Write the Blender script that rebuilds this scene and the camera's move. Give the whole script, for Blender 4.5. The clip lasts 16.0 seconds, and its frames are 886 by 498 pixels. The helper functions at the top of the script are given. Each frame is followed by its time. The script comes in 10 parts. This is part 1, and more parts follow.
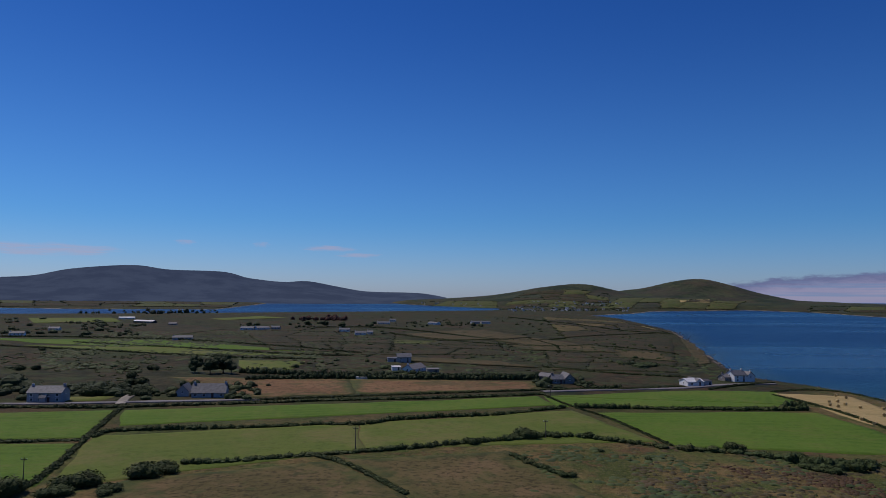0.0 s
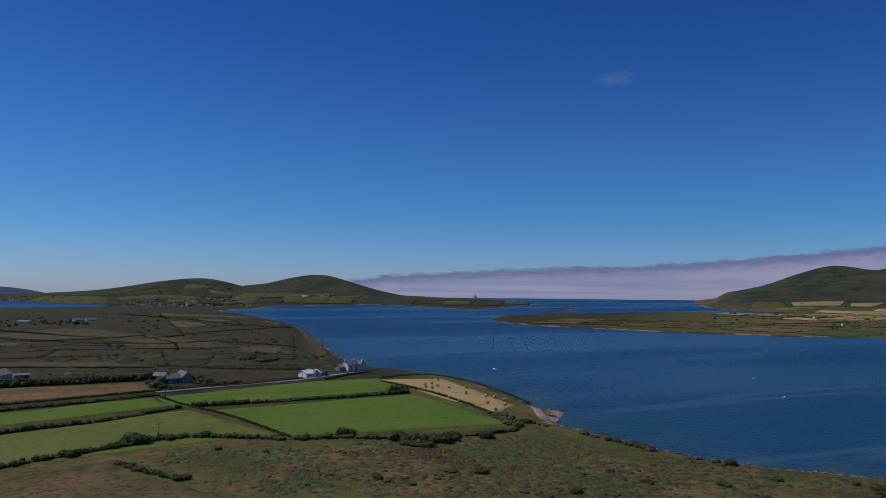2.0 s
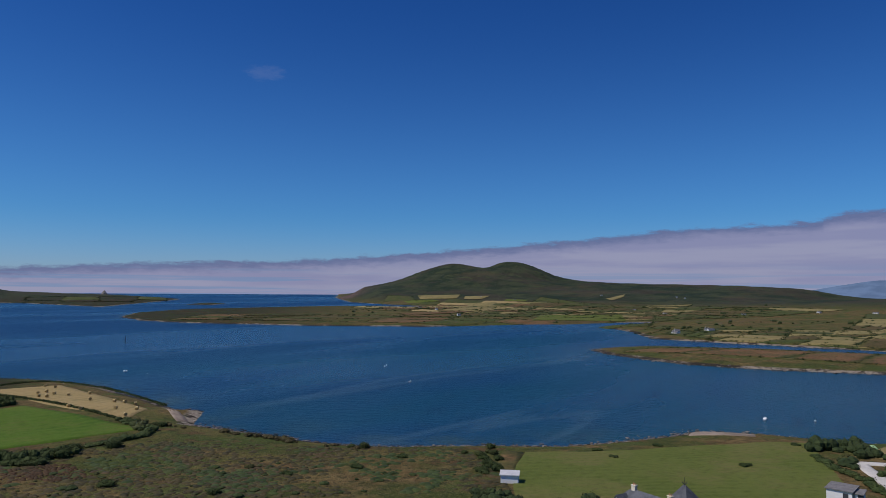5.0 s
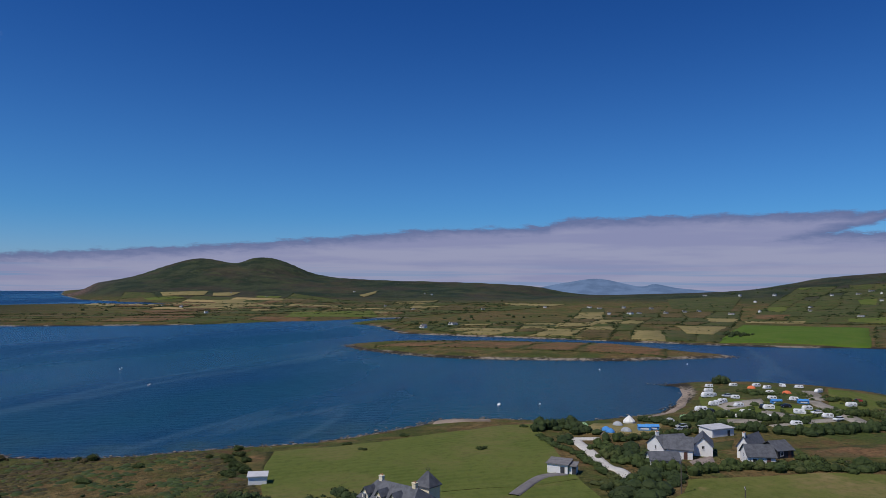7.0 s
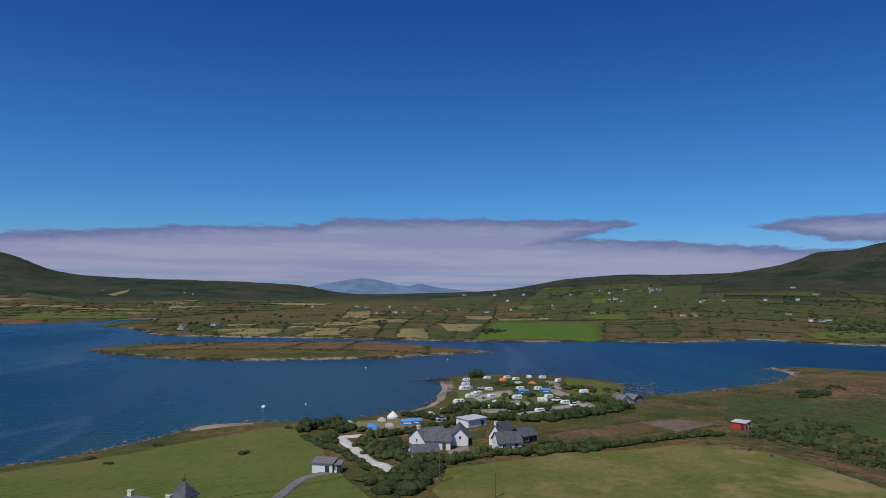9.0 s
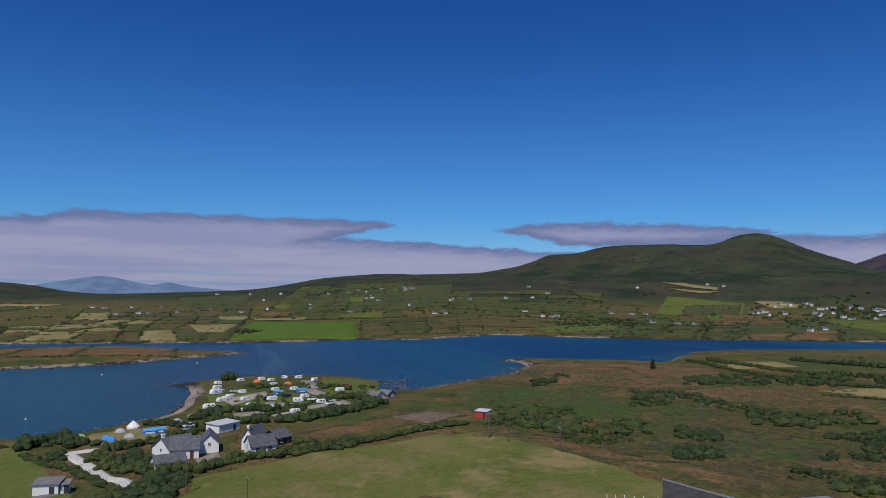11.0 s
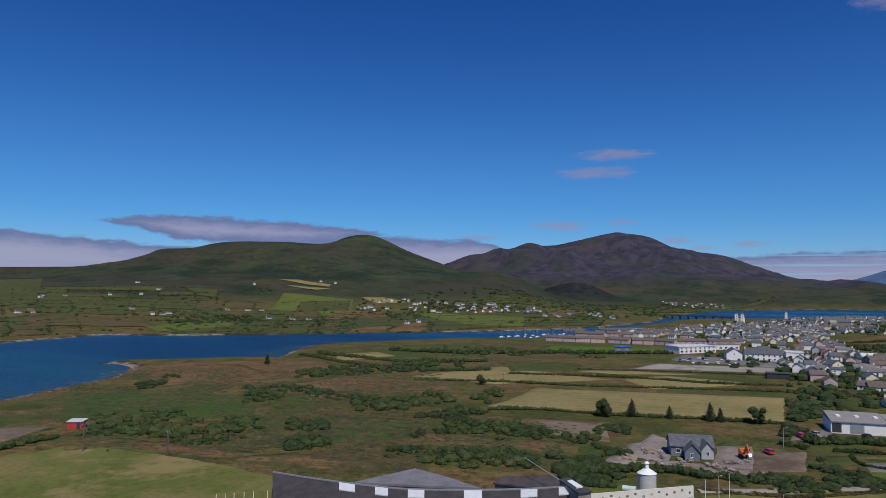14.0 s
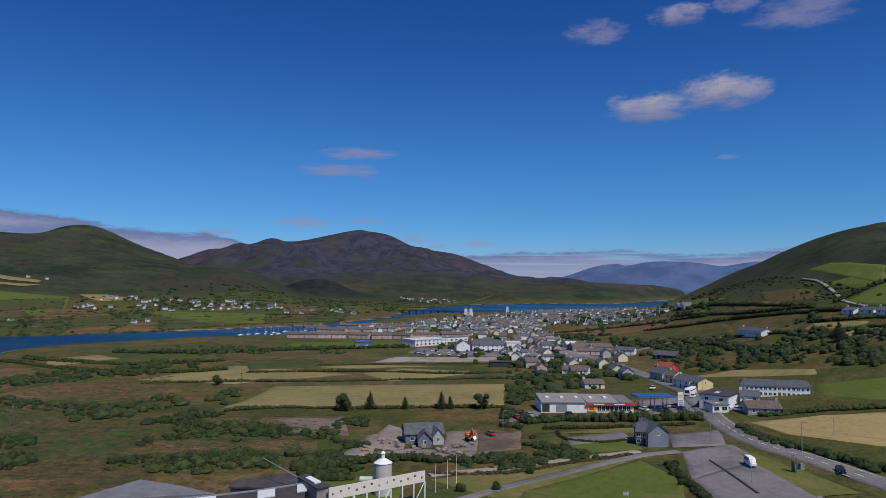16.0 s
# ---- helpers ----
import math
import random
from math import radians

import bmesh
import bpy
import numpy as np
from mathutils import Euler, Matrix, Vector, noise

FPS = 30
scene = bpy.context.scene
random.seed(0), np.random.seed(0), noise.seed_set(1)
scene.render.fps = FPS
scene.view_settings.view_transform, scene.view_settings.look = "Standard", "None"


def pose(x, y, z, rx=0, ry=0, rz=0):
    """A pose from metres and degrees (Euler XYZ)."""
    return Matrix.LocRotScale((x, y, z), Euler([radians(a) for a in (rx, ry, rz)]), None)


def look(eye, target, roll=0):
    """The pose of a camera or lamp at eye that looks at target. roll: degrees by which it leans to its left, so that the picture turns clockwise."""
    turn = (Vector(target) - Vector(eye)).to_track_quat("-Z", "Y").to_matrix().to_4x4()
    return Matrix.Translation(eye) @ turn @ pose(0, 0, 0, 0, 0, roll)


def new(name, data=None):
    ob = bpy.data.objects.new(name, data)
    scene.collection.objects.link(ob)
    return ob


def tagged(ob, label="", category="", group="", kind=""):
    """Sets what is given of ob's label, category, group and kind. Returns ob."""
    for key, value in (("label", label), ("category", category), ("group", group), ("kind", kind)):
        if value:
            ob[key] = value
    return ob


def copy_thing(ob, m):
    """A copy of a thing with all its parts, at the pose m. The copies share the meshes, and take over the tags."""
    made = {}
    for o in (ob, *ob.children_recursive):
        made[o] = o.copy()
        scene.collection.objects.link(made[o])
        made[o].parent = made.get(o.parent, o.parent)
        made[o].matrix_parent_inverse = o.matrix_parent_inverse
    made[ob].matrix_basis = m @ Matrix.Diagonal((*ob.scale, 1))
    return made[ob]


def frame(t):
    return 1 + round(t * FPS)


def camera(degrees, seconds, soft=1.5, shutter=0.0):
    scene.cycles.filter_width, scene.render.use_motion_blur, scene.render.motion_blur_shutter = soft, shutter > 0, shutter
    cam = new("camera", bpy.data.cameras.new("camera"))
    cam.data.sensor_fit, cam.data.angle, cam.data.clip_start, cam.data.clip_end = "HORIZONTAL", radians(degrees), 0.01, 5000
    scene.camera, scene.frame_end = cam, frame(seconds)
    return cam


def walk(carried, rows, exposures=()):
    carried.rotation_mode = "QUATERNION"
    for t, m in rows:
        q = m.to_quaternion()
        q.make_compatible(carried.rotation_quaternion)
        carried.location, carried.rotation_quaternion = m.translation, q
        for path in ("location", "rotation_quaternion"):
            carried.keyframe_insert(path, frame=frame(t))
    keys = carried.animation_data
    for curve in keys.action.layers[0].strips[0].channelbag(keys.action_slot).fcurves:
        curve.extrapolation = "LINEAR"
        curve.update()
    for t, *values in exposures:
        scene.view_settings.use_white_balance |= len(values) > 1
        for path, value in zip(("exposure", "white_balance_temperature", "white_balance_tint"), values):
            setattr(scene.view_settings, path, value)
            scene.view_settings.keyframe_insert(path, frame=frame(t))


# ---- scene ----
cam = camera(64.09, 16.0, 0.5)
PATH = [
    (0.0, pose(0, 0, 52, 93.83, -0.51, 0.00)),
    (0.5, pose(0, 0, 52, 93.81, -0.51, -7.60)),
    (1.0, pose(0, 0, 52, 93.78, -0.53, -15.03)),
    (1.5, pose(0, 0, 52, 93.77, -0.54, -22.38)),
    (2.0, pose(0, 0, 52, 93.71, -0.59, -29.73)),
    (2.5, pose(0, 0, 52, 93.70, -0.51, -37.08)),
    (3.0, pose(0, 0, 52, 93.65, -0.52, -43.07)),
    (3.5, pose(0, 0, 52, 93.64, -0.52, -46.68)),
    (6.0, pose(0, 0, 52, 93.40, -0.36, -67.46)),
    (6.5, pose(0, 0, 52, 93.37, -0.42, -72.78)),
    (7.0, pose(0, 0, 52, 93.37, -0.41, -77.58)),
    (7.5, pose(0, 0, 52, 93.38, -0.44, -82.04)),
    (8.0, pose(0, 0, 52, 93.39, -0.44, -86.58)),
    (8.5, pose(0, 0, 52, 93.41, -0.46, -91.36)),
    (9.0, pose(0, 0, 52, 93.47, -0.54, -96.12)),
    (11.5, pose(0, 0, 52, 93.57, -0.47, -120.41)),
    (12.0, pose(0, 0, 52, 93.61, -0.54, -125.35)),
    (12.5, pose(0, 0, 52, 93.61, -0.51, -130.32)),
    (13.0, pose(0, 0, 52, 93.59, -0.51, -135.25)),
    (13.5, pose(0, 0, 52, 93.55, -0.48, -140.26)),
    (14.0, pose(0, 0, 52, 93.52, -0.53, -145.72)),
    (14.5, pose(0, 0, 52, 93.50, -0.46, -151.16)),
    (15.0, pose(0, 0, 52, 93.47, -0.40, -156.37)),
    (15.5, pose(0, 0, 52, 93.40, -0.35, -161.48)),
    (16.0, pose(0, 0, 52, 93.39, -0.41, -166.32)),
]
walk(cam, PATH, [(0.0, -0.70, 6500, 17), (3.5, -0.62, 6500, 14), (7.0, -0.50, 6500, 10), (16.0, -0.42, 6500, 10)])

# cloud bank: bearing and height in degrees
LOW_TOP = [(-60, -4), (14, -1.5), (20.9, 0.96), (25.5, 1.63), (33.9, 2.15), (47.4, 2.64), (56.4, 3.27), (65.1, 4.01), (72.9, 4.69), (77.2, 5.12), (87.9, 5.41), (93.7, 5.51), (88.6, 5.23), (101.4, 4.69), (108.5, 4.4), (114.5, 4.12), (122.3, 3.56), (125.7, 3.42), (140.8, 4.54), (145.9, 4.3), (150.2, 3.69), (149.1, 4.44), (151.4, 3.54), (167.5, 3.0), (175.5, 3.29), (180.9, 3.42), (184, 2.9), (190, 3.1), (194, 3.6), (206, 3.4), (300, -4)]
LAYER_TOP = [(-60, -4), (80, -4), (85.9, 5.47), (89.1, 5.89), (93.7, 5.96), (88.6, 6.05), (99.1, 6.01), (108.1, 5.88), (112.6, 5.59), (113, 0), (119.0, 5.05), (122.4, 5.65), (125.7, 5.79), (133.7, 5.54), (138.8, 5.15), (140.8, 4.76), (152, 0), (300, -4)]
LAYER_BASE = [(-60, -4), (80, -4), (79.0, 3.21), (105.9, 4.01), (108.5, 4.62), (112.4, 5.55), (113, 3), (119.0, 5.05), (122.3, 4.54), (125.2, 3.66), (125.7, 3.65), (134.6, 3.62), (140.8, 4.5), (152, 3), (300, 0)]
CLOUDS = [(182.7, 14.17, 3.84, 1.37, 0.85), (188.1, 14.96, 3.84, 1.56, 0.9), (178.8, 20.02, 2.74, 1.1, 0.55), (185.1, 20.78, 2.52, 1.01, 0.65), (194.0, 19.9, 4.57, 1.37, 0.55), (189.2, 21.1, 2.06, 0.91, 0.5), (159.2, 10.94, 3.66, 0.64, 0.6), (158.0, 9.56, 3.89, 0.64, 0.55), (155.2, 5.4, 2.84, 0.46, 0.6), (160.1, 5.64, 1.83, 0.37, 0.45), (164.0, 4.15, 1.46, 0.41, 0.5), (169.3, 3.82, 1.83, 0.32, 0.5), (165.9, 3.57, 1.14, 0.27, 0.4), (-29.8, 3.11, 5.95, 0.55, 0.6), (-9.3, 3.74, 2.52, 0.27, 0.55), (-6.8, 3.24, 2.06, 0.23, 0.5), (-20.1, 3.98, 0.91, 0.23, 0.4), (-14.4, 3.94, 0.82, 0.27, 0.3), (43.5, 16.89, 1.92, 0.73, 0.09), (148.6, 4.46, 2.06, 0.27, 0.5), (188.4, 10.18, 1.14, 0.27, 0.2)]

# ---------------------------------------------------------------- sky, sun, exposure
SUN_EL, SUN_AZ = 56.0, -50.0        # height, and bearing clockwise from +y

world = bpy.data.worlds.new("sky")
scene.world = world
world.use_nodes = True
wt = world.node_tree
wt.nodes.clear()


def wnode(kind, **inputs):
    n = wt.nodes.new(kind)
    for k, v in inputs.items():
        n.inputs[k].default_value = v
    return n


def wmath(op, a, b=None, c=None, clamp=False):
    n = wt.nodes.new("ShaderNodeMath")
    n.operation, n.use_clamp = op, clamp
    for i, v in enumerate((a, b, c)):
        if v is None:
            continue
        if isinstance(v, (int, float)):
            n.inputs[i].default_value = v
        else:
            wt.links.new(v, n.inputs[i])
    return n.outputs[0]


def wstep(value, lo, hi):
    n = wt.nodes.new("ShaderNodeMapRange")
    n.interpolation_type = "SMOOTHSTEP"
    wt.links.new(value, n.inputs[0])
    for i, v in ((1, lo), (2, hi), (3, 0.0), (4, 1.0)):
        if isinstance(v, (int, float)):
            n.inputs[i].default_value = v
        else:
            wt.links.new(v, n.inputs[i])
    return n.outputs[0]


def wmix(factor, a, b, blend="MIX"):
    n = wt.nodes.new("ShaderNodeMix")
    n.data_type, n.blend_type = "RGBA", blend
    for sock, v in ((n.inputs[0], factor), (n.inputs[6], a), (n.inputs[7], b)):
        if isinstance(v, (int, float)):
            sock.default_value = v
        elif isinstance(v, tuple):
            sock.default_value = (*v, 1)
        else:
            wt.links.new(v, sock)
    return n.outputs[2]


sky = wt.nodes.new("ShaderNodeTexSky")
sky.sky_type, sky.sun_disc = "NISHITA", False
sky.sun_elevation, sky.sun_rotation = radians(SUN_EL), radians(SUN_AZ)
sky.altitude, sky.air_density, sky.dust_density, sky.ozone_density = 50, 1.0, 0.3, 4.0
where = wt.nodes.new("ShaderNodeTexCoord")
split = wt.nodes.new("ShaderNodeSeparateXYZ")
wt.links.new(where.outputs["Generated"], split.inputs[0])
bearing = wmath("MULTIPLY", wmath("ARCTAN2", split.outputs[0], split.outputs[1]), 180 / math.pi)
bearing = wmath("ADD", bearing, wmath("MULTIPLY", wmath("LESS_THAN", bearing, -60.0), 360.0))
lift = wmath("MULTIPLY", wmath("ARCSINE", split.outputs[2]), 180 / math.pi)


def wnoise(sx, sy, detail, rough=0.55, off=0.0):
    v = wt.nodes.new("ShaderNodeCombineXYZ")
    wt.links.new(wmath("MULTIPLY_ADD", bearing, sx, off), v.inputs[0])
    wt.links.new(wmath("MULTIPLY", lift, sy), v.inputs[1])
    n = wt.nodes.new("ShaderNodeTexNoise")
    n.inputs["Scale"].default_value, n.inputs["Detail"].default_value, n.inputs["Roughness"].default_value = 1.0, detail, rough
    wt.links.new(v.outputs[0], n.inputs["Vector"])
    return n.outputs[0]


def wcurve(points, lo, hi):
    """A smooth line of heights over the bearing, both scaled into 0..1."""
    n = wt.nodes.new("ShaderNodeFloatCurve")
    c = n.mapping.curves[0]
    pts = [((b + 60) / 360, (h - lo) / (hi - lo)) for b, h in points]
    c.points[0].location, c.points[1].location = pts[0], pts[-1]
    for p in pts[1:-1]:
        c.points.new(*p)
    for p in c.points:
        p.handle_type = "VECTOR"
    n.mapping.update()
    wt.links.new(wmath("DIVIDE", wmath("ADD", bearing, 60.0), 360.0), n.inputs[1])
    return wmath("MULTIPLY_ADD", n.outputs[0], hi - lo, lo)


tint = wmix(wstep(lift, 0.0, 26.0), (0.37, 0.84, 1.34), (0.130, 0.46, 1.03))
tint = wmix(wstep(lift, 6.5, -0.5), tint, (0.66, 0.87, 1.38))
colour = wmix(1.0, sky.outputs[0], tint, "MULTIPLY")
# the long bank of cloud low over the sea and the northern hills: a low sheet, and layers over it
low = wcurve(LOW_TOP, -4, 8)
edge_low = wmath("SUBTRACT", low, wmath("ADD", lift, wmath("MULTIPLY", wmath("SUBTRACT", wnoise(0.5, 1.9, 9, 0.68, 9.0), 0.5), 1.25)))
ragged = wmath("ADD", lift, wmath("MULTIPLY", wmath("SUBTRACT", wnoise(0.55, 1.8, 9, 0.68), 0.5), 1.1))
edge_up = wmath("MINIMUM", wmath("SUBTRACT", wcurve(LAYER_TOP, -4, 8), ragged), wmath("SUBTRACT", ragged, wcurve(LAYER_BASE, -4, 8)))
edge = wmath("MAXIMUM", edge_low, edge_up)
cover = wstep(edge, -0.06, 0.30)
body = wmath("MULTIPLY", wnoise(0.10, 1.1, 5, 0.55, 3.0), wstep(wnoise(0.05, 0.6, 3, 0.5, 7.0), 0.1, 0.6))
lit = wmix(wstep(edge, 0.1, 1.1), (1.75, 2.15, 4.2), (3.55, 3.65, 5.9))
lit = wmix(wmath("MULTIPLY", wmath("MULTIPLY", wstep(body, 0.25, 0.55), wstep(edge, 0.5, 1.5)), 0.6), lit, (4.9, 4.95, 6.7))
streak = wmath("MULTIPLY", wstep(wnoise(0.05, 2.6, 6, 0.6, 5.0), 0.47, 0.60), wstep(lift, 2.6, 0.6))
lit = wmix(wmath("MULTIPLY", streak, 0.65), lit, (2.1, 3.6, 6.3))
gaps = wmath("MULTIPLY", wstep(wnoise(0.07, 2.8, 6, 0.6, 31.0), 0.47, 0.62), wstep(bearing, 158.0, 176.0))
cover = wmath("MULTIPLY", cover, wmath("SUBTRACT", 1.0, wmath("MULTIPLY", gaps, 0.85)))
colour = wmix(wmath("MULTIPLY", cover, 0.93), colour, lit)
# single clouds: bearing, height, half width, half height, fullness
for i, (b, h, w, t, full) in enumerate(CLOUDS):
    u = wmath("DIVIDE", wmath("SUBTRACT", bearing, float(b)), float(w))
    v = wmath("DIVIDE", wmath("SUBTRACT", lift, float(h)), float(t))
    d = wmath("ADD", wmath("MULTIPLY", u, u), wmath("MULTIPLY", v, v))
    n = wnoise(1.5 / w, 1.5 / t, 8, 0.66, 17.0 * i)
    m = wstep(wmath("SUBTRACT", wmath("MULTIPLY_ADD", n, 2.6, -0.4), d), -0.05, 1.15)
    tone = wmix(wstep(v, -0.9, 0.7), (2.5, 2.5, 4.1), (5.6, 5.2, 6.0)) if full > 0.6 else ((6.3, 5.7, 7.4) if b < 5 else ((3.7, 3.4, 5.0) if full > 0.25 else (5.0, 5.4, 7.2)))
    colour = wmix(wmath("MULTIPLY", m, full), colour, tone)
back = wt.nodes.new("ShaderNodeBackground")
back.inputs[1].default_value = 0.1
wt.links.new(colour, back.inputs[0])
out = wt.nodes.new("ShaderNodeOutputWorld")
wt.links.new(back.outputs[0], out.inputs[0])

sun = new("sun", bpy.data.lights.new("sun", "SUN"))
sun.data.energy, sun.data.angle, sun.data.color = 4.8, radians(0.5), (1.0, 0.94, 0.85)
sx, sy = math.sin(radians(SUN_AZ)) * math.cos(radians(SUN_EL)), math.cos(radians(SUN_AZ)) * math.cos(radians(SUN_EL))
sun.matrix_world = look((sx * 900, sy * 900, 900 * math.sin(radians(SUN_EL))), (0, 0, 0))

# ---------------------------------------------------------------- materials
MATS = {}


class Nodes:
    """Short words for building a node material."""

    def __init__(self, name):
        self.m = bpy.data.materials.new(name)
        self.m.use_nodes = True
        self.t = self.m.node_tree
        self.b = self.t.nodes["Principled BSDF"]
        self.pos = self.add("ShaderNodeNewGeometry").outputs["Position"]

    def add(self, kind):
        return self.t.nodes.new(kind)

    def link(self, a, b):
        if isinstance(a, (int, float)):
            b.default_value = a
        elif isinstance(a, tuple):
            b.default_value = (*a, 1) if len(a) == 3 and b.type == "RGBA" else a
        else:
            self.t.links.new(a, b)

    def noise(self, size, detail=4, rough=0.6, stretch=None, turn=0.0):
        n = self.add("ShaderNodeTexNoise")
        v = self.pos
        if stretch:
            mp = self.add("ShaderNodeMapping")
            mp.inputs["Rotation"].default_value = (0, 0, turn)
            mp.inputs["Scale"].default_value = stretch
            self.link(v, mp.inputs["Vector"])
            v = mp.outputs[0]
        self.link(v, n.inputs["Vector"])
        n.inputs["Scale"].default_value, n.inputs["Detail"].default_value, n.inputs["Roughness"].default_value = 1.0 / size, detail, rough
        return n.outputs[0]

    def step(self, v, lo, hi):
        n = self.add("ShaderNodeMapRange")
        n.interpolation_type = "SMOOTHSTEP"
        self.link(v, n.inputs[0])
        n.inputs[1].default_value, n.inputs[2].default_value = lo, hi
        return n.outputs[0]

    def math(self, op, a, b=0.0):
        n = self.add("ShaderNodeMath")
        n.operation = op
        self.link(a, n.inputs[0]), self.link(b, n.inputs[1])
        return n.outputs[0]

    def mix(self, f, a, b, blend="MIX"):
        n = self.add("ShaderNodeMix")
        n.data_type, n.blend_type = "RGBA", blend
        self.link(f, n.inputs[0]), self.link(a, n.inputs[6]), self.link(b, n.inputs[7])
        return n.outputs[2]

    def attr(self, name):
        n = self.add("ShaderNodeAttribute")
        n.attribute_name = name
        return n.outputs["Fac"]

    def rnd(self):
        return self.add("ShaderNodeObjectInfo").outputs["Random"]

    def island(self):
        return self.add("ShaderNodeNewGeometry").outputs["Random Per Island"]

    def bump(self, height, strength, distance):
        n = self.add("ShaderNodeBump")
        n.inputs["Strength"].default_value, n.inputs["Distance"].default_value = strength, distance
        self.link(height, n.inputs["Height"])
        self.link(n.outputs[0], self.b.inputs["Normal"])

    def done(self, colour, rough=0.9, metal=0.0, spec=0.3):
        self.link(colour, self.b.inputs["Base Color"])
        self.link(rough, self.b.inputs["Roughness"])
        self.b.inputs["Metallic"].default_value = metal
        self.b.inputs["Specular IOR Level"].default_value = spec
        return self.m


def plain(name, a, b, size=1.0, rough=0.85, metal=0.0, spec=0.3, bump=0.0, vary=0.15):
    """Two near tones mixed by noise at two scales, with a little change from piece to piece."""
    if name in MATS:
        return MATS[name]
    n = Nodes(name)
    f = n.math("ADD", n.math("MULTIPLY", n.noise(size, 3), 0.6), n.math("MULTIPLY", n.noise(size * 0.17, 4), 0.4))
    c = n.mix(n.step(f, 0.35, 0.65), a, b)
    c = n.mix(vary, c, n.mix(n.rnd(), (0.25, 0.25, 0.25), (1.0, 1.0, 1.0)), "OVERLAY")
    if bump:
        n.bump(n.noise(size * 0.2, 4), bump, size * 0.05)
    MATS[name] = n.done(c, rough, metal, spec)
    return MATS[name]


def ground_material():
    n = Nodes("moor")
    big, mid, small, tiny = n.noise(140, 5, 0.62), n.noise(26, 5, 0.65), n.noise(5, 5, 0.7), n.noise(0.9, 4, 0.7)
    grass = n.mix(n.step(mid, 0.36, 0.62), (0.052, 0.063, 0.014), (0.112, 0.098, 0.029))
    heath = n.mix(n.step(small, 0.35, 0.65), (0.094, 0.060, 0.023), (0.172, 0.118, 0.049))
    c = n.mix(n.step(n.math("ADD", n.math("MULTIPLY", big, 0.55), n.math("MULTIPLY", mid, 0.45)), 0.45, 0.56), grass, heath)
    c = n.mix(n.math("MULTIPLY", n.step(n.noise(33, 6, 0.7), 0.49, 0.60), 0.8), c, (0.056, 0.082, 0.018))
    c = n.mix(n.math("MULTIPLY", n.step(n.noise(17, 6, 0.7), 0.55, 0.64), 0.8), c, (0.100, 0.052, 0.026))
    c = n.mix(n.math("MULTIPLY", n.step(tiny, 0.48, 0.72), 0.5), c, (0.20, 0.17, 0.075))
    c = n.mix(n.math("MULTIPLY", n.step(n.noise(2.2, 7, 0.78), 0.51, 0.61), 0.70), c, (0.022, 0.030, 0.010))
    c = n.mix(n.math("MULTIPLY", n.step(n.noise(11, 7, 0.78), 0.54, 0.62), 0.55), c, (0.030, 0.036, 0.011))
    # the heather moor of the west, darker than the rushy one
    dark = n.mix(n.step(n.noise(9, 7, 0.75), 0.42, 0.60), (0.015, 0.019, 0.008), (0.050, 0.043, 0.019))
    dark = n.mix(n.math("MULTIPLY", n.step(n.noise(70, 6, 0.7, (1, 0.5, 1)), 0.46, 0.60), 0.75), dark, n.mix(n.step(small, 0.4, 0.6), (0.072, 0.040, 0.022), (0.034, 0.024, 0.013)))
    dark = n.mix(n.math("MULTIPLY", n.step(n.noise(38, 6, 0.7), 0.47, 0.60), 0.7), dark, (0.036, 0.052, 0.016))
    dark = n.mix(n.math("MULTIPLY", n.step(n.noise(24, 7, 0.75), 0.54, 0.61), 0.8), dark, (0.010, 0.016, 0.006))
    c = n.mix(n.math("MULTIPLY", n.attr("heather"), 0.95), c, dark)
    # hill sides: rough grazing, heather and scattered boulders
    rise = n.attr("rise")
    hill = n.mix(n.step(n.noise(120, 7, 0.68), 0.42, 0.58), (0.018, 0.030, 0.016), (0.042, 0.051, 0.026))
    hill = n.mix(n.math("MULTIPLY", n.step(n.noise(260, 6, 0.7), 0.48, 0.60), 0.7), hill, (0.050, 0.041, 0.029))
    hill = n.mix(n.math("MULTIPLY", n.step(n.noise(20, 6, 0.75), 0.52, 0.66), 0.7), hill, (0.009, 0.016, 0.008))
    hill = n.mix(n.math("MULTIPLY", n.step(n.noise(340, 6, 0.68), 0.55, 0.64), 0.35), hill, (0.085, 0.058, 0.034))
    hill = n.mix(n.math("MULTIPLY", n.step(n.noise(90, 7, 0.72, (1, 1, 0.4)), 0.55, 0.64), 0.6), hill, (0.062, 0.074, 0.030))
    stony = n.math("MULTIPLY", n.step(n.noise(7, 4, 0.7), 0.60, 0.68), n.step(n.noise(210, 4, 0.6), 0.50, 0.60))
    hill = n.mix(n.math("MULTIPLY", stony, 0.75), hill, (0.15, 0.135, 0.125))
    c = n.mix(n.step(n.math("ADD", rise, n.math("MULTIPLY", n.math("SUBTRACT", mid, 0.5), 30.0)), 12, 45), c, hill)
    # mountain rock, with distance haze painted in as a violet-blue tint
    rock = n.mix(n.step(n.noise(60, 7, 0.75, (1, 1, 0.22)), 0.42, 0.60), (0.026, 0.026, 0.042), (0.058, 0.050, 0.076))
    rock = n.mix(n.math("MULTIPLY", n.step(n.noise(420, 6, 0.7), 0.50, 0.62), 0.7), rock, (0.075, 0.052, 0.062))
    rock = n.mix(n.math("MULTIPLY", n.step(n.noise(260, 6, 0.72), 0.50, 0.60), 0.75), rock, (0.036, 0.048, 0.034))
    crag = n.mix(n.step(n.noise(24, 6, 0.75), 0.40, 0.60), (0.045, 0.036, 0.032), (0.150, 0.096, 0.080))
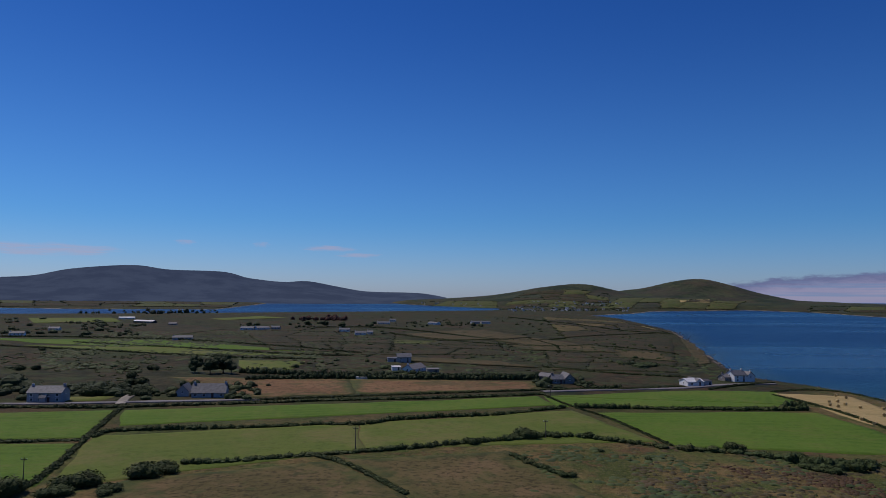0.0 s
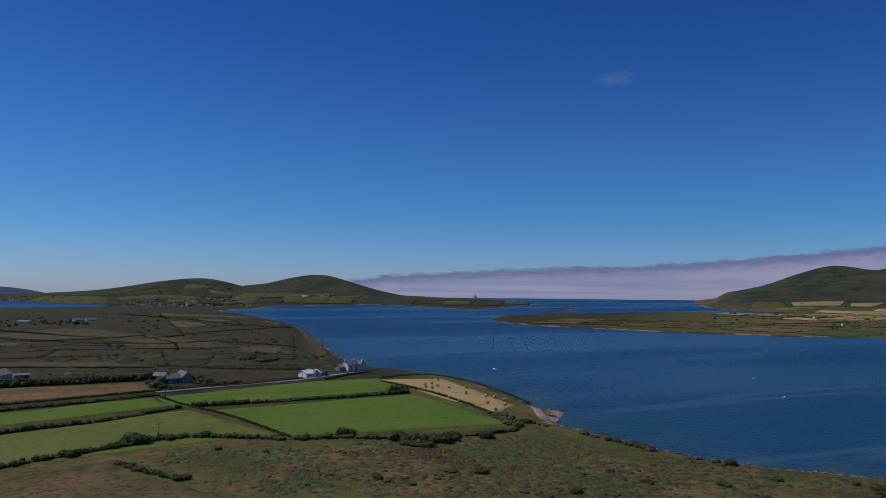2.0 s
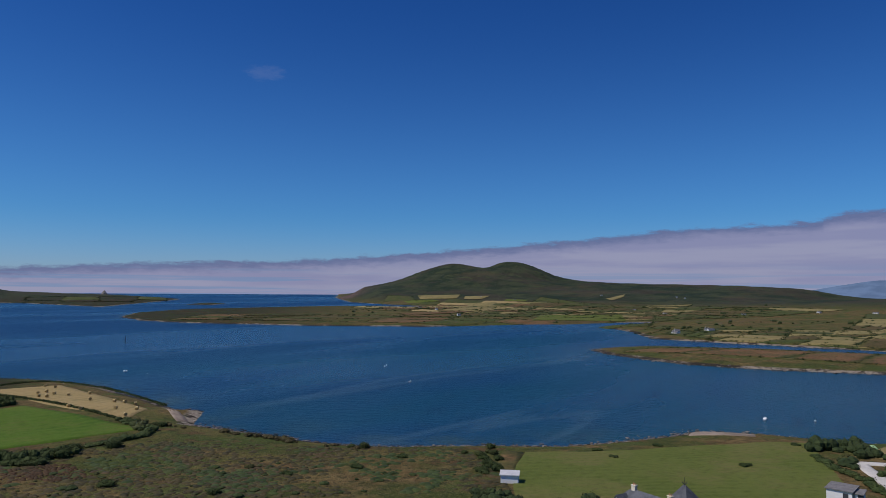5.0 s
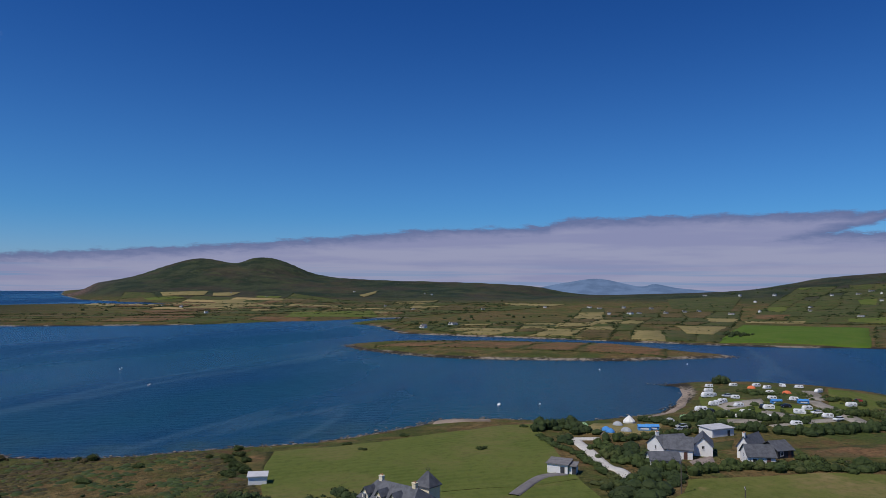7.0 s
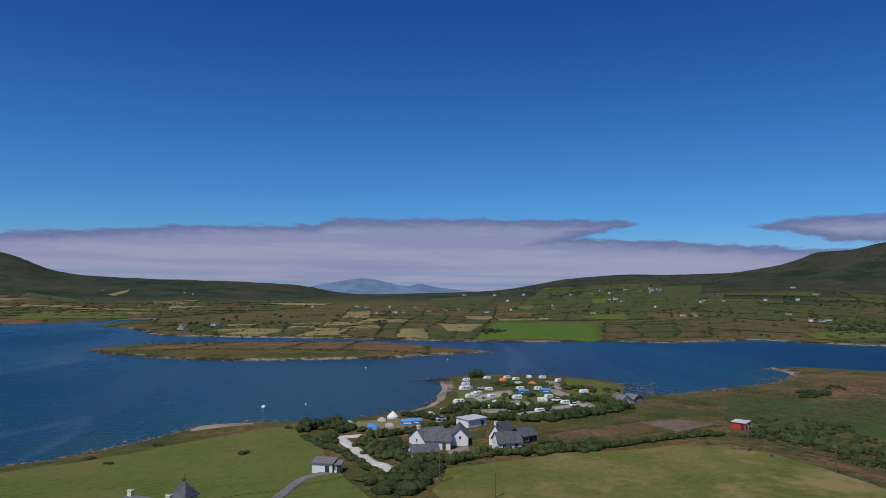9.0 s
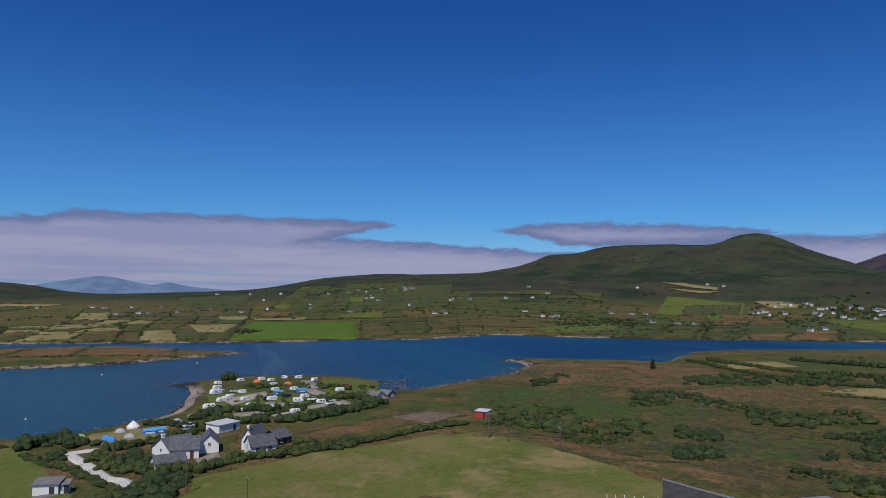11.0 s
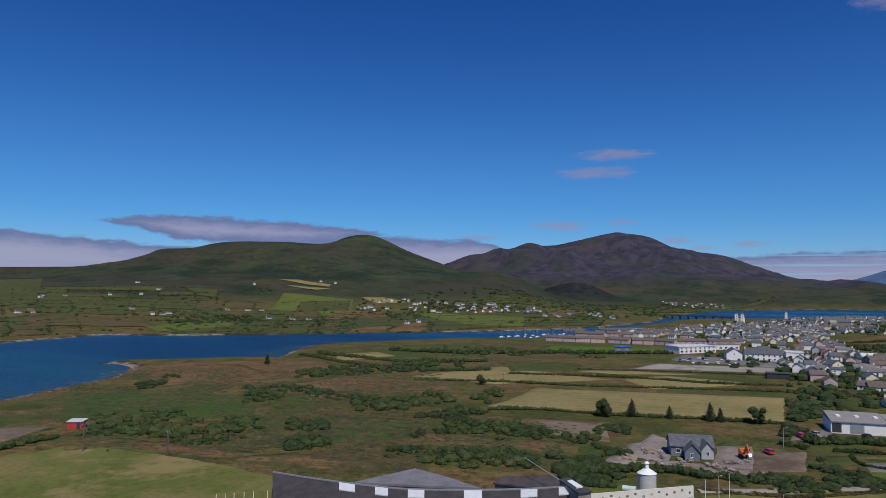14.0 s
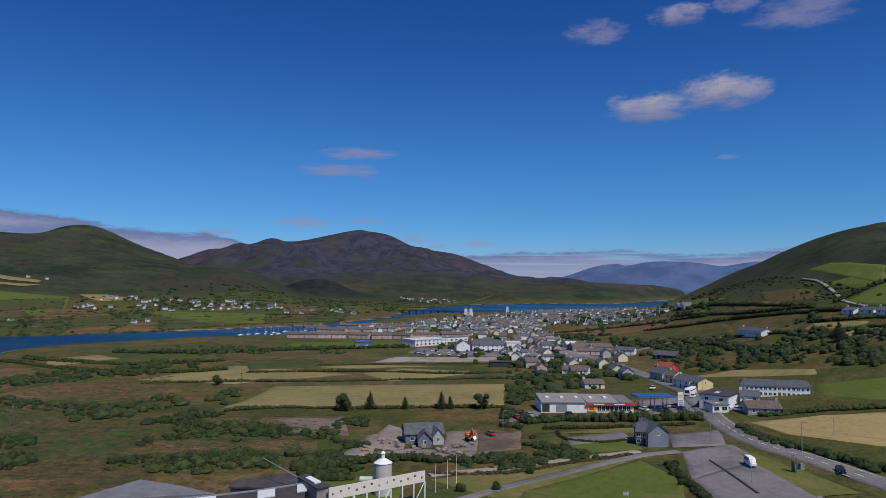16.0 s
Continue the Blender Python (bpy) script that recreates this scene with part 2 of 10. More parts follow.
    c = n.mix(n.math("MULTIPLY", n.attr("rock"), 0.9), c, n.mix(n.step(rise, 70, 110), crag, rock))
    # this mask only gives the knoll a darker ground colour
    c = n.mix(n.attr("grove"), c, n.mix(n.step(n.noise(40, 6, 0.7), 0.4, 0.6), (0.012, 0.016, 0.016), (0.026, 0.028, 0.028)))
    # shore: turf edge, then shingle and weed
    sd = n.math("ADD", n.attr("shore"), n.math("MULTIPLY", n.math("SUBTRACT", small, 0.5), 6.0))
    shingle = n.mix(n.step(tiny, 0.35, 0.7), (0.20, 0.165, 0.125), (0.36, 0.31, 0.25))
    shingle = n.mix(n.step(n.noise(45, 4, 0.6), 0.44, 0.54), (0.034, 0.030, 0.024), shingle)
    shingle = n.mix(n.step(n.noise(6, 5, 0.7), 0.48, 0.58), shingle, (0.036, 0.030, 0.022))
    c = n.mix(n.step(sd, 7.0, 3.8), c, shingle)
    n.bump(n.math("ADD", small, n.math("MULTIPLY", tiny, 0.4)), 1.0, 1.2)
    return n.done(c, 0.95, 0, 0.12)


def water_material():
    n = Nodes("sea_water")
    wind = n.noise(420, 5, 0.6, (0.25, 1.0, 1), -1.4)
    shoal = n.step(n.attr("shore"), -45, -3)
    c = n.mix(n.step(wind, 0.38, 0.64), (0.0035, 0.027, 0.084), (0.005, 0.044, 0.106))
    c = n.mix(n.math("MULTIPLY", n.step(n.noise(170, 5, 0.65, (0.15, 1.0, 1), -1.45), 0.54, 0.68), 0.20), c, (0.030, 0.075, 0.115))
    c = n.mix(n.math("MULTIPLY", shoal, n.step(n.noise(30, 4), 0.35, 0.7)), c, (0.030, 0.060, 0.070))
    apart = n.add("ShaderNodeSeparateXYZ")
    n.link(n.pos, apart.inputs[0])
    sandy = n.step(n.math("ADD", apart.outputs[1], n.math("MULTIPLY", n.noise(260, 3), 500.0)), 950.0, 350.0)
    c = n.mix(n.math("MULTIPLY", n.math("MULTIPLY", n.step(n.noise(300, 4, 0.6, (0.4, 1.0, 1), -1.3), 0.44, 0.64), sandy), 0.7), c, (0.006, 0.062, 0.090))
    c = n.mix(n.math("MULTIPLY", n.step(n.noise(520, 4, 0.55, (0.4, 1.0, 1), -0.9), 0.54, 0.66), 0.5), c, (0.004, 0.020, 0.055))
    line = n.math("ABSOLUTE", n.math("SUBTRACT", n.noise(260, 4, 0.5, (0.14, 1.0, 1), -1.6), 0.5))
    c = n.mix(n.math("MULTIPLY", n.step(line, 0.009, 0.001), 0.30), c, (0.060, 0.120, 0.165))
    c = n.mix(n.math("MULTIPLY", n.step(n.noise(9, 4, 0.7, (0.3, 1, 1), -1.5), 0.5, 0.72), 0.45), c, (0.003, 0.016, 0.046))
    h = n.math("ADD", n.noise(3.2, 3, 0.6, (1, 0.45, 1), 0.9), n.math("MULTIPLY", n.noise(0.8, 2), 0.3))
    n.bump(h, 1.0, 1.1)
    n.b.inputs["IOR"].default_value = 1.33
    return n.done(c, n.mix(n.step(wind, 0.45, 0.6), (0.34,) * 3, (0.24,) * 3), 0, 0.15)


M_GROUND, M_WATER = ground_material(), water_material()


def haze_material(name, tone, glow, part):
    """A far range of hills; blue emission stands in for many kilometres of air."""
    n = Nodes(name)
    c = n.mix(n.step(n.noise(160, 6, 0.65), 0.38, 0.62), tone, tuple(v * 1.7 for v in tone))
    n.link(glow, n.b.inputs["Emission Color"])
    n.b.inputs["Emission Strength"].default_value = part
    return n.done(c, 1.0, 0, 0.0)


# shorelines, in metres east and north of the camera's spot
COAST_VILLAGE = [(-4503, 2600), (-2208, 2452), (-1038, 1666), (-811, 1747), (-564, 1950), (-217, 2208), (151, 2487), (265, 2864), (-64, 3362), (-310, 3750), (-89, 5099), (710, 5050), (1576, 4850), (2236, 4584)]
COAST_POINT = [(2239, 2911), (1757, 2490), (1299, 2067), (1324, 2281), (1367, 2609), (1235, 2894), (766, 2618), (615, 2304), (420, 2043), (441, 1821), (387, 1324), (356, 1089), (283, 804), (231, 610), (208, 514), (207, 454), (222, 423), (229, 391), (226, 354), (214, 309), (210, 290), (203, 263), (209, 253)]
COAST_BAY = [(184, 229), (186, 200), (186, 171), (190, 153), (197, 140), (213, 119), (227, 95), (237, 86), (250, 78), (266, 69), (280, 64), (287, 43), (288, 24)]
COAST_CAMP = [(285, 22), (290, 9), (306, -10), (320, -25), (351, -36), (384, -43), (412, -43), (418, -32), (431, -51), (441, -83), (434, -115), (414, -141), (396, -149), (374, -137), (349, -131), (348, -143), (353, -160), (369, -189), (388, -227), (408, -254), (439, -279), (469, -289), (480, -276)]
COAST_TOWN = [(477, -304), (459, -330), (436, -368), (414, -381), (450, -433), (485, -484), (484, -535), (458, -592), (442, -657), (390, -704), (354, -777), (335, -871), (338, -1038), (387, -1051), (394, -1186), (410, -1490), (366, -1570), (268, -1690), (150, -1840), (20, -2120), (-1081, -5086), (-3983, -3342), (-5121, -903), (-4886, 1779)]
FAR_NORTH = [(3954, 3377), (4260, 2983), (4713, 2198), (5121, 903), (5180, -453), (4886, -1779), (3983, -3342), (2600, -4503), (903, -5121), (-724, -5149), (20, -2920), (290, -2860), (553, -2460), (551, -2090), (499, -1685), (426, -1315), (426, -1056), (453, -914), (531, -767)]
FAR_SOUTH = [(597, -680), (661, -558), (729, -481), (778, -454), (749, -376), (728, -323), (753, -241), (736, -179), (751, -91), (783, 30), (806, 154), (833, 237), (934, 283), (1060, 376), (1317, 351), (1239, 425), (1120, 464)]
FAR_SPIT = [(1089, 508), (905, 601), (818, 751), (763, 964), (771, 1108), (847, 1278), (1004, 1467), (1253, 1634), (1521, 1639), (1892, 1605), (1914, 1357), (2123, 1316), (2244, 1591), (2429, 1996), (3095, 2660)]
WEST_LAND = [(-4503, 2600), (-2758, 2758), (-1422, 2280), (-1156, 2257), (-760, 2366), (-818, 2905), (-876, 3877), (-501, 4369), (24, 4897), (45, 5200)]
ISLET = [(630, 235), (664, 222), (698, 191), (723, 90), (712, -21), (640, -80), (617, -112), (591, -73), (555, -16), (539, 67), (544, 130), (580, 189)]
SKERRY = [(1673, 2149), (1852, 2267), (1867, 2161), (1699, 2046)]
# crest lines of the hills: x, y, height
RIDGE_WEST = [(-2308, 3687, 133), (-2177, 3766, 146), (-2015, 3855, 187), (-1749, 3983, 213), (-1570, 4057, 192), (-1292, 4154, 185), (-1153, 4195, 151), (-962, 4242, 130), (-816, 4273, 136), (-632, 4304, 104), (-462, 4325, 78), (-153, 4347, 71), (21, 4350, 45)]
RIDGE_VILLAGE = [(-11, 3500, 43), (184, 3495, 56), (322, 3485, 74), (486, 3466, 103), (673, 3435, 120), (829, 3400, 89), (930, 3374, 60)]
RIDGE_POINT = [(859, 3907, 68), (977, 3879, 94), (1092, 3848, 110), (1232, 3806, 144), (1367, 3759, 159), (1496, 3710, 130), (1620, 3657, 89), (1762, 3591, 53), (1852, 3545, 37)]
RIDGE_CAIRN = [(1803, 3571, 30), (1980, 3476, 29), (2182, 3352, 37), (2333, 3249, 32), (2420, 3185, 8)]
RIDGE_TWIN = [(2950, 2551, 19), (2994, 2500, 63), (3146, 2306, 111), (3250, 2156, 177), (3331, 2029, 214), (3416, 1881, 190), (3460, 1799, 219), (3499, 1722, 222), (3536, 1646, 201), (3607, 1482, 134), (3506, 1182, 108), (3530, 800, 100), (3502, 517, 91), (3449, 278, 73), (3378, 105, 28), (3300, -11, 10)]
RIDGE_FAR = [(4829, 451, 67), (4846, 187, 118), (4850, -7, 138), (4843, -254, 90), (4837, -361, 105), (4824, -501, 80), (4783, -804, 53)]
RIDGE_NORTH = [(2659, -471, 47), (2585, -628, 70), (2528, -688, 99), (2420, -893, 120), (2327, -1019, 119), (2197, -1193, 125), (2277, -1254, 131), (2193, -1397, 163), (2159, -1449, 193), (2100, -1533, 199), (2038, -1615, 224), (1920, -1753, 230), (1797, -1879, 228), (1741, -1931, 255), (1691, -1975, 264), (1642, -2016, 249), (1571, -2071, 206), (1459, -2152, 155), (1390, -2197, 116)]
RIDGE_MOUNTAIN = [(2491, -3505, 176), (2380, -3581, 235), (2207, -3691, 293), (1997, -3808, 343), (1844, -3885, 347), (1656, -3968, 389), (1515, -4024, 416), (1341, -4086, 394), (1215, -4125, 329), (1090, -4160, 302), (934, -4197, 277), (781, -4228, 217), (602, -4258, 143), (427, -4279, 121)]
RIDGE_EAST = [(701, -4748, 158), (402, -4783, 141), (143, -4798, 217), (-3, -4800, 239), (-75, -4799, 228), (-253, -4793, 253), (-495, -4774, 244), (-661, -4754, 222), (-855, -4723, 248), (-1099, -4672, 228)]
RIDGE_SOUTH = [(64, -1699, 10), (0, -1612, 23), (-57, -1523, 41), (-117, -1431, 54), (-157, -1339, 73), (-190, -1246, 85), (-216, -1152, 97), (-235, -1058, 104), (-247, -965, 112), (-252, -872, 120), (-259, -778, 125)]
# ---------------------------------------------------------------- the lie of the land
def hashed(ix, iy, seed):
    n = (ix.astype(np.int64) * 374761393 + iy.astype(np.int64) * 668265263 + seed * 974711) & 0x7FFFFFFF
    n = ((n ^ (n >> 13)) * 1274126177) & 0x7FFFFFFF
    return ((n ^ (n >> 16)) & 0xFFFF) / 65535.0


def value_noise(x, y, seed):
    ix, iy = np.floor(x), np.floor(y)
    fx, fy = x - ix, y - iy
    fx, fy = fx * fx * (3 - 2 * fx), fy * fy * (3 - 2 * fy)
    a, b = hashed(ix, iy, seed), hashed(ix + 1, iy, seed)
    c, d = hashed(ix, iy + 1, seed), hashed(ix + 1, iy + 1, seed)
    return (a + (b - a) * fx) * (1 - fy) + (c + (d - c) * fx) * fy


def fbm(x, y, size, octaves=4, seed=1):
    """Rolling noise from -1 to 1, its largest waves size metres long."""
    out, amp, total = 0.0, 1.0, 0.0
    for i in range(octaves):
        k = 2 ** i / size
        out = out + amp * (value_noise(x * k, y * k, seed + i) * 2 - 1)
        total, amp = total + amp, amp * 0.5
    return out / total


def shore_distance(x, y, outline):
    """Metres inside (positive) or outside (negative) a closed outline."""
    inside, best = np.zeros(x.shape, bool), np.full(x.shape, 1e12)
    for (ax, ay), (bx, by) in zip(outline, outline[1:] + outline[:1]):
        dx, dy = bx - ax, by - ay
        u = np.clip(((x - ax) * dx + (y - ay) * dy) / (dx * dx + dy * dy + 1e-9), 0, 1)
        best = np.minimum(best, (x - ax - u * dx) ** 2 + (y - ay - u * dy) ** 2)
        if ay != by:
            inside ^= ((ay > y) != (by > y)) & (x < dx * (y - ay) / dy + ax)
    return np.where(inside, 1, -1) * np.sqrt(best)


def smoothed(line, cuts=4):
    """A rounded line through the given points (Catmull-Rom)."""
    p = [line[0]] + list(line) + [line[-1]]
    out = []
    for a, b, c, d in zip(p, p[1:], p[2:], p[3:]):
        for i in range(cuts):
            t = i / cuts
            out.append(tuple(0.5 * (2 * q + (r - o) * t + (2 * o - 5 * q + 4 * r - s) * t * t + (3 * q - o - 3 * r + s) * t ** 3)
                             for o, q, r, s in zip(a, b, c, d)))
    return out + [tuple(line[-1])]


def crest_rise(x, y, ridge, width, power):
    """Height of a hill above the plain: the crest's height, falling off within width metres of it."""
    best, top, weight = np.full(x.shape, 1e12), np.zeros(x.shape), np.zeros(x.shape)
    for (ax, ay, az), (bx, by, bz) in zip(ridge, ridge[1:]):
        dx, dy = bx - ax, by - ay
        u = np.clip(((x - ax) * dx + (y - ay) * dy) / (dx * dx + dy * dy + 1e-9), 0, 1)
        d2 = (x - ax - u * dx) ** 2 + (y - ay - u * dy) ** 2
        best = np.minimum(best, d2)
        w = 1e9 / (d2 + 400.0) ** 3
        top, weight = top + w * (az + u * (bz - az)), weight + w
    return top / weight, np.clip(1 - np.sqrt(best) / width, 0, 1) ** power


def sea_level(r):
    """The sheet lifts towards its rim, so that the open sea ends at eye level as the real one does."""
    return 33 * (np.maximum(r - 1800, 0) / 3150) ** 2


MAINLAND = COAST_VILLAGE + COAST_POINT + COAST_BAY + COAST_CAMP + COAST_TOWN
FAR_SHORE = FAR_NORTH + FAR_SOUTH + FAR_SPIT
HILLS = [(RIDGE_VILLAGE, 900, 1.5), (RIDGE_POINT, 900, 1.5), (RIDGE_CAIRN, 420, 1.2), (RIDGE_TWIN, 1500, 2.0),
         (RIDGE_NORTH, 1320, 1.25), (RIDGE_MOUNTAIN, 1600, 1.5), (RIDGE_SOUTH, 620, 1.2)]
RIDGE_KNOLL = [(1345, -2569, 40), (1271, -2607, 78), (1179, -2649, 106), (1105, -2681, 92), (1020, -2714, 45)]
HILLS += [(RIDGE_KNOLL, 330, 1.4)]
HILLS = [(smoothed(ridge), width, power) for ridge, width, power in HILLS]


def shore(x, y):
    sd = np.full(x.shape, -1e9)
    for outline in (MAINLAND, FAR_SHORE, WEST_LAND, ISLET, SKERRY):
        sd = np.maximum(sd, shore_distance(x, y, outline))
    r = np.hypot(x, y)
    return sd + fbm(x, y, 34, 3, 5) * np.clip(r * 0.006, 1.2, 6)


def ground_height(x, y, sd=None):
    x, y = np.asarray(x, float), np.asarray(y, float)
    if sd is None:
        sd = shore(x, y)
    r = np.hypot(x, y)
    inland = np.clip(sd, 0, None)
    plain = 1.9 * (1 - np.exp(-inland / 7)) + 4.0 * (1 - np.exp(-inland / 60)) + fbm(x, y, 160, 3, 9) * 1.1 * np.clip(inland / 80, 0, 1)
    z = np.where(sd > 0, plain, np.maximum(sd * 0.08, -3))
    rise = np.zeros(x.shape)
    land = np.clip(sd / 150, 0, 1)
    land = land * land * (3 - 2 * land)
    for ridge, width, power in HILLS:
        crest, fall = crest_rise(x, y, ridge, width, power)
        h = np.clip(crest - 7 - sea_level(r), 0, None) * fall
        if width == 620:  # the hill south of the road begins beside it
            side = np.clip((0.03 * np.abs(y) - x) / 250, 0, 1)
            h = h * side * side * (3 - 2 * side)
        if width == 1320:  # the northern hill ends short of the valley
            fade = np.clip((np.degrees(np.arctan2(x, y)) - 149.5) / 8, 0, 1)
            h = h * (1 - 0.8 * fade * fade * (3 - 2 * fade))
        rough = np.clip(h / 60, 0, 1) * fbm(x, y, 420, 5, 21) * (0.24 if width == 1600 else 0.11) * h * (1 - fall ** 6)
        # gullies and spurs below the crests
        spur = 1 - 2.4 * np.abs(fbm(x, y, 620 if width == 1600 else 380, 4, 33))
        gully = np.clip(h / 90, 0, 1) * spur * (0.42 if width == 1600 else 0.15) * h * np.clip((1 - fall) * 3.5, 0, 1)
        rise = np.maximum(rise, h + rough + gully * (r > 1500))
    return z + sea_level(r) + rise * land


# ---------------------------------------------------------------- building blocks
def part(name, bm, material, parent=None, label=""):
    """Links a bmesh (or a ready mesh) as one mesh object, under parent if given."""
    if isinstance(bm, bmesh.types.BMesh):
        me = bpy.data.meshes.new(name)
        bm.to_mesh(me)
        bm.free()
    else:
        me = bm
    if material and not me.materials:
        me.materials.append(material)
    ob = new(name, me)
    if parent:
        ob.parent = parent
    if label:
        ob["label"] = label
    return ob


def mesh_from(name, verts, faces, smooth=False):
    me = bpy.data.meshes.new(name)
    me.from_pydata(verts, [], faces)
    if smooth:
        me.polygons.foreach_set("use_smooth", [True] * len(me.polygons))
    me.update()
    return me


def quads(nu, nv):
    a = (np.arange(nu - 1)[:, None] * nv + np.arange(nv - 1)[None, :]).ravel()
    return np.stack([a, a + 1, a + nv + 1, a + nv], 1)


def big_mesh(name, co, faces, smooth=True):
    me = bpy.data.meshes.new(name)
    me.vertices.add(len(co))
    me.vertices.foreach_set("co", np.asarray(co, np.float32).ravel())
    me.loops.add(faces.size)
    me.loops.foreach_set("vertex_index", faces.ravel().astype(np.int32))
    me.polygons.add(len(faces))
    me.polygons.foreach_set("loop_start", np.arange(0, faces.size, faces.shape[1], dtype=np.int32))
    me.polygons.foreach_set("use_smooth", np.full(len(faces), smooth))
    me.update(calc_edges=True)
    return me


def add_float(me, name, values):
    me.attributes.new(name, "FLOAT", "POINT").data.foreach_set("value", np.asarray(values, np.float32).ravel())


# ---------------------------------------------------------------- ground and sea
def round_sheet(bearings, radii):
    a, r = np.meshgrid(np.radians(bearings), radii, indexing="ij")
    return r * np.sin(a), r * np.cos(a)


wide = np.concatenate([np.linspace(-42, 208, 920), np.linspace(210, 318, 40)])
radii = np.concatenate([[0.01, 12, 25, 50, 80], np.geomspace(105, 4960, 385)])
gx, gy = round_sheet(wide, radii)
gx = gx + 3 * np.clip(1 - radii / 35, 0, 1)[None, :]
sd = shore(gx, gy)
gz = ground_height(gx, gy, sd)
me = big_mesh("ground", np.stack([gx, gy, gz], -1).reshape(-1, 3), quads(*gx.shape))
add_float(me, "shore", sd)
lift_here = gz - sea_level(np.hypot(gx, gy)) - 6
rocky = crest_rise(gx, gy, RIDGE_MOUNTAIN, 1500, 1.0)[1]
far_round = np.hypot(gx, gy)
kind_of_slope = np.where((wide[:, None] > 172) & (far_round < 1600), lift_here * 0.62, lift_here + 24 * np.clip((far_round - 1700) / 700, 0, 1))
add_float(me, "rise", kind_of_slope)
cliff = np.exp(-((gx - 2960) ** 2 + (gy - 2530) ** 2) / 230.0 ** 2) * 1.3 * np.clip(1.4 - lift_here / 70, 0, 1)
# rock reaches down the mountain's slopes, carrying the painted haze tint; plus the cliff
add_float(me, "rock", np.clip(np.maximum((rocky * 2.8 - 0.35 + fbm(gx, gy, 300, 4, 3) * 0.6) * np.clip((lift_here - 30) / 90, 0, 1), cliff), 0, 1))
add_float(me, "heather", np.clip((far_round - 230) / 120, 0, 1) * np.clip(np.maximum((0.72 * gy - gx - 60) / 30, (1.35 * gy - gx - 60) / 500 * np.clip((far_round - 700) / 200, 0, 1)), 0, 1) * (gy > 0) * (far_round < 3700))
# dark patch over the knoll, ragged at its rim
add_float(me, "grove", np.clip(1.9 - np.hypot((gx - 1165) / 170, (gy + 2630) / 150) * 1.3 + fbm(gx, gy, 90, 3, 6) * 0.5, 0, 1) * (lift_here > 14))
ground = tagged(part("ground", me, M_GROUND), "rough moorland, fields and hills round a bay", "ground", kind="structure")

def ground_height(x, y, sd=None):
    """The height of the finished sheet, read between its own corners."""
    x, y = np.asarray(x, float), np.asarray(y, float)
    b = np.degrees(np.arctan2(x, y))
    b = np.where(b < -42, b + 360, b)
    i = np.interp(b, wide, np.arange(len(wide)))
    j = np.interp(np.log(np.maximum(np.hypot(x, y), 0.011)), np.log(radii), np.arange(len(radii)))
    i0, j0 = np.minimum(i.astype(int), len(wide) - 2), np.minimum(j.astype(int), len(radii) - 2)
    fi, fj = i - i0, j - j0
    return (gz[i0, j0] * (1 - fi) + gz[i0 + 1, j0] * fi) * (1 - fj) + (gz[i0, j0 + 1] * (1 - fi) + gz[i0 + 1, j0 + 1] * fi) * fj


wx, wy = round_sheet(np.linspace(-42, 215, 260), np.geomspace(60, 4960, 140))
me = big_mesh("water", np.stack([wx, wy, sea_level(np.hypot(wx, wy))], -1).reshape(-1, 3), quads(*wx.shape))
add_float(me, "shore", shore(wx, wy))
tagged(part("water", me, M_WATER), "deep blue sheltered sea with light ripples", "water", kind="structure")


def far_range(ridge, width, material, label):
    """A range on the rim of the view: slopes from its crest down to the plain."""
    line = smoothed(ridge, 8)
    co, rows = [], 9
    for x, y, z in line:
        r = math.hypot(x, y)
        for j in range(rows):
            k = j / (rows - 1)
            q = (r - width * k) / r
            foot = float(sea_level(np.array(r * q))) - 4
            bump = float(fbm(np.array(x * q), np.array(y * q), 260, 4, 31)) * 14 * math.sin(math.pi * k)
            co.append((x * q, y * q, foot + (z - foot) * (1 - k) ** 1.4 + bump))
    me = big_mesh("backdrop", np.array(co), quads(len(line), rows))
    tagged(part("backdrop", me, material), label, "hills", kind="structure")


# haze over these ranges is put in as bluish tones and a blue glow
far_range(RIDGE_FAR, 500, haze_material("far_haze_glow", (0.05, 0.07, 0.10), (0.13, 0.22, 0.42), 0.55), "far mountains with haze put in as a blue glow")
far_range(RIDGE_EAST, 500, haze_material("east_haze_glow", (0.035, 0.05, 0.08), (0.07, 0.14, 0.34), 0.5), "far mountain range behind the town with painted blue haze")
far_range(RIDGE_WEST, 900, haze_material("west_haze_glow", (0.024, 0.030, 0.034), (0.080, 0.125, 0.270), 0.34), "dark hills beyond the sound with painted blue haze")


# ---------------------------------------------------------------- fields, roads, hedges, bushes
def height_at(x, y):
    return float(ground_height(np.array([x]), np.array([y]))[0])


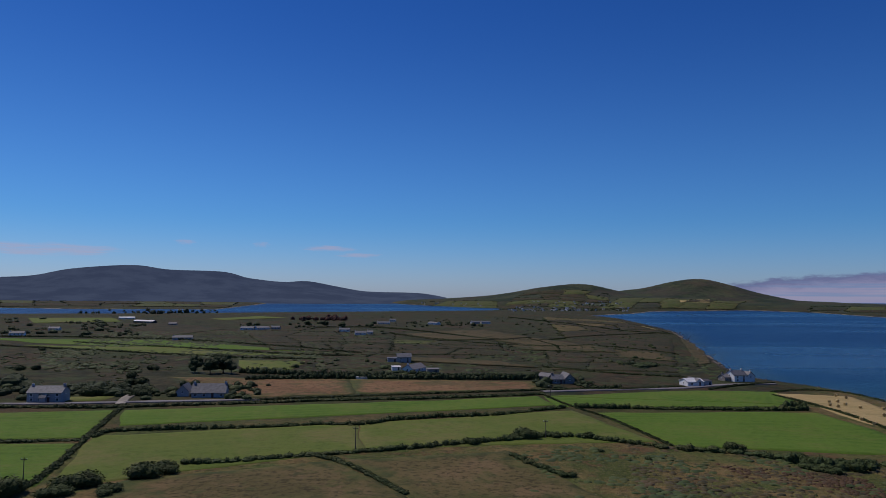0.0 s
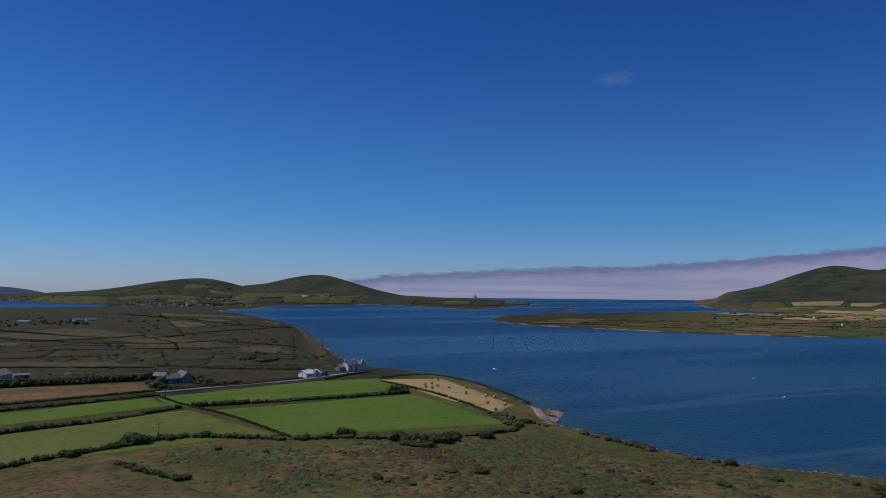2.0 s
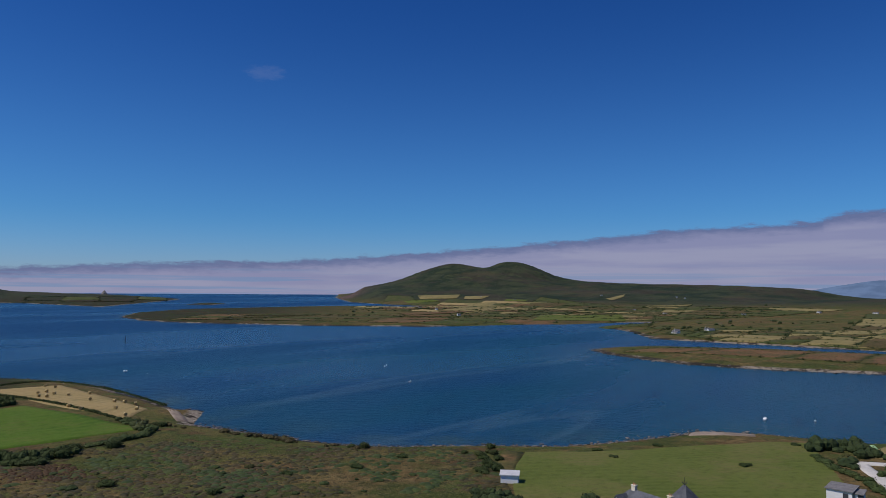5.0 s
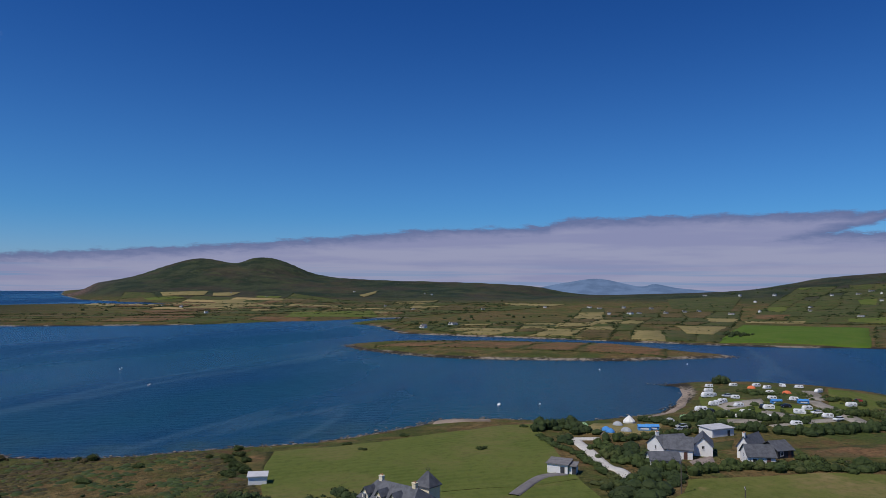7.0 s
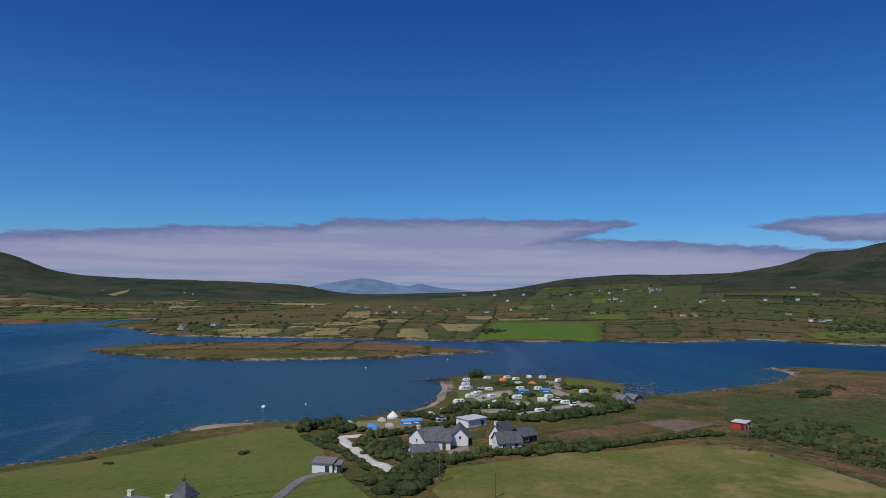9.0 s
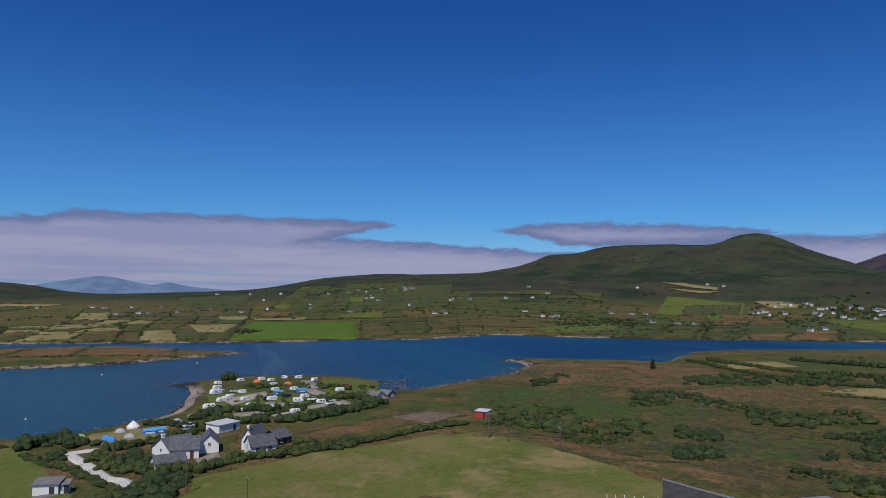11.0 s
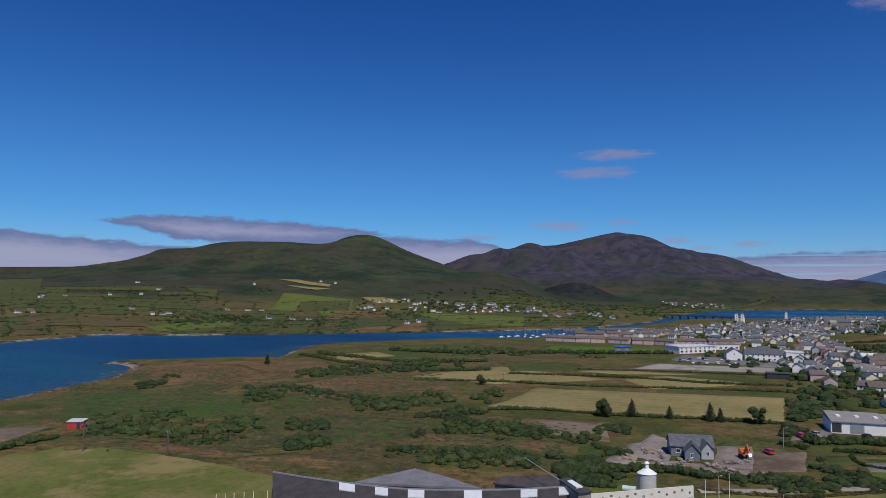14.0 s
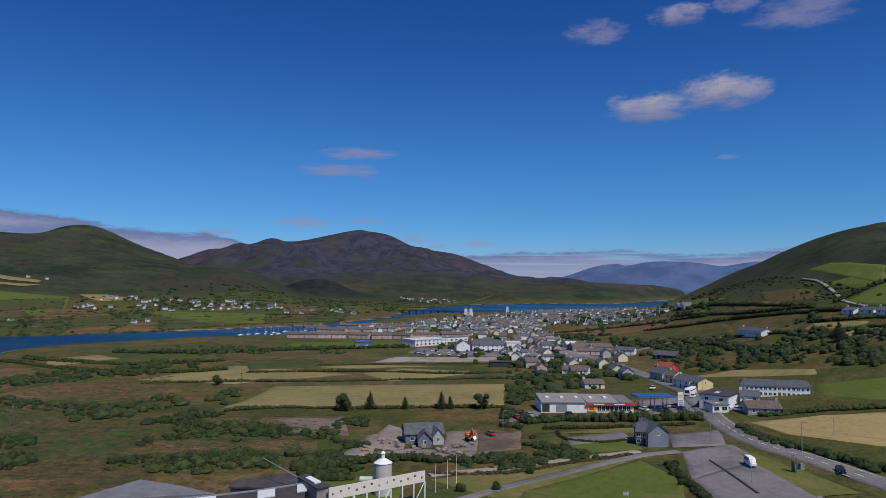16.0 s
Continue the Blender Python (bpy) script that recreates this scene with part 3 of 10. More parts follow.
def turf(name, a, b, c, stripe=0.0, width=6.0, rough=False, worn=None):
    n = Nodes(name)
    f = n.math("ADD", n.math("MULTIPLY", n.noise(38, 4, 0.6), 0.6), n.math("MULTIPLY", n.noise(4, 5, 0.65), 0.4))
    col = n.mix(n.step(f, 0.36, 0.62), a, b)
    col = n.mix(n.math("MULTIPLY", n.step(n.noise(24, 6, 0.7), 0.47, 0.62), 0.85), col, c)
    if stripe:
        wave = n.math("SINE", n.math("MULTIPLY", n.math("ADD", n.attr("across"), n.math("MULTIPLY", n.noise(30, 2), 2.0)), 6.283 / width))
        col = n.mix(n.math("MULTIPLY", n.step(wave, -0.4, 0.8), stripe), col, b)
    col = n.mix(n.math("MULTIPLY", n.step(n.noise(0.7, 4, 0.7), 0.45, 0.8), 0.3), col, c)
    col = n.mix(n.math("MULTIPLY", n.step(n.noise(1.8, 6, 0.75), 0.48, 0.62), 0.8 if rough else 0.28), col, tuple(v * 0.38 for v in a))
    if worn:
        bare = n.math("ADD", n.math("MULTIPLY", n.noise(30, 3, 0.55), 0.7), n.math("MULTIPLY", n.noise(5, 6, 0.7), 0.3))
        col = n.mix(n.math("MULTIPLY", n.step(bare, 0.53, 0.63), 0.65), col, worn)
    if rough:
        low, high = ((0.013, 0.020, 0.008), (0.056, 0.044, 0.020)) if rough == "dark" else ((0.034, 0.042, 0.013), (0.100, 0.086, 0.030))
        moor = n.mix(n.step(n.noise(7, 6, 0.7), 0.38, 0.6), low, high)
        moor = n.mix(n.math("MULTIPLY", n.step(n.noise(55, 6, 0.7), 0.48, 0.60), 0.6), moor, (0.036, 0.052, 0.016) if rough == "dark" else (0.052, 0.070, 0.020))
        edge = n.math("ADD", n.attr("rim"), n.math("MULTIPLY", n.math("SUBTRACT", n.noise(16, 6, 0.7), 0.5), 34.0))
        col = n.mix(n.step(edge, 9.0, 1.0), col, moor)
        col = n.mix(n.math("MULTIPLY", n.step(n.noise(10, 6, 0.72), 0.52, 0.62), 0.75), col, moor)
    n.bump(n.noise(1.1, 5, 0.7), 0.7, 0.35)
    return n.done(col, 0.95, 0, 0.12)


TURF = {
    "pasture": turf("pasture_turf", (0.052, 0.106, 0.010), (0.080, 0.138, 0.016), (0.105, 0.132, 0.026), 0.85, 6),
    "meadow": turf("meadow_turf", (0.068, 0.104, 0.015), (0.100, 0.126, 0.024), (0.135, 0.125, 0.042), 0.45, 7),
    "lawn": turf("lawn_turf", (0.088, 0.110, 0.022), (0.130, 0.138, 0.036), (0.190, 0.150, 0.062), 0.35, 5, worn=(0.270, 0.195, 0.095)),
    "mown": turf("mown_turf", (0.078, 0.106, 0.020), (0.112, 0.132, 0.030), (0.140, 0.130, 0.044), 0.6, 4),
    "green": turf("rough_green_turf", (0.044, 0.058, 0.017), (0.068, 0.082, 0.025), (0.086, 0.076, 0.034)),
    "olive": turf("olive_turf", (0.074, 0.062, 0.022), (0.110, 0.086, 0.034), (0.140, 0.096, 0.046), rough=True),
    "dull": turf("dull_turf", (0.048, 0.068, 0.016), (0.074, 0.096, 0.025), (0.104, 0.084, 0.036), rough=True),
    "brown": turf("brown_turf", (0.140, 0.076, 0.036), (0.205, 0.118, 0.058), (0.090, 0.078, 0.032), rough=True),
    "heather": turf("heather_turf", (0.020, 0.026, 0.010), (0.050, 0.042, 0.018), (0.070, 0.042, 0.022), rough="dark"),
    "rushy": turf("brown_rush_turf", (0.074, 0.057, 0.025), (0.104, 0.078, 0.035), (0.056, 0.056, 0.022), rough="dark"),
    "wet": turf("green_rush_turf", (0.044, 0.078, 0.016), (0.062, 0.096, 0.022), (0.080, 0.084, 0.030), rough=True),
    "sand": turf("pink_sand", (0.27, 0.215, 0.17), (0.34, 0.275, 0.22), (0.17, 0.135, 0.105)),
    "hay": turf("hay_stubble", (0.300, 0.220, 0.095), (0.350, 0.265, 0.120), (0.240, 0.190, 0.080), 0.5, 6),
    "tan": turf("cut_hay", (0.200, 0.165, 0.068), (0.260, 0.210, 0.090), (0.150, 0.140, 0.050), 0.4, 8),
    "earth": turf("bare_earth", (0.135, 0.098, 0.070), (0.200, 0.155, 0.115), (0.090, 0.066, 0.046)),
    "site": turf("stony_site_ground", (0.200, 0.168, 0.150), (0.280, 0.240, 0.215), (0.130, 0.092, 0.072)),
    "gravel": turf("pale_gravel", (0.260, 0.235, 0.200), (0.340, 0.310, 0.265), (0.190, 0.170, 0.140)),
    "asphalt": turf("worn_asphalt", (0.165, 0.154, 0.154), (0.215, 0.200, 0.198), (0.120, 0.112, 0.112)),
    "paving": turf("pink_paving", (0.290, 0.235, 0.210), (0.340, 0.280, 0.250), (0.24, 0.20, 0.18)),
}
WORDS = {"pasture": "smooth bright green mown pasture", "meadow": "yellowish green grass meadow", "lawn": "large dry mown lawn with worn patches",
         "mown": "large green mown lawn with faint stripes", "green": "rough green far grazing field", "olive": "rough olive brown grazing field", "dull": "dull green rushy grazing field", "heather": "dark heather moor with rushes", "sand": "pale pinkish shingle beach", "brown": "reddish brown bracken field",
         "hay": "golden stubble field after hay cutting", "tan": "pale cut hay field", "rushy": "brown rushy grazing field", "wet": "green rushy patch of the moor", "earth": "bare brown building ground",
         "gravel": "pale gravel yard", "site": "stony grey building ground", "asphalt": "grey asphalt yard", "paving": "pinkish paved yard"}
laid = [0]


def field(kind, corners, lift=0.0, name="field"):
    """One patch of ground between four corners, laid over the land."""
    p = np.array(corners, float)
    laid[0] += 1
    r = np.hypot(*p.mean(0))
    lu = max(np.hypot(*(p[1] - p[0])), np.hypot(*(p[2] - p[3])))
    lv = max(np.hypot(*(p[3] - p[0])), np.hypot(*(p[2] - p[1])))
    step = max(2.5, r * 0.011)
    nu, nv = int(min(70, max(3, lu / step))), int(min(70, max(3, lv / step)))
    eu, ev = min(0.02, 0.3 / lu), min(0.02, 0.3 / lv)
    us, vs = [np.concatenate([[0], np.linspace(e, 1 - e, k), [1]]) for e, k in ((eu, nu), (ev, nv))]
    nu, nv = nu + 2, nv + 2
    u, v = np.meshgrid(us, vs, indexing="ij")
    q = (p[0] * ((1 - u) * (1 - v))[..., None] + p[1] * (u * (1 - v))[..., None] + p[2] * (u * v)[..., None] + p[3] * ((1 - u) * v)[..., None])
    edge = np.minimum(np.minimum(u, 1 - u), np.minimum(v, 1 - v)) < 1e-6
    near_edge = (np.minimum(u, 1 - u) < eu * 1.01) | (np.minimum(v, 1 - v) < ev * 1.01)
    wob = near_edge * min(2.2, lv * 0.05)
    qx = q[..., 0] + fbm(q[..., 0], q[..., 1], 18, 3, 40) * wob
    qy = q[..., 1] + fbm(q[..., 0], q[..., 1], 18, 3, 50) * wob
    z = ground_height(qx, qy) + 0.05 + lift * 0.6 + r * 0.00012 + max(0, r - 600) * 0.0004 + 0.005 * (laid[0] % 12) - edge * min(0.36, 0.3 + r * 0.0002) * (kind not in ("lawn", "mown")) * (1.0 if r < 1200 else 0.3)
    f = quads(nu, nv)
    me = big_mesh(name, np.stack([qx, qy, z], -1).reshape(-1, 3), f)
    if sum(me.polygons[i].normal.z for i in range(min(5, len(me.polygons)))) < 0:
        me.flip_normals()
    add_float(me, "across", v * lv)
    add_float(me, "rim", np.minimum(np.minimum(u, 1 - u) * lu, np.minimum(v, 1 - v) * lv))
    return tagged(part(name, me, TURF[kind]), WORDS[kind], "field", kind="structure")


def strip(name, line, width, material, label, lift=0.12, cuts=5, kind="structure", category="road"):
    """A band of even width along a line, laid over the land."""
    c = np.array(smoothed([tuple(map(float, q)) for q in line], cuts))
    d = np.gradient(c, axis=0)
    d /= np.hypot(d[:, 0], d[:, 1])[:, None] + 1e-9
    nrm = np.stack([d[:, 1], -d[:, 0]], 1)
    ks = np.array([-0.53, -0.5, -0.25, 0.0, 0.25, 0.5, 0.53])
    q = c[:, None, :] + nrm[:, None, :] * (ks * width)[None, :, None]
    z = ground_height(q[..., 0], q[..., 1])
    z = z.max(1)[:, None] * 0.5 + z * 0.5 + lift + np.hypot(q[..., 0], q[..., 1]) * 0.0004
    z[:, (0, -1)] -= 0.7
    me = big_mesh(name, np.concatenate([q, z[..., None]], -1).reshape(-1, 3), quads(len(c), 7))
    if me.polygons[0].normal.z < 0:
        me.flip_normals()
    return tagged(part(name, me, material), label, category, kind=kind)


def leaf_material(name, dark, light, dry):
    n = Nodes(name)
    c = n.mix(n.math("MULTIPLY", n.math("ADD", n.island(), n.step(n.noise(3.5, 3), 0.35, 0.65)), 0.5), dark, light)
    c = n.mix(n.math("MULTIPLY", n.step(n.noise(14, 4), 0.5, 0.70), 0.6), c, dry)
    c = n.mix(0.22, c, n.mix(n.rnd(), (0.3, 0.3, 0.3), (0.8, 0.8, 0.8)), "OVERLAY")
    return n.done(c, 0.8, 0, 0.2)


LEAF = {"gorse": leaf_material("gorse_leaves", (0.022, 0.036, 0.010), (0.058, 0.080, 0.022), (0.070, 0.068, 0.024)),
        "dark": leaf_material("dark_leaves", (0.016, 0.028, 0.009), (0.044, 0.064, 0.020), (0.036, 0.044, 0.016)),
        "pine": leaf_material("conifer_needles", (0.014, 0.024, 0.012), (0.034, 0.050, 0.022), (0.040, 0.040, 0.020)),
        "heath": leaf_material("heath_tufts", (0.032, 0.030, 0.012), (0.084, 0.068, 0.026), (0.100, 0.066, 0.032)),
        "bracken": leaf_material("bracken_fronds", (0.042, 0.026, 0.012), (0.078, 0.046, 0.020), (0.070, 0.038, 0.018)),
        "copper": leaf_material("copper_leaves", (0.050, 0.018, 0.014), (0.090, 0.036, 0.026), (0.06, 0.03, 0.02))}
M_BARK = plain("bark", (0.060, 0.048, 0.036), (0.110, 0.090, 0.070), 0.4, 0.95)


def leaves(rng, centre, radii, n, size, out):
    """Adds n small leaf sprays over a lumpy ellipsoid (its lower cap left open) to out."""
    d = rng.normal(size=(n, 3))
    d /= np.linalg.norm(d, axis=1)[:, None]
    d[:, 2] = np.where(d[:, 2] < -0.35, -d[:, 2], d[:, 2])
    lump = 0.91 + 0.11 * np.sin(d[:, 0] * 5.1 + centre[0]) * np.cos(d[:, 1] * 4.3 + centre[1]) + rng.uniform(-0.12, 0.16, n)
    p = np.array(centre) + d * np.array(radii) * lump[:, None]
    a = rng.normal(size=(n, 3)) * 0.55 + np.cross(d, rng.normal(size=(n, 3)))
    a /= np.linalg.norm(a, axis=1)[:, None] + 1e-9
    b = np.cross(d + rng.normal(size=(n, 3)) * 0.45, a)
    b /= np.linalg.norm(b, axis=1)[:, None] + 1e-9
    s = (size * 0.82 * rng.uniform(0.6, 1.35, n))[:, None]
    out.append(np.stack([p - a * s, p + a * s * 0.9 + b * s * 0.3, p + b * s * 1.3], 1))


def core(rng, centre, radii, out):
    """A lumpy heart that stops the eye inside the leaves."""
    k = 7
    t = np.linspace(0, 2 * math.pi, k, endpoint=False) + rng.uniform(0, 1)
    rings = [(0.58, -0.6), (0.80, -0.1), (0.74, 0.33), (0.43, 0.64)]
    pts = np.array([np.stack([np.cos(t) * f * radii[0], np.sin(t) * f * radii[1], np.full(k, h * radii[2])], 1) * rng.uniform(0.84, 1.08, (k, 1)) for f, h in rings])
    lo, hi = pts[:-1], pts[1:]
    lo2, hi2 = np.roll(lo, -1, 1), np.roll(hi, -1, 1)
    top = np.broadcast_to(np.array([0, 0, radii[2] * 0.84]), (k, 3))
    tris = np.concatenate([np.stack([lo, lo2, hi2], 2).reshape(-1, 3, 3), np.stack([lo, hi2, hi], 2).reshape(-1, 3, 3),
                           np.stack([pts[-1], np.roll(pts[-1], -1, 0), top], 1)])
    out.append(tris + np.array(centre))


def leaf_mesh(name, out):
    t = np.concatenate(out).reshape(-1, 3)
    return big_mesh(name, t, np.arange(len(t)).reshape(-1, 3), smooth=False)


def bush_mesh(seed, n=1300, size=0.085):
    """A shrub one metre in half width, of several lumps."""
    rng, out = np.random.default_rng(seed), []
    for i in range(5):
        a, k = rng.uniform(0, 6.28), 0.0 if i == 0 else rng.uniform(0.35, 0.62)
        rr = rng.uniform(0.42, 0.66)
        c, rad = (k * math.cos(a), k * math.sin(a), rr * 0.62 + rng.uniform(0, 0.16)), (rr, rr, rr * rng.uniform(0.7, 0.95))
        core(rng, c, rad, out)
        leaves(rng, c, rad, n // 5, size, out)
    return leaf_mesh("foliage", out)


BUSHES = [bush_mesh(100 + i) for i in range(6)]
bushes_made = {}
scatter = random.Random(11)


def bush(x, y, half, tall=1.0, kind="gorse", label="rounded dark green gorse bush", sink=0.08):
    """A shrub on the ground: half its width in metres."""
    i = scatter.randrange(6)
    key = (i, kind)
    if key not in bushes_made:
        me = BUSHES[i].copy()
        me.materials.append(LEAF[kind])
        bushes_made[key] = me
    ob = new("bush", bushes_made[key])
    ob.matrix_world = Matrix.Translation((x, y, height_at(x, y) - half * sink)) @ Matrix.Rotation(scatter.uniform(0, 6.28), 4, "Z") @ Matrix.Diagonal((half, half * scatter.uniform(0.8, 1.1), half * tall, 1))
    return tagged(ob, label, "bush", "shrubs of the moor")


def inside_quad(corners, rng):
    u, v = rng.random(), rng.random()
    a, b, c, d = [np.array(q, float) for q in corners]
    return a * (1 - u) * (1 - v) + b * u * (1 - v) + c * u * v + d * (1 - u) * v


def thicket(corners, n, half, kind="gorse", label="dense dark green scrub on the moor", leaf=0.3, per=70, name="scrub", tall=0.8):
    """Scrub that nobody could count, gathered in clumps over a patch between four corners."""
    laid[0] += 1
    rng = np.random.default_rng(laid[0])
    if per >= 70:
        n, half, per = int(n * 2.0), half * 0.80, int(per * 0.60)
    tries = np.array([inside_quad(corners, rng) for _ in range(int(n * 2.0))])
    far = np.hypot(*tries.mean(0))
    gather = fbm(tries[:, 0], tries[:, 1], max(14, far * 0.06), 3, laid[0]) + rng.normal(0, 0.12 if per < 70 else 0.3, len(tries))
    pts = tries[np.argsort(-gather)[:n]]
    zs = ground_height(pts[:, 0], pts[:, 1])
    out = []
    for (x, y), z in zip(pts, zs):
        h = half * rng.choice((0.45, 0.7, 0.95, 1.3), p=(0.25, 0.35, 0.27, 0.13)) * rng.uniform(0.85, 1.15)
        c, rad = (x, y, z + h * tall * 0.3), (h * rng.uniform(0.9, 1.5), h * rng.uniform(0.9, 1.5), h * tall * rng.uniform(0.75, 1.2))
        core(rng, c, rad, out)
        leaves(rng, c, rad, int(per * 1.2), leaf * 0.74, out)
    return tagged(part(name, leaf_mesh(name, out), LEAF[kind]), label, "scrub", kind="stuff")


def tussocks(corners, n, half, kind="heath", label="low brown heather and rush tussocks", name="rushes", wave=22.0, share=0.55, tall=1.0):
    """Low uneven tufts in drifts, close to the ground."""
    laid[0] += 1
    rng = np.random.default_rng(5000 + laid[0])
    q = np.array([inside_quad(corners, rng) for _ in range(int(n / share))])
    drift = fbm(q[:, 0], q[:, 1], wave, 4, 60 + laid[0]) + rng.normal(0, 0.10, len(q))
    q = q[np.argsort(-drift)[:n]]
    z = ground_height(q[:, 0], q[:, 1]) + 0.08
    h = half * rng.uniform(0.6, 1.7, n)
    k = 6
    ang = np.linspace(0, 2 * math.pi, k, endpoint=False)[None, :] + rng.uniform(0, 1, (n, 1))
    rings = []
    for wide, up in ((1.25, -0.12), (0.85, 0.26)):
        w = h[:, None] * wide * rng.uniform(0.75, 1.2, (n, k))
        rings.append(np.stack([q[:, :1] + np.cos(ang) * w, q[:, 1:] + np.sin(ang) * w, z[:, None] + h[:, None] * up * tall * rng.uniform(0.8, 1.2, (n, k))], -1))
    crown = np.stack([q[:, 0], q[:, 1], z + h * 0.46 * tall], -1)[:, None, :]
    co = np.concatenate([rings[0], rings[1], crown], 1)
    i, j = np.arange(k), (np.arange(k) + 1) % k
    one = np.concatenate([np.stack([i, j, j + k], 1), np.stack([i, j + k, i + k], 1), np.stack([i + k, j + k, np.full(k, 2 * k)], 1)])
    faces = (one[None] + (np.arange(n) * (2 * k + 1))[:, None, None]).reshape(-1, 3)
    return tagged(part(name, big_mesh(name, co.reshape(-1, 3), faces, smooth=True), LEAF[kind]), label, "rushes", kind="stuff")


def hedge(line, height=1.6, width=1.8, kind="gorse", gaps=0.02, label="overgrown dark green field hedge", leaf=None, per=None, name="hedge"):
    """A hedgerow of clumps along a line."""
    laid[0] += 1
    rng = np.random.default_rng(1000 + laid[0])
    c = np.array(smoothed([tuple(map(float, q)) for q in line], 6))
    seg = np.hypot(*np.diff(c, axis=0).T)
    total = seg.sum()
    far = np.hypot(*c.mean(0))
    leaf = leaf or max(0.20, far * 0.0010)
    rows = max(1, round(width / 2.4)) if far < 600 else 1
    spacing = max(width * 0.40, far * 0.0016) / rows ** 1.5
    n = max(2, int(total / spacing))
    s = (np.arange(n) + rng.uniform(0.2, 0.8, n)) / n * total
    acc = np.concatenate([[0], np.cumsum(seg)])
    x, y = np.interp(s, acc, c[:, 0]), np.interp(s, acc, c[:, 1])
    z = ground_height(x, y)
    swell = 0.85 + 0.55 * fbm(x, y, 30, 4, laid[0])
    per = per or int(max(20, min(64, 12500 / max(far, 100)) / rows ** 0.5))
    out = []
    for i in range(n):
        if rng.random() < gaps:
            continue
        h = max(0.25, swell[i]) * height * rng.choice((0.6, 0.85, 1.1)) * rng.uniform(0.9, 1.1)
        k = max(width * 0.58 / rows ** 0.7, spacing * 1.1) * rng.uniform(0.7, 1.35)
        rad = (k, k, h * 0.62)
        cc = (x[i] + rng.normal() * width * (0.15 if rows == 1 else 0.27), y[i] + rng.normal() * width * (0.15 if rows == 1 else 0.27), z[i] + h * 0.36)
        core(rng, cc, rad, out)
        leaves(rng, cc, rad, per, leaf, out)
    return tagged(part(name, leaf_mesh(name, out), LEAF[kind]), label, "hedge")


def broad_tree(x, y, height, spread, seed=1, kind="dark", label="round-headed dark green broadleaf tree"):
    rng = np.random.default_rng(seed)
    z = height_at(x, y)
    root = new("tree")
    root.location = (x, y, z - 0.1)
    bm = bmesh.new()
    bmesh.ops.create_cone(bm, cap_ends=True, segments=8, radius1=height * 0.035, radius2=height * 0.014, depth=height * 0.6, matrix=Matrix.Translation((0, 0, height * 0.3)))
    for i in range(5):
        a = i * 1.26 + rng.uniform(0, 0.6)
        m = Matrix.Translation((0, 0, height * rng.uniform(0.28, 0.42))) @ Matrix.Rotation(a, 4, "Z") @ Matrix.Rotation(rng.uniform(0.6, 0.95), 4, "Y") @ Matrix.Translation((0, 0, height * 0.16))
        bmesh.ops.create_cone(bm, cap_ends=False, segments=6, radius1=height * 0.014, radius2=height * 0.005, depth=height * 0.34, matrix=m)
    part("trunk", bm, M_BARK, root)
    out = []
    for i in range(9):
        a, k = rng.uniform(0, 6.28), (0 if i == 0 else rng.uniform(0.3, 0.62)) * spread
        rr = spread * rng.uniform(0.38, 0.55)
        c, rad = (k * math.cos(a), k * math.sin(a), height * rng.uniform(0.26, 0.76)), (rr, rr, rr * 0.85)
        core(rng, c, rad, out)
        leaves(rng, c, rad, 320, max(0.12, height * 0.02), out)
    part("crown", leaf_mesh("crown", out), LEAF[kind], root)
    return tagged(root, label, "tree", "trees")


def conifer(x, y, height, spread, seed=1, label="dark pointed conifer beside a hay field"):
    rng = np.random.default_rng(seed)
    root = new("conifer")
    root.location = (x, y, height_at(x, y) - 0.1)
    bm = bmesh.new()
    bmesh.ops.create_cone(bm, cap_ends=True, segments=7, radius1=height * 0.03, radius2=height * 0.006, depth=height, matrix=Matrix.Translation((0, 0, height * 0.5)))
    part("trunk", bm, M_BARK, root)
    out = []
    for i in range(11):
        k = i / 10
        rr = spread * (1 - k) ** 0.8 * rng.uniform(0.8, 1.15) + 0.15
        at = (rng.normal() * 0.1, rng.normal() * 0.1, height * (0.12 + 0.84 * k))
        core(rng, at, (rr * 0.8, rr * 0.8, height * 0.06), out)
        leaves(rng, at, (rr, rr, height * 0.08), int(260 * (1.15 - k)), height * 0.028, out)
    part("crown", leaf_mesh("crown", out), LEAF["pine"], root)
    return tagged(root, label, "tree", "trees")


# ---------------------------------------------------------------- buildings
def box(bm, x0, x1, y0, y1, z0, z1, m=None):
    k = Matrix.Translation(((x0 + x1) / 2, (y0 + y1) / 2, (z0 + z1) / 2)) @ Matrix.Diagonal((abs(x1 - x0), abs(y1 - y0), abs(z1 - z0), 1))
    bmesh.ops.create_cube(bm, size=1, matrix=(m @ k) if m else k)
    return bm


def solid(*sizes):
    """One bmesh of boxes, each x0, x1, y0, y1, z0, z1."""
    bm = bmesh.new()
    for s in sizes:
        box(bm, *s)
    return bm


def tube(bm, a, b, r0, r1=None, seg=6):
    a, b = Vector(a), Vector(b)
    m = Matrix.Translation((a + b) / 2) @ (b - a).to_track_quat("Z", "Y").to_matrix().to_4x4()
    bmesh.ops.create_cone(bm, cap_ends=True, segments=seg, radius1=r0, radius2=r0 if r1 is None else r1, depth=(b - a).length, matrix=m)
    return bm


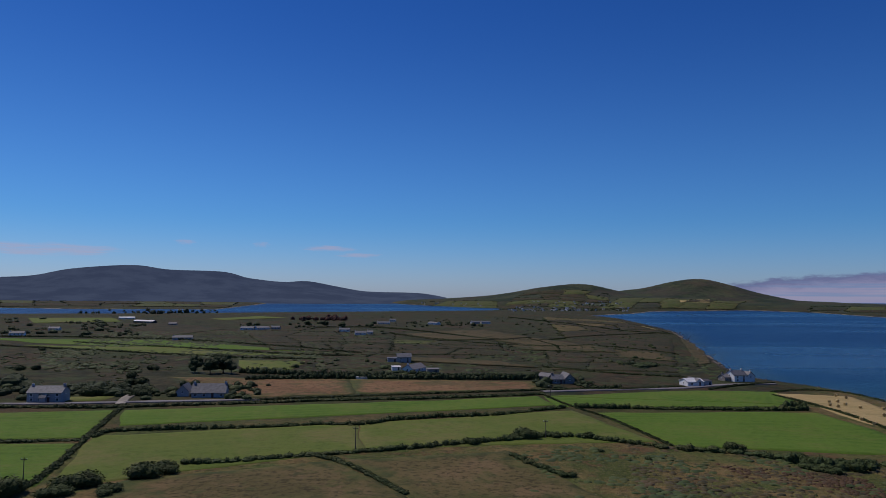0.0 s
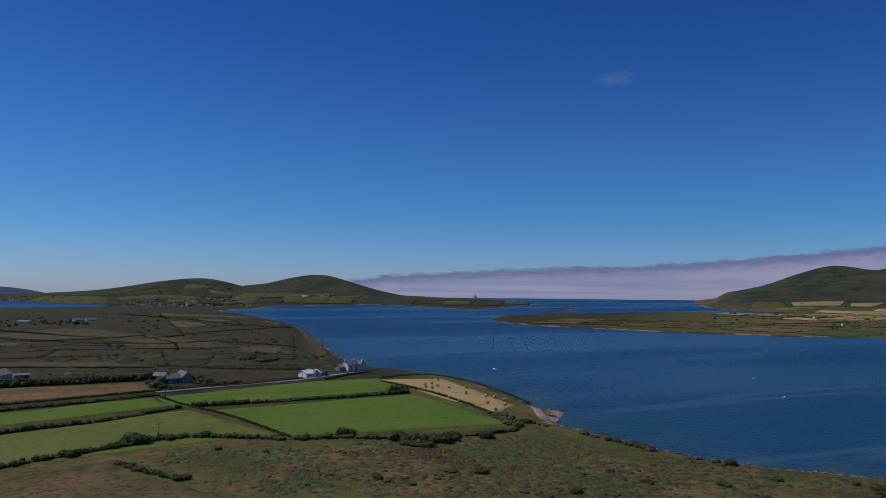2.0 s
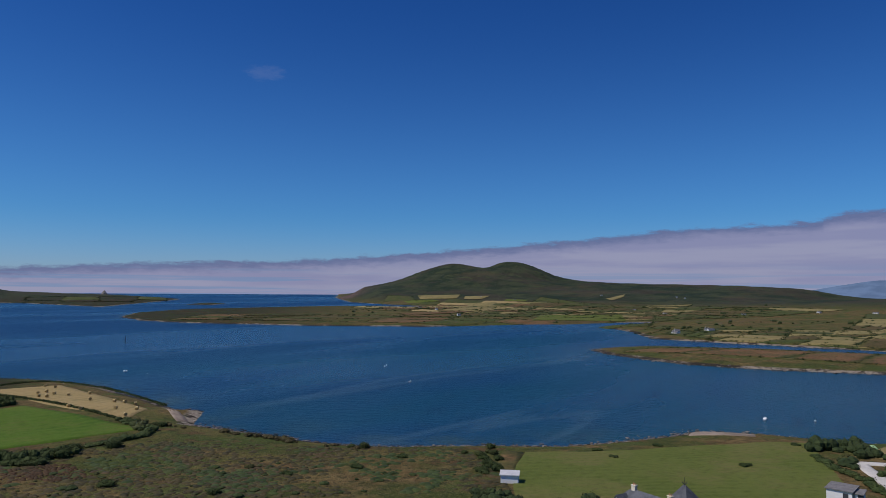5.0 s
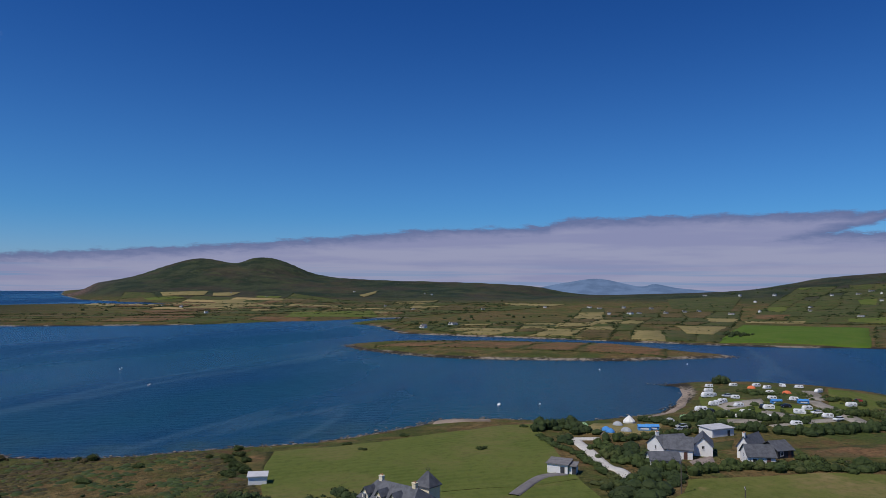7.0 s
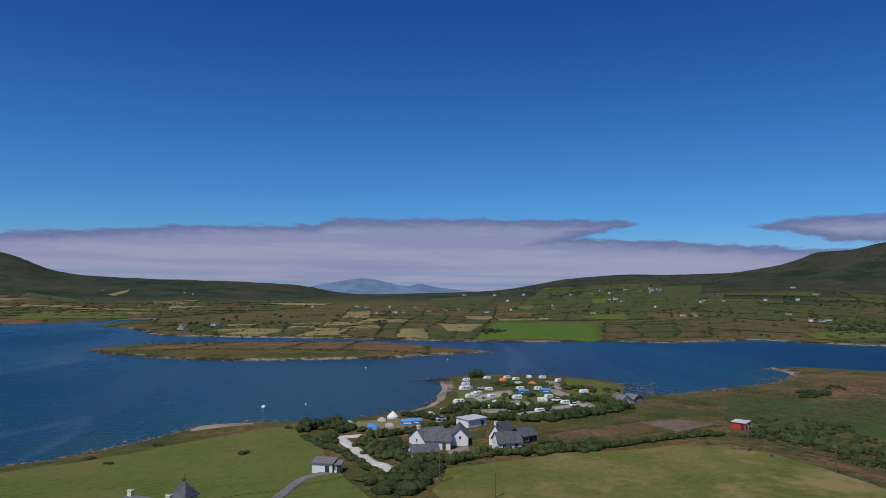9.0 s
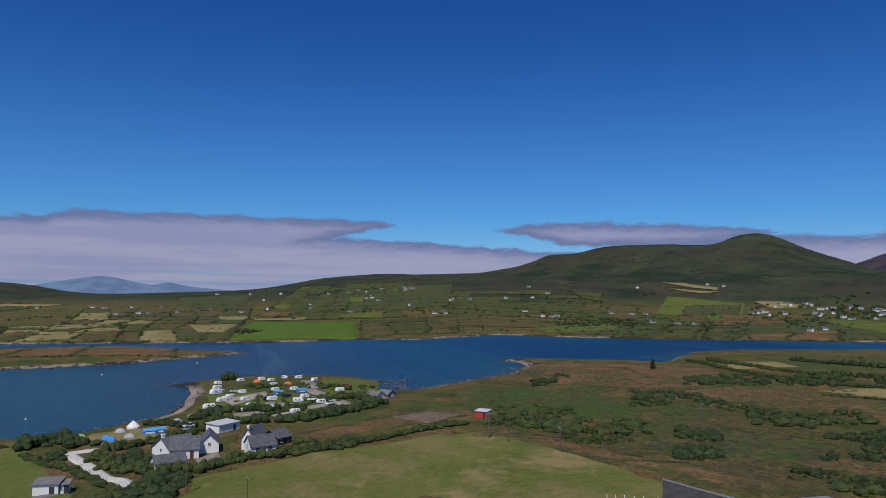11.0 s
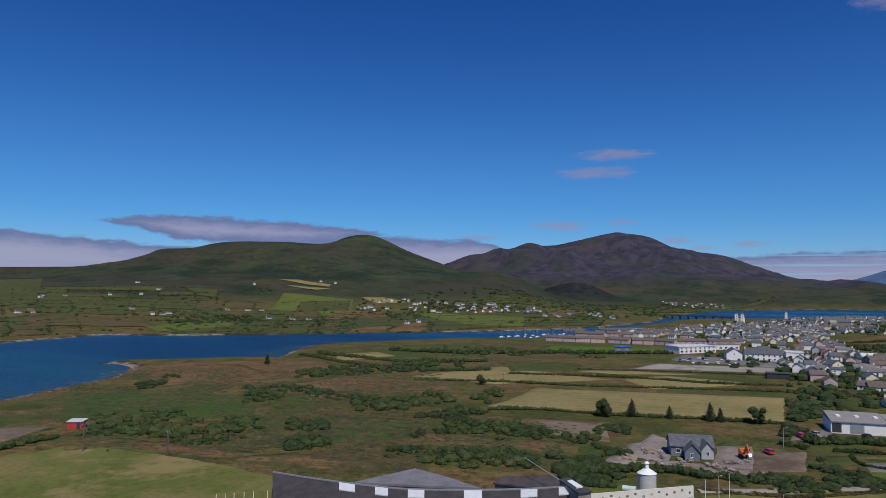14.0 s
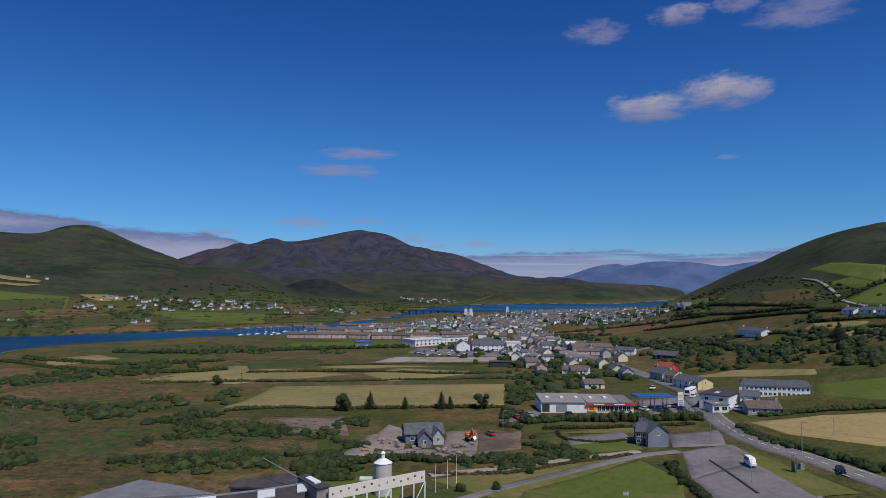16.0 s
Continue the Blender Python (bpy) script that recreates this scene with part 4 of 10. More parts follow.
WALL = {"white": plain("white_render", (0.72, 0.71, 0.68), (0.80, 0.79, 0.76), 2.5, 0.9),
        "cream": plain("cream_render", (0.66, 0.58, 0.40), (0.74, 0.66, 0.48), 2.5, 0.9),
        "grey": plain("grey_render", (0.30, 0.31, 0.32), (0.38, 0.39, 0.40), 2.5, 0.9),
        "blue": plain("blue_grey_render", (0.145, 0.165, 0.195), (0.19, 0.21, 0.245), 2.5, 0.85),
        "stone": plain("grey_stone", (0.16, 0.145, 0.13), (0.32, 0.29, 0.26), 0.9, 0.95, bump=0.6),
        "dark": plain("dark_timber", (0.030, 0.032, 0.036), (0.05, 0.052, 0.058), 1.0, 0.8),
        "pink": plain("pink_render", (0.42, 0.31, 0.29), (0.50, 0.38, 0.35), 2.5, 0.9),
        "red": plain("red_paint", (0.42, 0.040, 0.035), (0.52, 0.060, 0.050), 2.0, 0.6),
        "yellow": plain("yellow_render", (0.62, 0.50, 0.20), (0.70, 0.58, 0.26), 2.5, 0.9)}
ROOF = {"slate": plain("blue_slate", (0.060, 0.064, 0.074), (0.115, 0.120, 0.135), 1.1, 0.7, bump=0.5),
        "grey": plain("grey_tiles", (0.110, 0.106, 0.108), (0.180, 0.172, 0.172), 1.1, 0.8, bump=0.5),
        "brown": plain("brown_tiles", (0.085, 0.066, 0.058), (0.150, 0.118, 0.102), 1.1, 0.85, bump=0.5),
        "red": plain("red_tiles", (0.26, 0.060, 0.045), (0.36, 0.090, 0.065), 1.1, 0.85, bump=0.5),
        "tin": plain("grey_sheet_roof", (0.42, 0.42, 0.43), (0.52, 0.52, 0.53), 2.0, 0.55),
        "felt": plain("dark_felt", (0.040, 0.035, 0.037), (0.066, 0.059, 0.062), 2.2, 0.9),
        "stone_grey": plain("weathered_sheet", (0.20, 0.185, 0.175), (0.27, 0.25, 0.24), 2.0, 0.7),
        "blue": plain("blue_sheet", (0.030, 0.085, 0.250), (0.045, 0.110, 0.310), 2.0, 0.5)}
M_FRAME = plain("white_frame", (0.70, 0.70, 0.70), (0.78, 0.78, 0.78), 0.5, 0.5)
M_GLASS = plain("window_glass", (0.014, 0.018, 0.024), (0.026, 0.032, 0.040), 0.7, 0.08, spec=0.5)
M_STEEL = plain("galvanised_steel", (0.36, 0.37, 0.38), (0.46, 0.47, 0.48), 0.6, 0.45, metal=0.6)
M_TIMBER = plain("grey_pole_timber", (0.085, 0.070, 0.055), (0.14, 0.118, 0.095), 0.5, 0.9)
M_WHITE = plain("white_paint", (0.76, 0.76, 0.75), (0.82, 0.82, 0.81), 1.0, 0.5)
M_BLACK = plain("black_rubber", (0.012, 0.012, 0.012), (0.024, 0.024, 0.024), 0.4, 0.8)
shared = {}


def window_on(root, x, y, z, w, h, face, name="window", deep=True):
    """A framed window whose outside looks to -y (face 0), +y (2), +x (1) or -x (3); far ones (not deep) hold their pane in one mesh."""
    key = (name, round(w, 2), round(h, 2), deep)
    if key not in shared:
        t = 0.09
        bm = solid((-w / 2, w / 2, -0.06, 0.05, h - t, h), (-w / 2 - 0.05, w / 2 + 0.05, -0.12, 0.05, -0.08, t * 0.7),
                   (-w / 2, -w / 2 + t, -0.06, 0.05, t * 0.7, h - t), (w / 2 - t, w / 2, -0.06, 0.05, t * 0.7, h - t), (-t * 0.3, t * 0.3, -0.05, 0.05, t * 0.7, h - t))
        me = bpy.data.meshes.new(name)
        bm.to_mesh(me), bm.free()
        me.materials.append(M_FRAME)
        bm = solid((-w / 2 + t, w / 2 - t, -0.025, 0.04, t * 0.7, h - t))
        glass = bpy.data.meshes.new("pane")
        bm.to_mesh(glass), bm.free()
        glass.materials.append(M_GLASS)
        if not deep:
            both = bmesh.new()
            both.from_mesh(me)
            first = len(both.faces)
            both.from_mesh(glass)
            both.faces.ensure_lookup_table()
            for f in both.faces[first:]:
                f.material_index = 1
            both.to_mesh(me), both.free()
            me.materials.append(M_GLASS)
        shared[key] = (me, glass)
    me, glass = shared[key]
    ob = new(name, me)
    ob.parent = root
    ob.matrix_basis = Matrix.Translation((x, y, z)) @ Matrix.Rotation(face * math.pi / 2, 4, "Z")
    if deep:
        pane = new("pane", glass)
        pane.parent = ob
    return ob


def gable_walls(L, W, e, rise, x0=0.0, y0=0.0, base=-0.6):
    bm = bmesh.new()
    a, b = L / 2, W / 2
    v = [bm.verts.new((x0 + x, y0 + y, z)) for x, y, z in ((-a, -b, base), (a, -b, base), (a, b, base), (-a, b, base), (-a, -b, e), (a, -b, e), (a, b, e), (-a, b, e), (-a, 0, e + rise), (a, 0, e + rise))]
    for f in ((0, 1, 5, 4), (2, 3, 7, 6), (1, 2, 6, 9, 5), (3, 0, 4, 8, 7), (4, 5, 9, 8), (6, 7, 8, 9), (3, 2, 1, 0)):
        bm.faces.new([v[i] for i in f])
    return bm


def gable_roof(L, W, e, rise, over=0.35, thick=0.16, hip=0.0, x0=0.0, y0=0.0):
    """Two slopes with thickness; hip draws the ridge's ends in."""
    bm = bmesh.new()
    a, b = L / 2 + over, W / 2 + over
    drop = rise / (W / 2) * over
    lo, hi = e - drop + 0.03, e + rise + 0.03
    p = [(-a, -b, lo), (a, -b, lo), (a, b, lo), (-a, b, lo), (-a + hip, 0, hi), (a - hip, 0, hi)]
    low = [bm.verts.new((x0 + x, y0 + y, z)) for x, y, z in p]
    top = [bm.verts.new((x0 + x, y0 + y, z + thick)) for x, y, z in p]
    for f in ((0, 1, 5, 4), (2, 3, 4, 5)) + (((1, 2, 5), (3, 0, 4)) if hip else ()):
        bm.faces.new([top[i] for i in f])
        bm.faces.new([low[i] for i in reversed(f)])
    rim = ((0, 1), (1, 2), (2, 3), (3, 0)) if hip else ((0, 1), (1, 5), (5, 2), (2, 3), (3, 4), (4, 0))
    for i, j in rim:
        bm.faces.new((low[i], low[j], top[j], top[i]))
    return bm


PLACED = []


def house(x, y, turn, L, W, eaves, rise, wall="white", roof="slate", chimneys=1, storeys=1, label="", hip=0.0, bays=None, gable_window=True,
          porch=False, simple=False, name="house", group="", place=True):
    """A house with its long front towards local -y, standing on the land."""
    root = new(name)
    PLACED.append((x, y))
    z = min(height_at(x + dx, y + dy) for dx, dy in ((0, 0), (L * 0.35, 0), (-L * 0.35, 0), (0, W * 0.4), (0, -W * 0.4))) if place else 0
    root.matrix_world = Matrix.Translation((x, y, z + 0.05)) @ Matrix.Rotation(radians(turn), 4, "Z")
    bm = gable_walls(L, W, eaves, 0.01 if hip else rise)
    part("wall", bm, WALL[wall], root)
    part("roof", gable_roof(L, W, eaves, rise, hip=hip), ROOF[roof], root)
    bays = bays or max(2, int(L / 3.4))
    for s in range(storeys):
        pitch = min(2.6, (eaves - 0.3) / storeys)
        zz = min(0.9, pitch - 1.2) + s * pitch
        for i in range(bays):
            xx = (i + 0.5) / bays * L - L / 2
            for yy, face in ((-W / 2, 0),) if simple else ((-W / 2, 0), (W / 2, 2)):
                if s == 0 and i == bays // 2 and face == 0:
                    d = part("door", solid((-0.5, 0.5, -0.06, 0.06, 0, 2.05), (-0.6, 0.6, -0.03, 0.05, 2.05, 2.15)), plain("door_paint", (0.10, 0.05, 0.04), (0.14, 0.07, 0.05), 1.0, 0.5), root)
                    d.location = (xx, yy, 0)
                else:
                    window_on(root, xx, yy, zz, 1.2, min(1.15, pitch - 0.75), face, deep=not simple)
    if gable_window and not hip and not simple:
        for xx, face in ((L / 2, 1), (-L / 2, 3)):
            window_on(root, xx, 0, max(0.9, eaves - 0.9) if storeys > 1 or rise > 2.4 else 0.9, 0.9, 1.1, face)
    for i in range(chimneys):
        cx = (-1 if i == 0 else 1) * (L / 2 - 0.5 - hip)
        c = part("chimney", solid((-0.45, 0.45, -0.35, 0.35, eaves + rise * 0.55, eaves + rise + 0.9), (-0.52, 0.52, -0.42, 0.42, eaves + rise + 0.9, eaves + rise + 1.05)), WALL[wall], root)
        c.location = (cx, 0, 0)
        for k in () if simple else (-0.2, 0.2):
            bm = bmesh.new()
            tube(bm, (k, 0, eaves + rise + 1.0), (k, 0, eaves + rise + 1.4), 0.11, 0.09)
            part("chimney_pot", bm, plain("clay_pot", (0.36, 0.16, 0.09), (0.44, 0.2, 0.12), 0.5), c)
    if porch:
        part("porch", gable_walls(2.4, 1.8, 2.2, 0.9, 0, -W / 2 - 0.9), WALL[wall], root)
        part("porch_roof", gable_roof(2.4, 1.8, 2.2, 0.9, 0.2, 0.1, 0, 0, -W / 2 - 0.9), ROOF[roof], root)
    words = label or "%s-walled house with a %s roof" % (wall, {"slate": "dark slate", "grey": "grey tiled", "brown": "brown tiled", "red": "red tiled", "tin": "grey sheet", "felt": "flat dark", "blue": "blue"}[roof])
    return tagged(root, words, "house", group)


def flat_shed(x, y, turn, L, W, h, wall="white", roof="grey", label="", door=True, name="shed", fall=0.3):
    """A low flat-roofed shed with an overhanging slab and a door."""
    root = new(name)
    root.matrix_world = Matrix.Translation((x, y, height_at(x, y))) @ Matrix.Rotation(radians(turn), 4, "Z")
    part("wall", solid((-L / 2, L / 2, -W / 2, W / 2, -0.4, h)), WALL[wall], root)
    bm = solid((-L / 2 - 0.3, L / 2 + 0.3, -W / 2 - 0.3, W / 2 + 0.3, h + 0.02, h + 0.2))
    for v in bm.verts:
        v.co.z += fall * (v.co.y / W + 0.5)
    part("roof", bm, ROOF[roof], root)
    if door:
        d = part("door", solid((-0.55, 0.55, -0.05, 0.05, 0, 2.0)), WALL["dark"], root)
        d.location = (L * 0.25, -W / 2, 0)
    return tagged(root, label or "small flat-roofed white shed", "shed")


def wire_pole(x, y, h=8.0, r=0.14, arm=True, label="weathered grey wooden utility pole"):
    root = new("utility_pole")
    root.location = (x, y, height_at(x, y) - 0.3)
    bm = bmesh.new()
    tube(bm, (0, 0, 0), (0, 0, h + 0.3), r, r * 0.7, 8)
    part("pole", bm, M_TIMBER, root)
    if arm:
        part("cross_arm", solid((-0.8, 0.8, -0.06, 0.06, h - 0.35, h - 0.2)), M_TIMBER, root)
        for k in (-0.7, 0.0, 0.7):
            bm = bmesh.new()
            tube(bm, (k, 0, h - 0.2), (k, 0, h + 0.05), 0.06, 0.04)
            part("insulator", bm, M_WHITE, root)
    return tagged(root, label, "utility pole", "poles of the overhead line")


def street_lamp(x, y, h=8.0, turn=0.0, arm=1.4):
    root = new("street_lamp")
    root.matrix_world = Matrix.Translation((x, y, height_at(x, y) - 0.1)) @ Matrix.Rotation(radians(turn), 4, "Z")
    bm = bmesh.new()
    tube(bm, (0, 0, 0), (0, 0, h), 0.11, 0.06, 8)
    part("pole", bm, M_STEEL, root)
    bm = bmesh.new()
    tube(bm, (0, 0, h - 0.1), (arm, 0, h + 0.25), 0.05)
    part("arm", bm, M_STEEL, root)
    part("lantern", solid((arm - 0.1, arm + 0.6, -0.14, 0.14, h + 0.18, h + 0.34)), M_STEEL, root)
    return tagged(root, "tall galvanised steel street lamp", "street lamp", "street lamps")


# ---------------------------------------------------------------- vehicles, tents, boats
def car_paint(name, c):
    return plain(name + "_car_paint", c, tuple(v * 1.15 for v in c), 2.0, 0.25, spec=0.6)


def shell(sections, half):
    """A closed body lofted from profile rows (x, low, high, half width scale)."""
    bm = bmesh.new()
    rings = []
    for x, lo, hi, k in sections:
        w = half * k
        rings.append([bm.verts.new(q) for q in ((x, -w, lo), (x, w, lo), (x, w, (lo + hi) / 2), (x, w * 0.86, hi), (x, -w * 0.86, hi), (x, -w, (lo + hi) / 2))])
    for a, b in zip(rings, rings[1:]):
        for i in range(6):
            j = (i + 1) % 6
            bm.faces.new((a[i], b[i], b[j], a[j]))
    bm.faces.new(rings[0]), bm.faces.new(reversed(rings[-1]))
    bmesh.ops.recalc_face_normals(bm, faces=bm.faces)
    return bm


def wheels(root, spots, r=0.32, w=0.22):
    key = ("wheel", r)
    if key not in shared:
        bm = bmesh.new()
        tube(bm, (0, -w / 2, 0), (0, w / 2, 0), r, r, 12)
        me = bpy.data.meshes.new("wheel")
        bm.to_mesh(me), bm.free()
        me.materials.append(M_BLACK)
        bm = bmesh.new()
        tube(bm, (0, -w / 2 - 0.02, 0), (0, w / 2 + 0.02, 0), r * 0.6, r * 0.6, 8)
        rim = bpy.data.meshes.new("rim")
        bm.to_mesh(rim), bm.free()
        rim.materials.append(M_STEEL)
        shared[key] = (me, rim)
    for x, y in spots:
        ob = new("wheel", shared[key][0])
        ob.parent, ob.location = root, (x, y, r)
        rim = new("rim", shared[key][1])
        rim.parent = ob


def make_car(paint, label, long=4.3):
    root = new("car")
    k = long / 4.3
    part("body", shell([(-2.15 * k, 0.35, 0.85, 0.9), (-1.9 * k, 0.25, 0.98, 1), (1.2 * k, 0.25, 0.95, 1), (1.95 * k, 0.28, 0.82, 0.97), (2.15 * k, 0.35, 0.68, 0.86)], 0.88), paint, root)
    part("cabin", shell([(-2.0 * k, 0.9, 1.0, 0.9), (-1.55 * k, 0.9, 1.40, 0.92), (0.35 * k, 0.9, 1.46, 0.92), (1.15 * k, 0.9, 0.97, 0.92)], 0.82), M_GLASS, root)
    part("roof", shell([(-1.5 * k, 1.39, 1.43, 0.9), (-0.6 * k, 1.42, 1.50, 0.9), (0.35 * k, 1.42, 1.48, 0.88)], 0.80), paint, root)
    for y in (-0.62, 0.62):
        part("headlight", solid((2.02 * k, 2.14 * k, y - 0.16, y + 0.16, 0.56, 0.70)), M_WHITE, root)
        part("tail_light", solid((-2.17 * k, -2.06 * k, y - 0.14, y + 0.14, 0.62, 0.80)), WALL["red"], root)
    wheels(root, [(sx * 1.32 * k, sy) for sx in (-1, 1) for sy in (-0.80, 0.80)])
    return tagged(root, label, "car", "parked cars")


def make_caravan(label, body=None, long=4.9, motor=False):
    root = new("motorhome" if motor else "caravan")
    a = long / 2
    top = 2.6 if motor else 2.3
    part("body", shell([(-a, 0.75, top - 0.5, 0.97), (-a + 0.35, 0.5, top, 1), (a - 0.7, 0.5, top, 1), (a, 0.6, 1.6 if motor else top - 0.9, 0.96)], 1.12), body or M_WHITE, root)
    part("stripe", solid((-a + 0.4, a - 0.8, -1.14, 1.14, 1.05, 1.20)), plain("grey_stripe", (0.2, 0.22, 0.26), (0.26, 0.28, 0.32), 1), root)
    for k in (-0.55, 0.15):
        for s in (-1, 1):
            w = part("window", solid((k * a - 0.55, k * a + 0.55, s * 1.06 - 0.05, s * 1.06 + 0.05, 1.35, 1.95)), M_GLASS, root)
    part("front_window", solid((a - 0.62, a - 0.30, -0.8, 0.8, 1.15, 1.5)), M_GLASS, root)
    part("roof_hatch", solid((-0.4, 0.4, -0.35, 0.35, top, top + 0.12)), M_STEEL, root)
    wheels(root, [(x, y) for x in ((-a * 0.55, a * 0.68) if motor else (-0.25,)) for y in (-1.0, 1.0)])
    if not motor:
        bm = bmesh.new()
        tube(bm, (a - 0.1, -0.5, 0.5), (a + 1.1, 0, 0.45), 0.05)
        tube(bm, (a - 0.1, 0.5, 0.5), (a + 1.1, 0, 0.45), 0.05)
        part("drawbar", bm, M_STEEL, root)
    return tagged(root, label, "motorhome" if motor else "caravan", "caravans of the camp site")


def make_tent(material, label, r=2.2, h=2.0, bell=False):
    root = new("tent")
    bm = bmesh.new()
    rows = [(1.0, 0.0), (1.0, 0.25), (0.55, 0.62), (0.0, 1.0)] if bell else [(1.0, 0.0), (0.93, 0.35), (0.72, 0.68), (0.38, 0.92), (0.0, 1.0)]
    seg, last = 10, None
    for k, hh in rows:
        ring = [bm.verts.new((r * k * math.cos(6.2832 * i / seg) * (1 if bell else 1.35), r * k * math.sin(6.2832 * i / seg), h * hh)) for i in range(seg if k else 1)]
        if last:
            for i in range(seg):
                j = (i + 1) % seg
                bm.faces.new((last[i], last[j], ring[j], ring[i]) if len(ring) > 1 else (last[i], last[j], ring[0]))
        last = ring
    part("canvas", bm, material, root)
    bm = bmesh.new()
    for q in (-0.42, 0.42):
        tube(bm, (q, -r * 1.0, 0), (0, -r * 0.80, h * 0.55), 0.05)
    part("door_flap", bm, M_BLACK, root)
    return tagged(root, label, "tent", "tents of the camp site")


def put(ob, x, y, turn=0.0, lift=0.0):
    """Sets a finished thing down on the land."""
    ob.matrix_world = Matrix.Translation((x, y, height_at(x, y) + lift)) @ Matrix.Rotation(radians(turn), 4, "Z")
    return ob


def again(ob, x, y, turn=0.0, lift=0.0):
    return copy_thing(ob, Matrix.Translation((x, y, height_at(x, y) + lift)) @ Matrix.Rotation(radians(turn), 4, "Z"))


# ---------------------------------------------------------------- the plan, laid out

# ---- western fields
field("pasture", [(-180.3, 271.7), (-127.3, 279.7), (-113.5, 228.5), (-147.5, 223.0)])
field("pasture", [(-144.5, 218.4), (-111.5, 220.4), (-98.0, 173.2), (-108.1, 164.5)])
field("pasture", [(-125.1, 279.9), (45.3, 332.3), (48.8, 305.6), (-112.7, 248.2)])
field("meadow", [(-113.4, 231.9), (-30.8, 257.5), (-23.9, 215.2), (-94.7, 170.3)])
field("meadow", [(-30.8, 257.5), (52.6, 292.7), (71.0, 232.8), (-23.9, 215.2)])
field("pasture", [(47.9, 332.6), (128.0, 362.2), (170.9, 368.5), (160.0, 318.3)])
field("pasture", [(47.9, 332.6), (160.0, 318.3), (160.3, 313.8), (48.1, 300.9)])
field("pasture", [(60.8, 288.2), (158.5, 299.2), (159.5, 222.2), (75.1, 226.4)])
field("hay", [(166.3, 361.6), (208.4, 363.3), (187.9, 263.4), (165.0, 244.5)])
field("olive", [(-79.2, 178.8), (-28.7, 201.7), (-6.6, 165.3), (-79.6, 154.3)])
field("olive", [(-27.2, 202.4), (19.1, 214.6), (39.8, 164.8), (-5.2, 162.7)])
field("brown", [(-150.7, 394.9), (-50.8, 395.0), (-41.5, 334.1), (-86.3, 319.4)])
field("brown", [(-50.8, 395.0), (51.5, 389.7), (51.4, 357.0), (-41.5, 334.1)])
field("pasture", [(-467, 714), (-286, 716), (-101, 574), (-377, 657)])
field("meadow", [(-371, 629), (-238, 622), (-105, 543), (-195, 544)])
field("meadow", [(-753, 1290), (-617, 1329), (-522, 1154), (-619, 1077)])
field("heather", [(-501, 1091), (-433, 1126), (-289, 949), (-303, 774)])
field("meadow", [(-145, 503), (-95, 504), (-93.5, 441.3), (-125.6, 443.6)])
field("meadow", [(-429, 1304), (-395, 1533), (-315, 1447), (-385, 1263)])
field("rushy", [(-56, 853), (-16, 885), (59, 767), (-2, 746)], 0.9)
field("rushy", [(-17, 909), (59, 966), (102, 821), (59, 767)], 0.9)
field("rushy", [(52, 755), (107, 811), (141, 692), (93, 667)], 0.9)
field("rushy", [(-36, 542), (40, 517), (65.9, 470.3), (-25, 509)], 0.9)
field("brown", [(-18, 535), (47, 505), (63.2, 477.7), (-9, 506)], 0.9)
field("rushy", [(60, 700), (152, 686), (150, 606), (72, 622)], 0.9)
field("rushy", [(150, 640), (196, 620), (178, 540), (140, 560)], 0.9)
field("heather", [(-230, 1294), (-138, 1399), (-88, 1066), (-178, 1003)])
field("heather", [(309, 1517), (413, 1500), (372, 1210), (285, 1298)])
field("tan", [(281, 1434), (354, 1326), (336, 1108), (305, 1048)])
field("rushy", [(300, 900), (290, 799), (207, 551), (190, 528)])
field("heather", [(139, 807), (280, 869), (166, 504), (123, 603)])
field("heather", [(-91, 516), (-39, 533), (-30.7, 468.2), (-78.0, 442.2)])
field("meadow", [(-166.0, 315.1), (-144.5, 319.9), (-145.4, 306.0), (-160.2, 302.0)])

# hedges and banks of the western fields
hedge([(-145.5, 219.9), (-126.3, 222.6), (-112.2, 226.0)], 1.5, 2.2)
hedge([(-99.1, 173.2), (-103.4, 193.6), (-110.4, 218.9), (-123.7, 269.6), (-129.2, 292.5)], 1.3, 1.8)
hedge([(-111.3, 229.5), (-109.7, 239.6), (-89.1, 245.1), (-65.1, 249.1), (-44.5, 254.9), (-28.5, 255.3), (-17.1, 265.3), (3.9, 274.5), (21.5, 279.2), (51.5, 299.8)], 1.6, 2.0)
hedge([(56.3, 300.4), (87.2, 300.9), (122.9, 301.1), (156.0, 305.6)], 2.0, 2.4)
hedge([(147.5, 307.9), (153.8, 310.7), (157.4, 307.3)], 4.0, 4.0)
hedge([(-188.2, 283.4), (-162.3, 285.1), (-131.5, 286.5), (-107.2, 294.1), (-77.0, 302.9), (-45.2, 314.2), (-5.7, 322.5), (47.4, 338.3)], 1.6, 2.4)
hedge([(48.2, 334.5), (53.1, 309.2), (64.5, 274.8), (73.1, 227.9)], 0.6, 1.2)
hedge([(-71.1, 196.4), (-59.6, 199.1), (-48.1, 203.2), (-36.1, 207.6), (-20.3, 213.0), (-3.7, 219.6), (12.2, 227.2), (22.4, 231.7), (37.2, 238.8), (48.2, 237.2), (70.2, 224.3)], 1.7, 2.2)
hedge([(73.8, 223.9), (89.6, 218.3), (102.8, 211.6), (122.3, 208.7), (145.8, 210.3), (159.8, 219.8)], 2.4, 3.4)
hedge([(102.4, 210.8), (105.8, 201.6), (118.8, 202.8)], 3.0, 4.0)
hedge([(163.8, 243.6), (162.4, 233.7), (157.0, 220.4)], 2.4, 5.0)
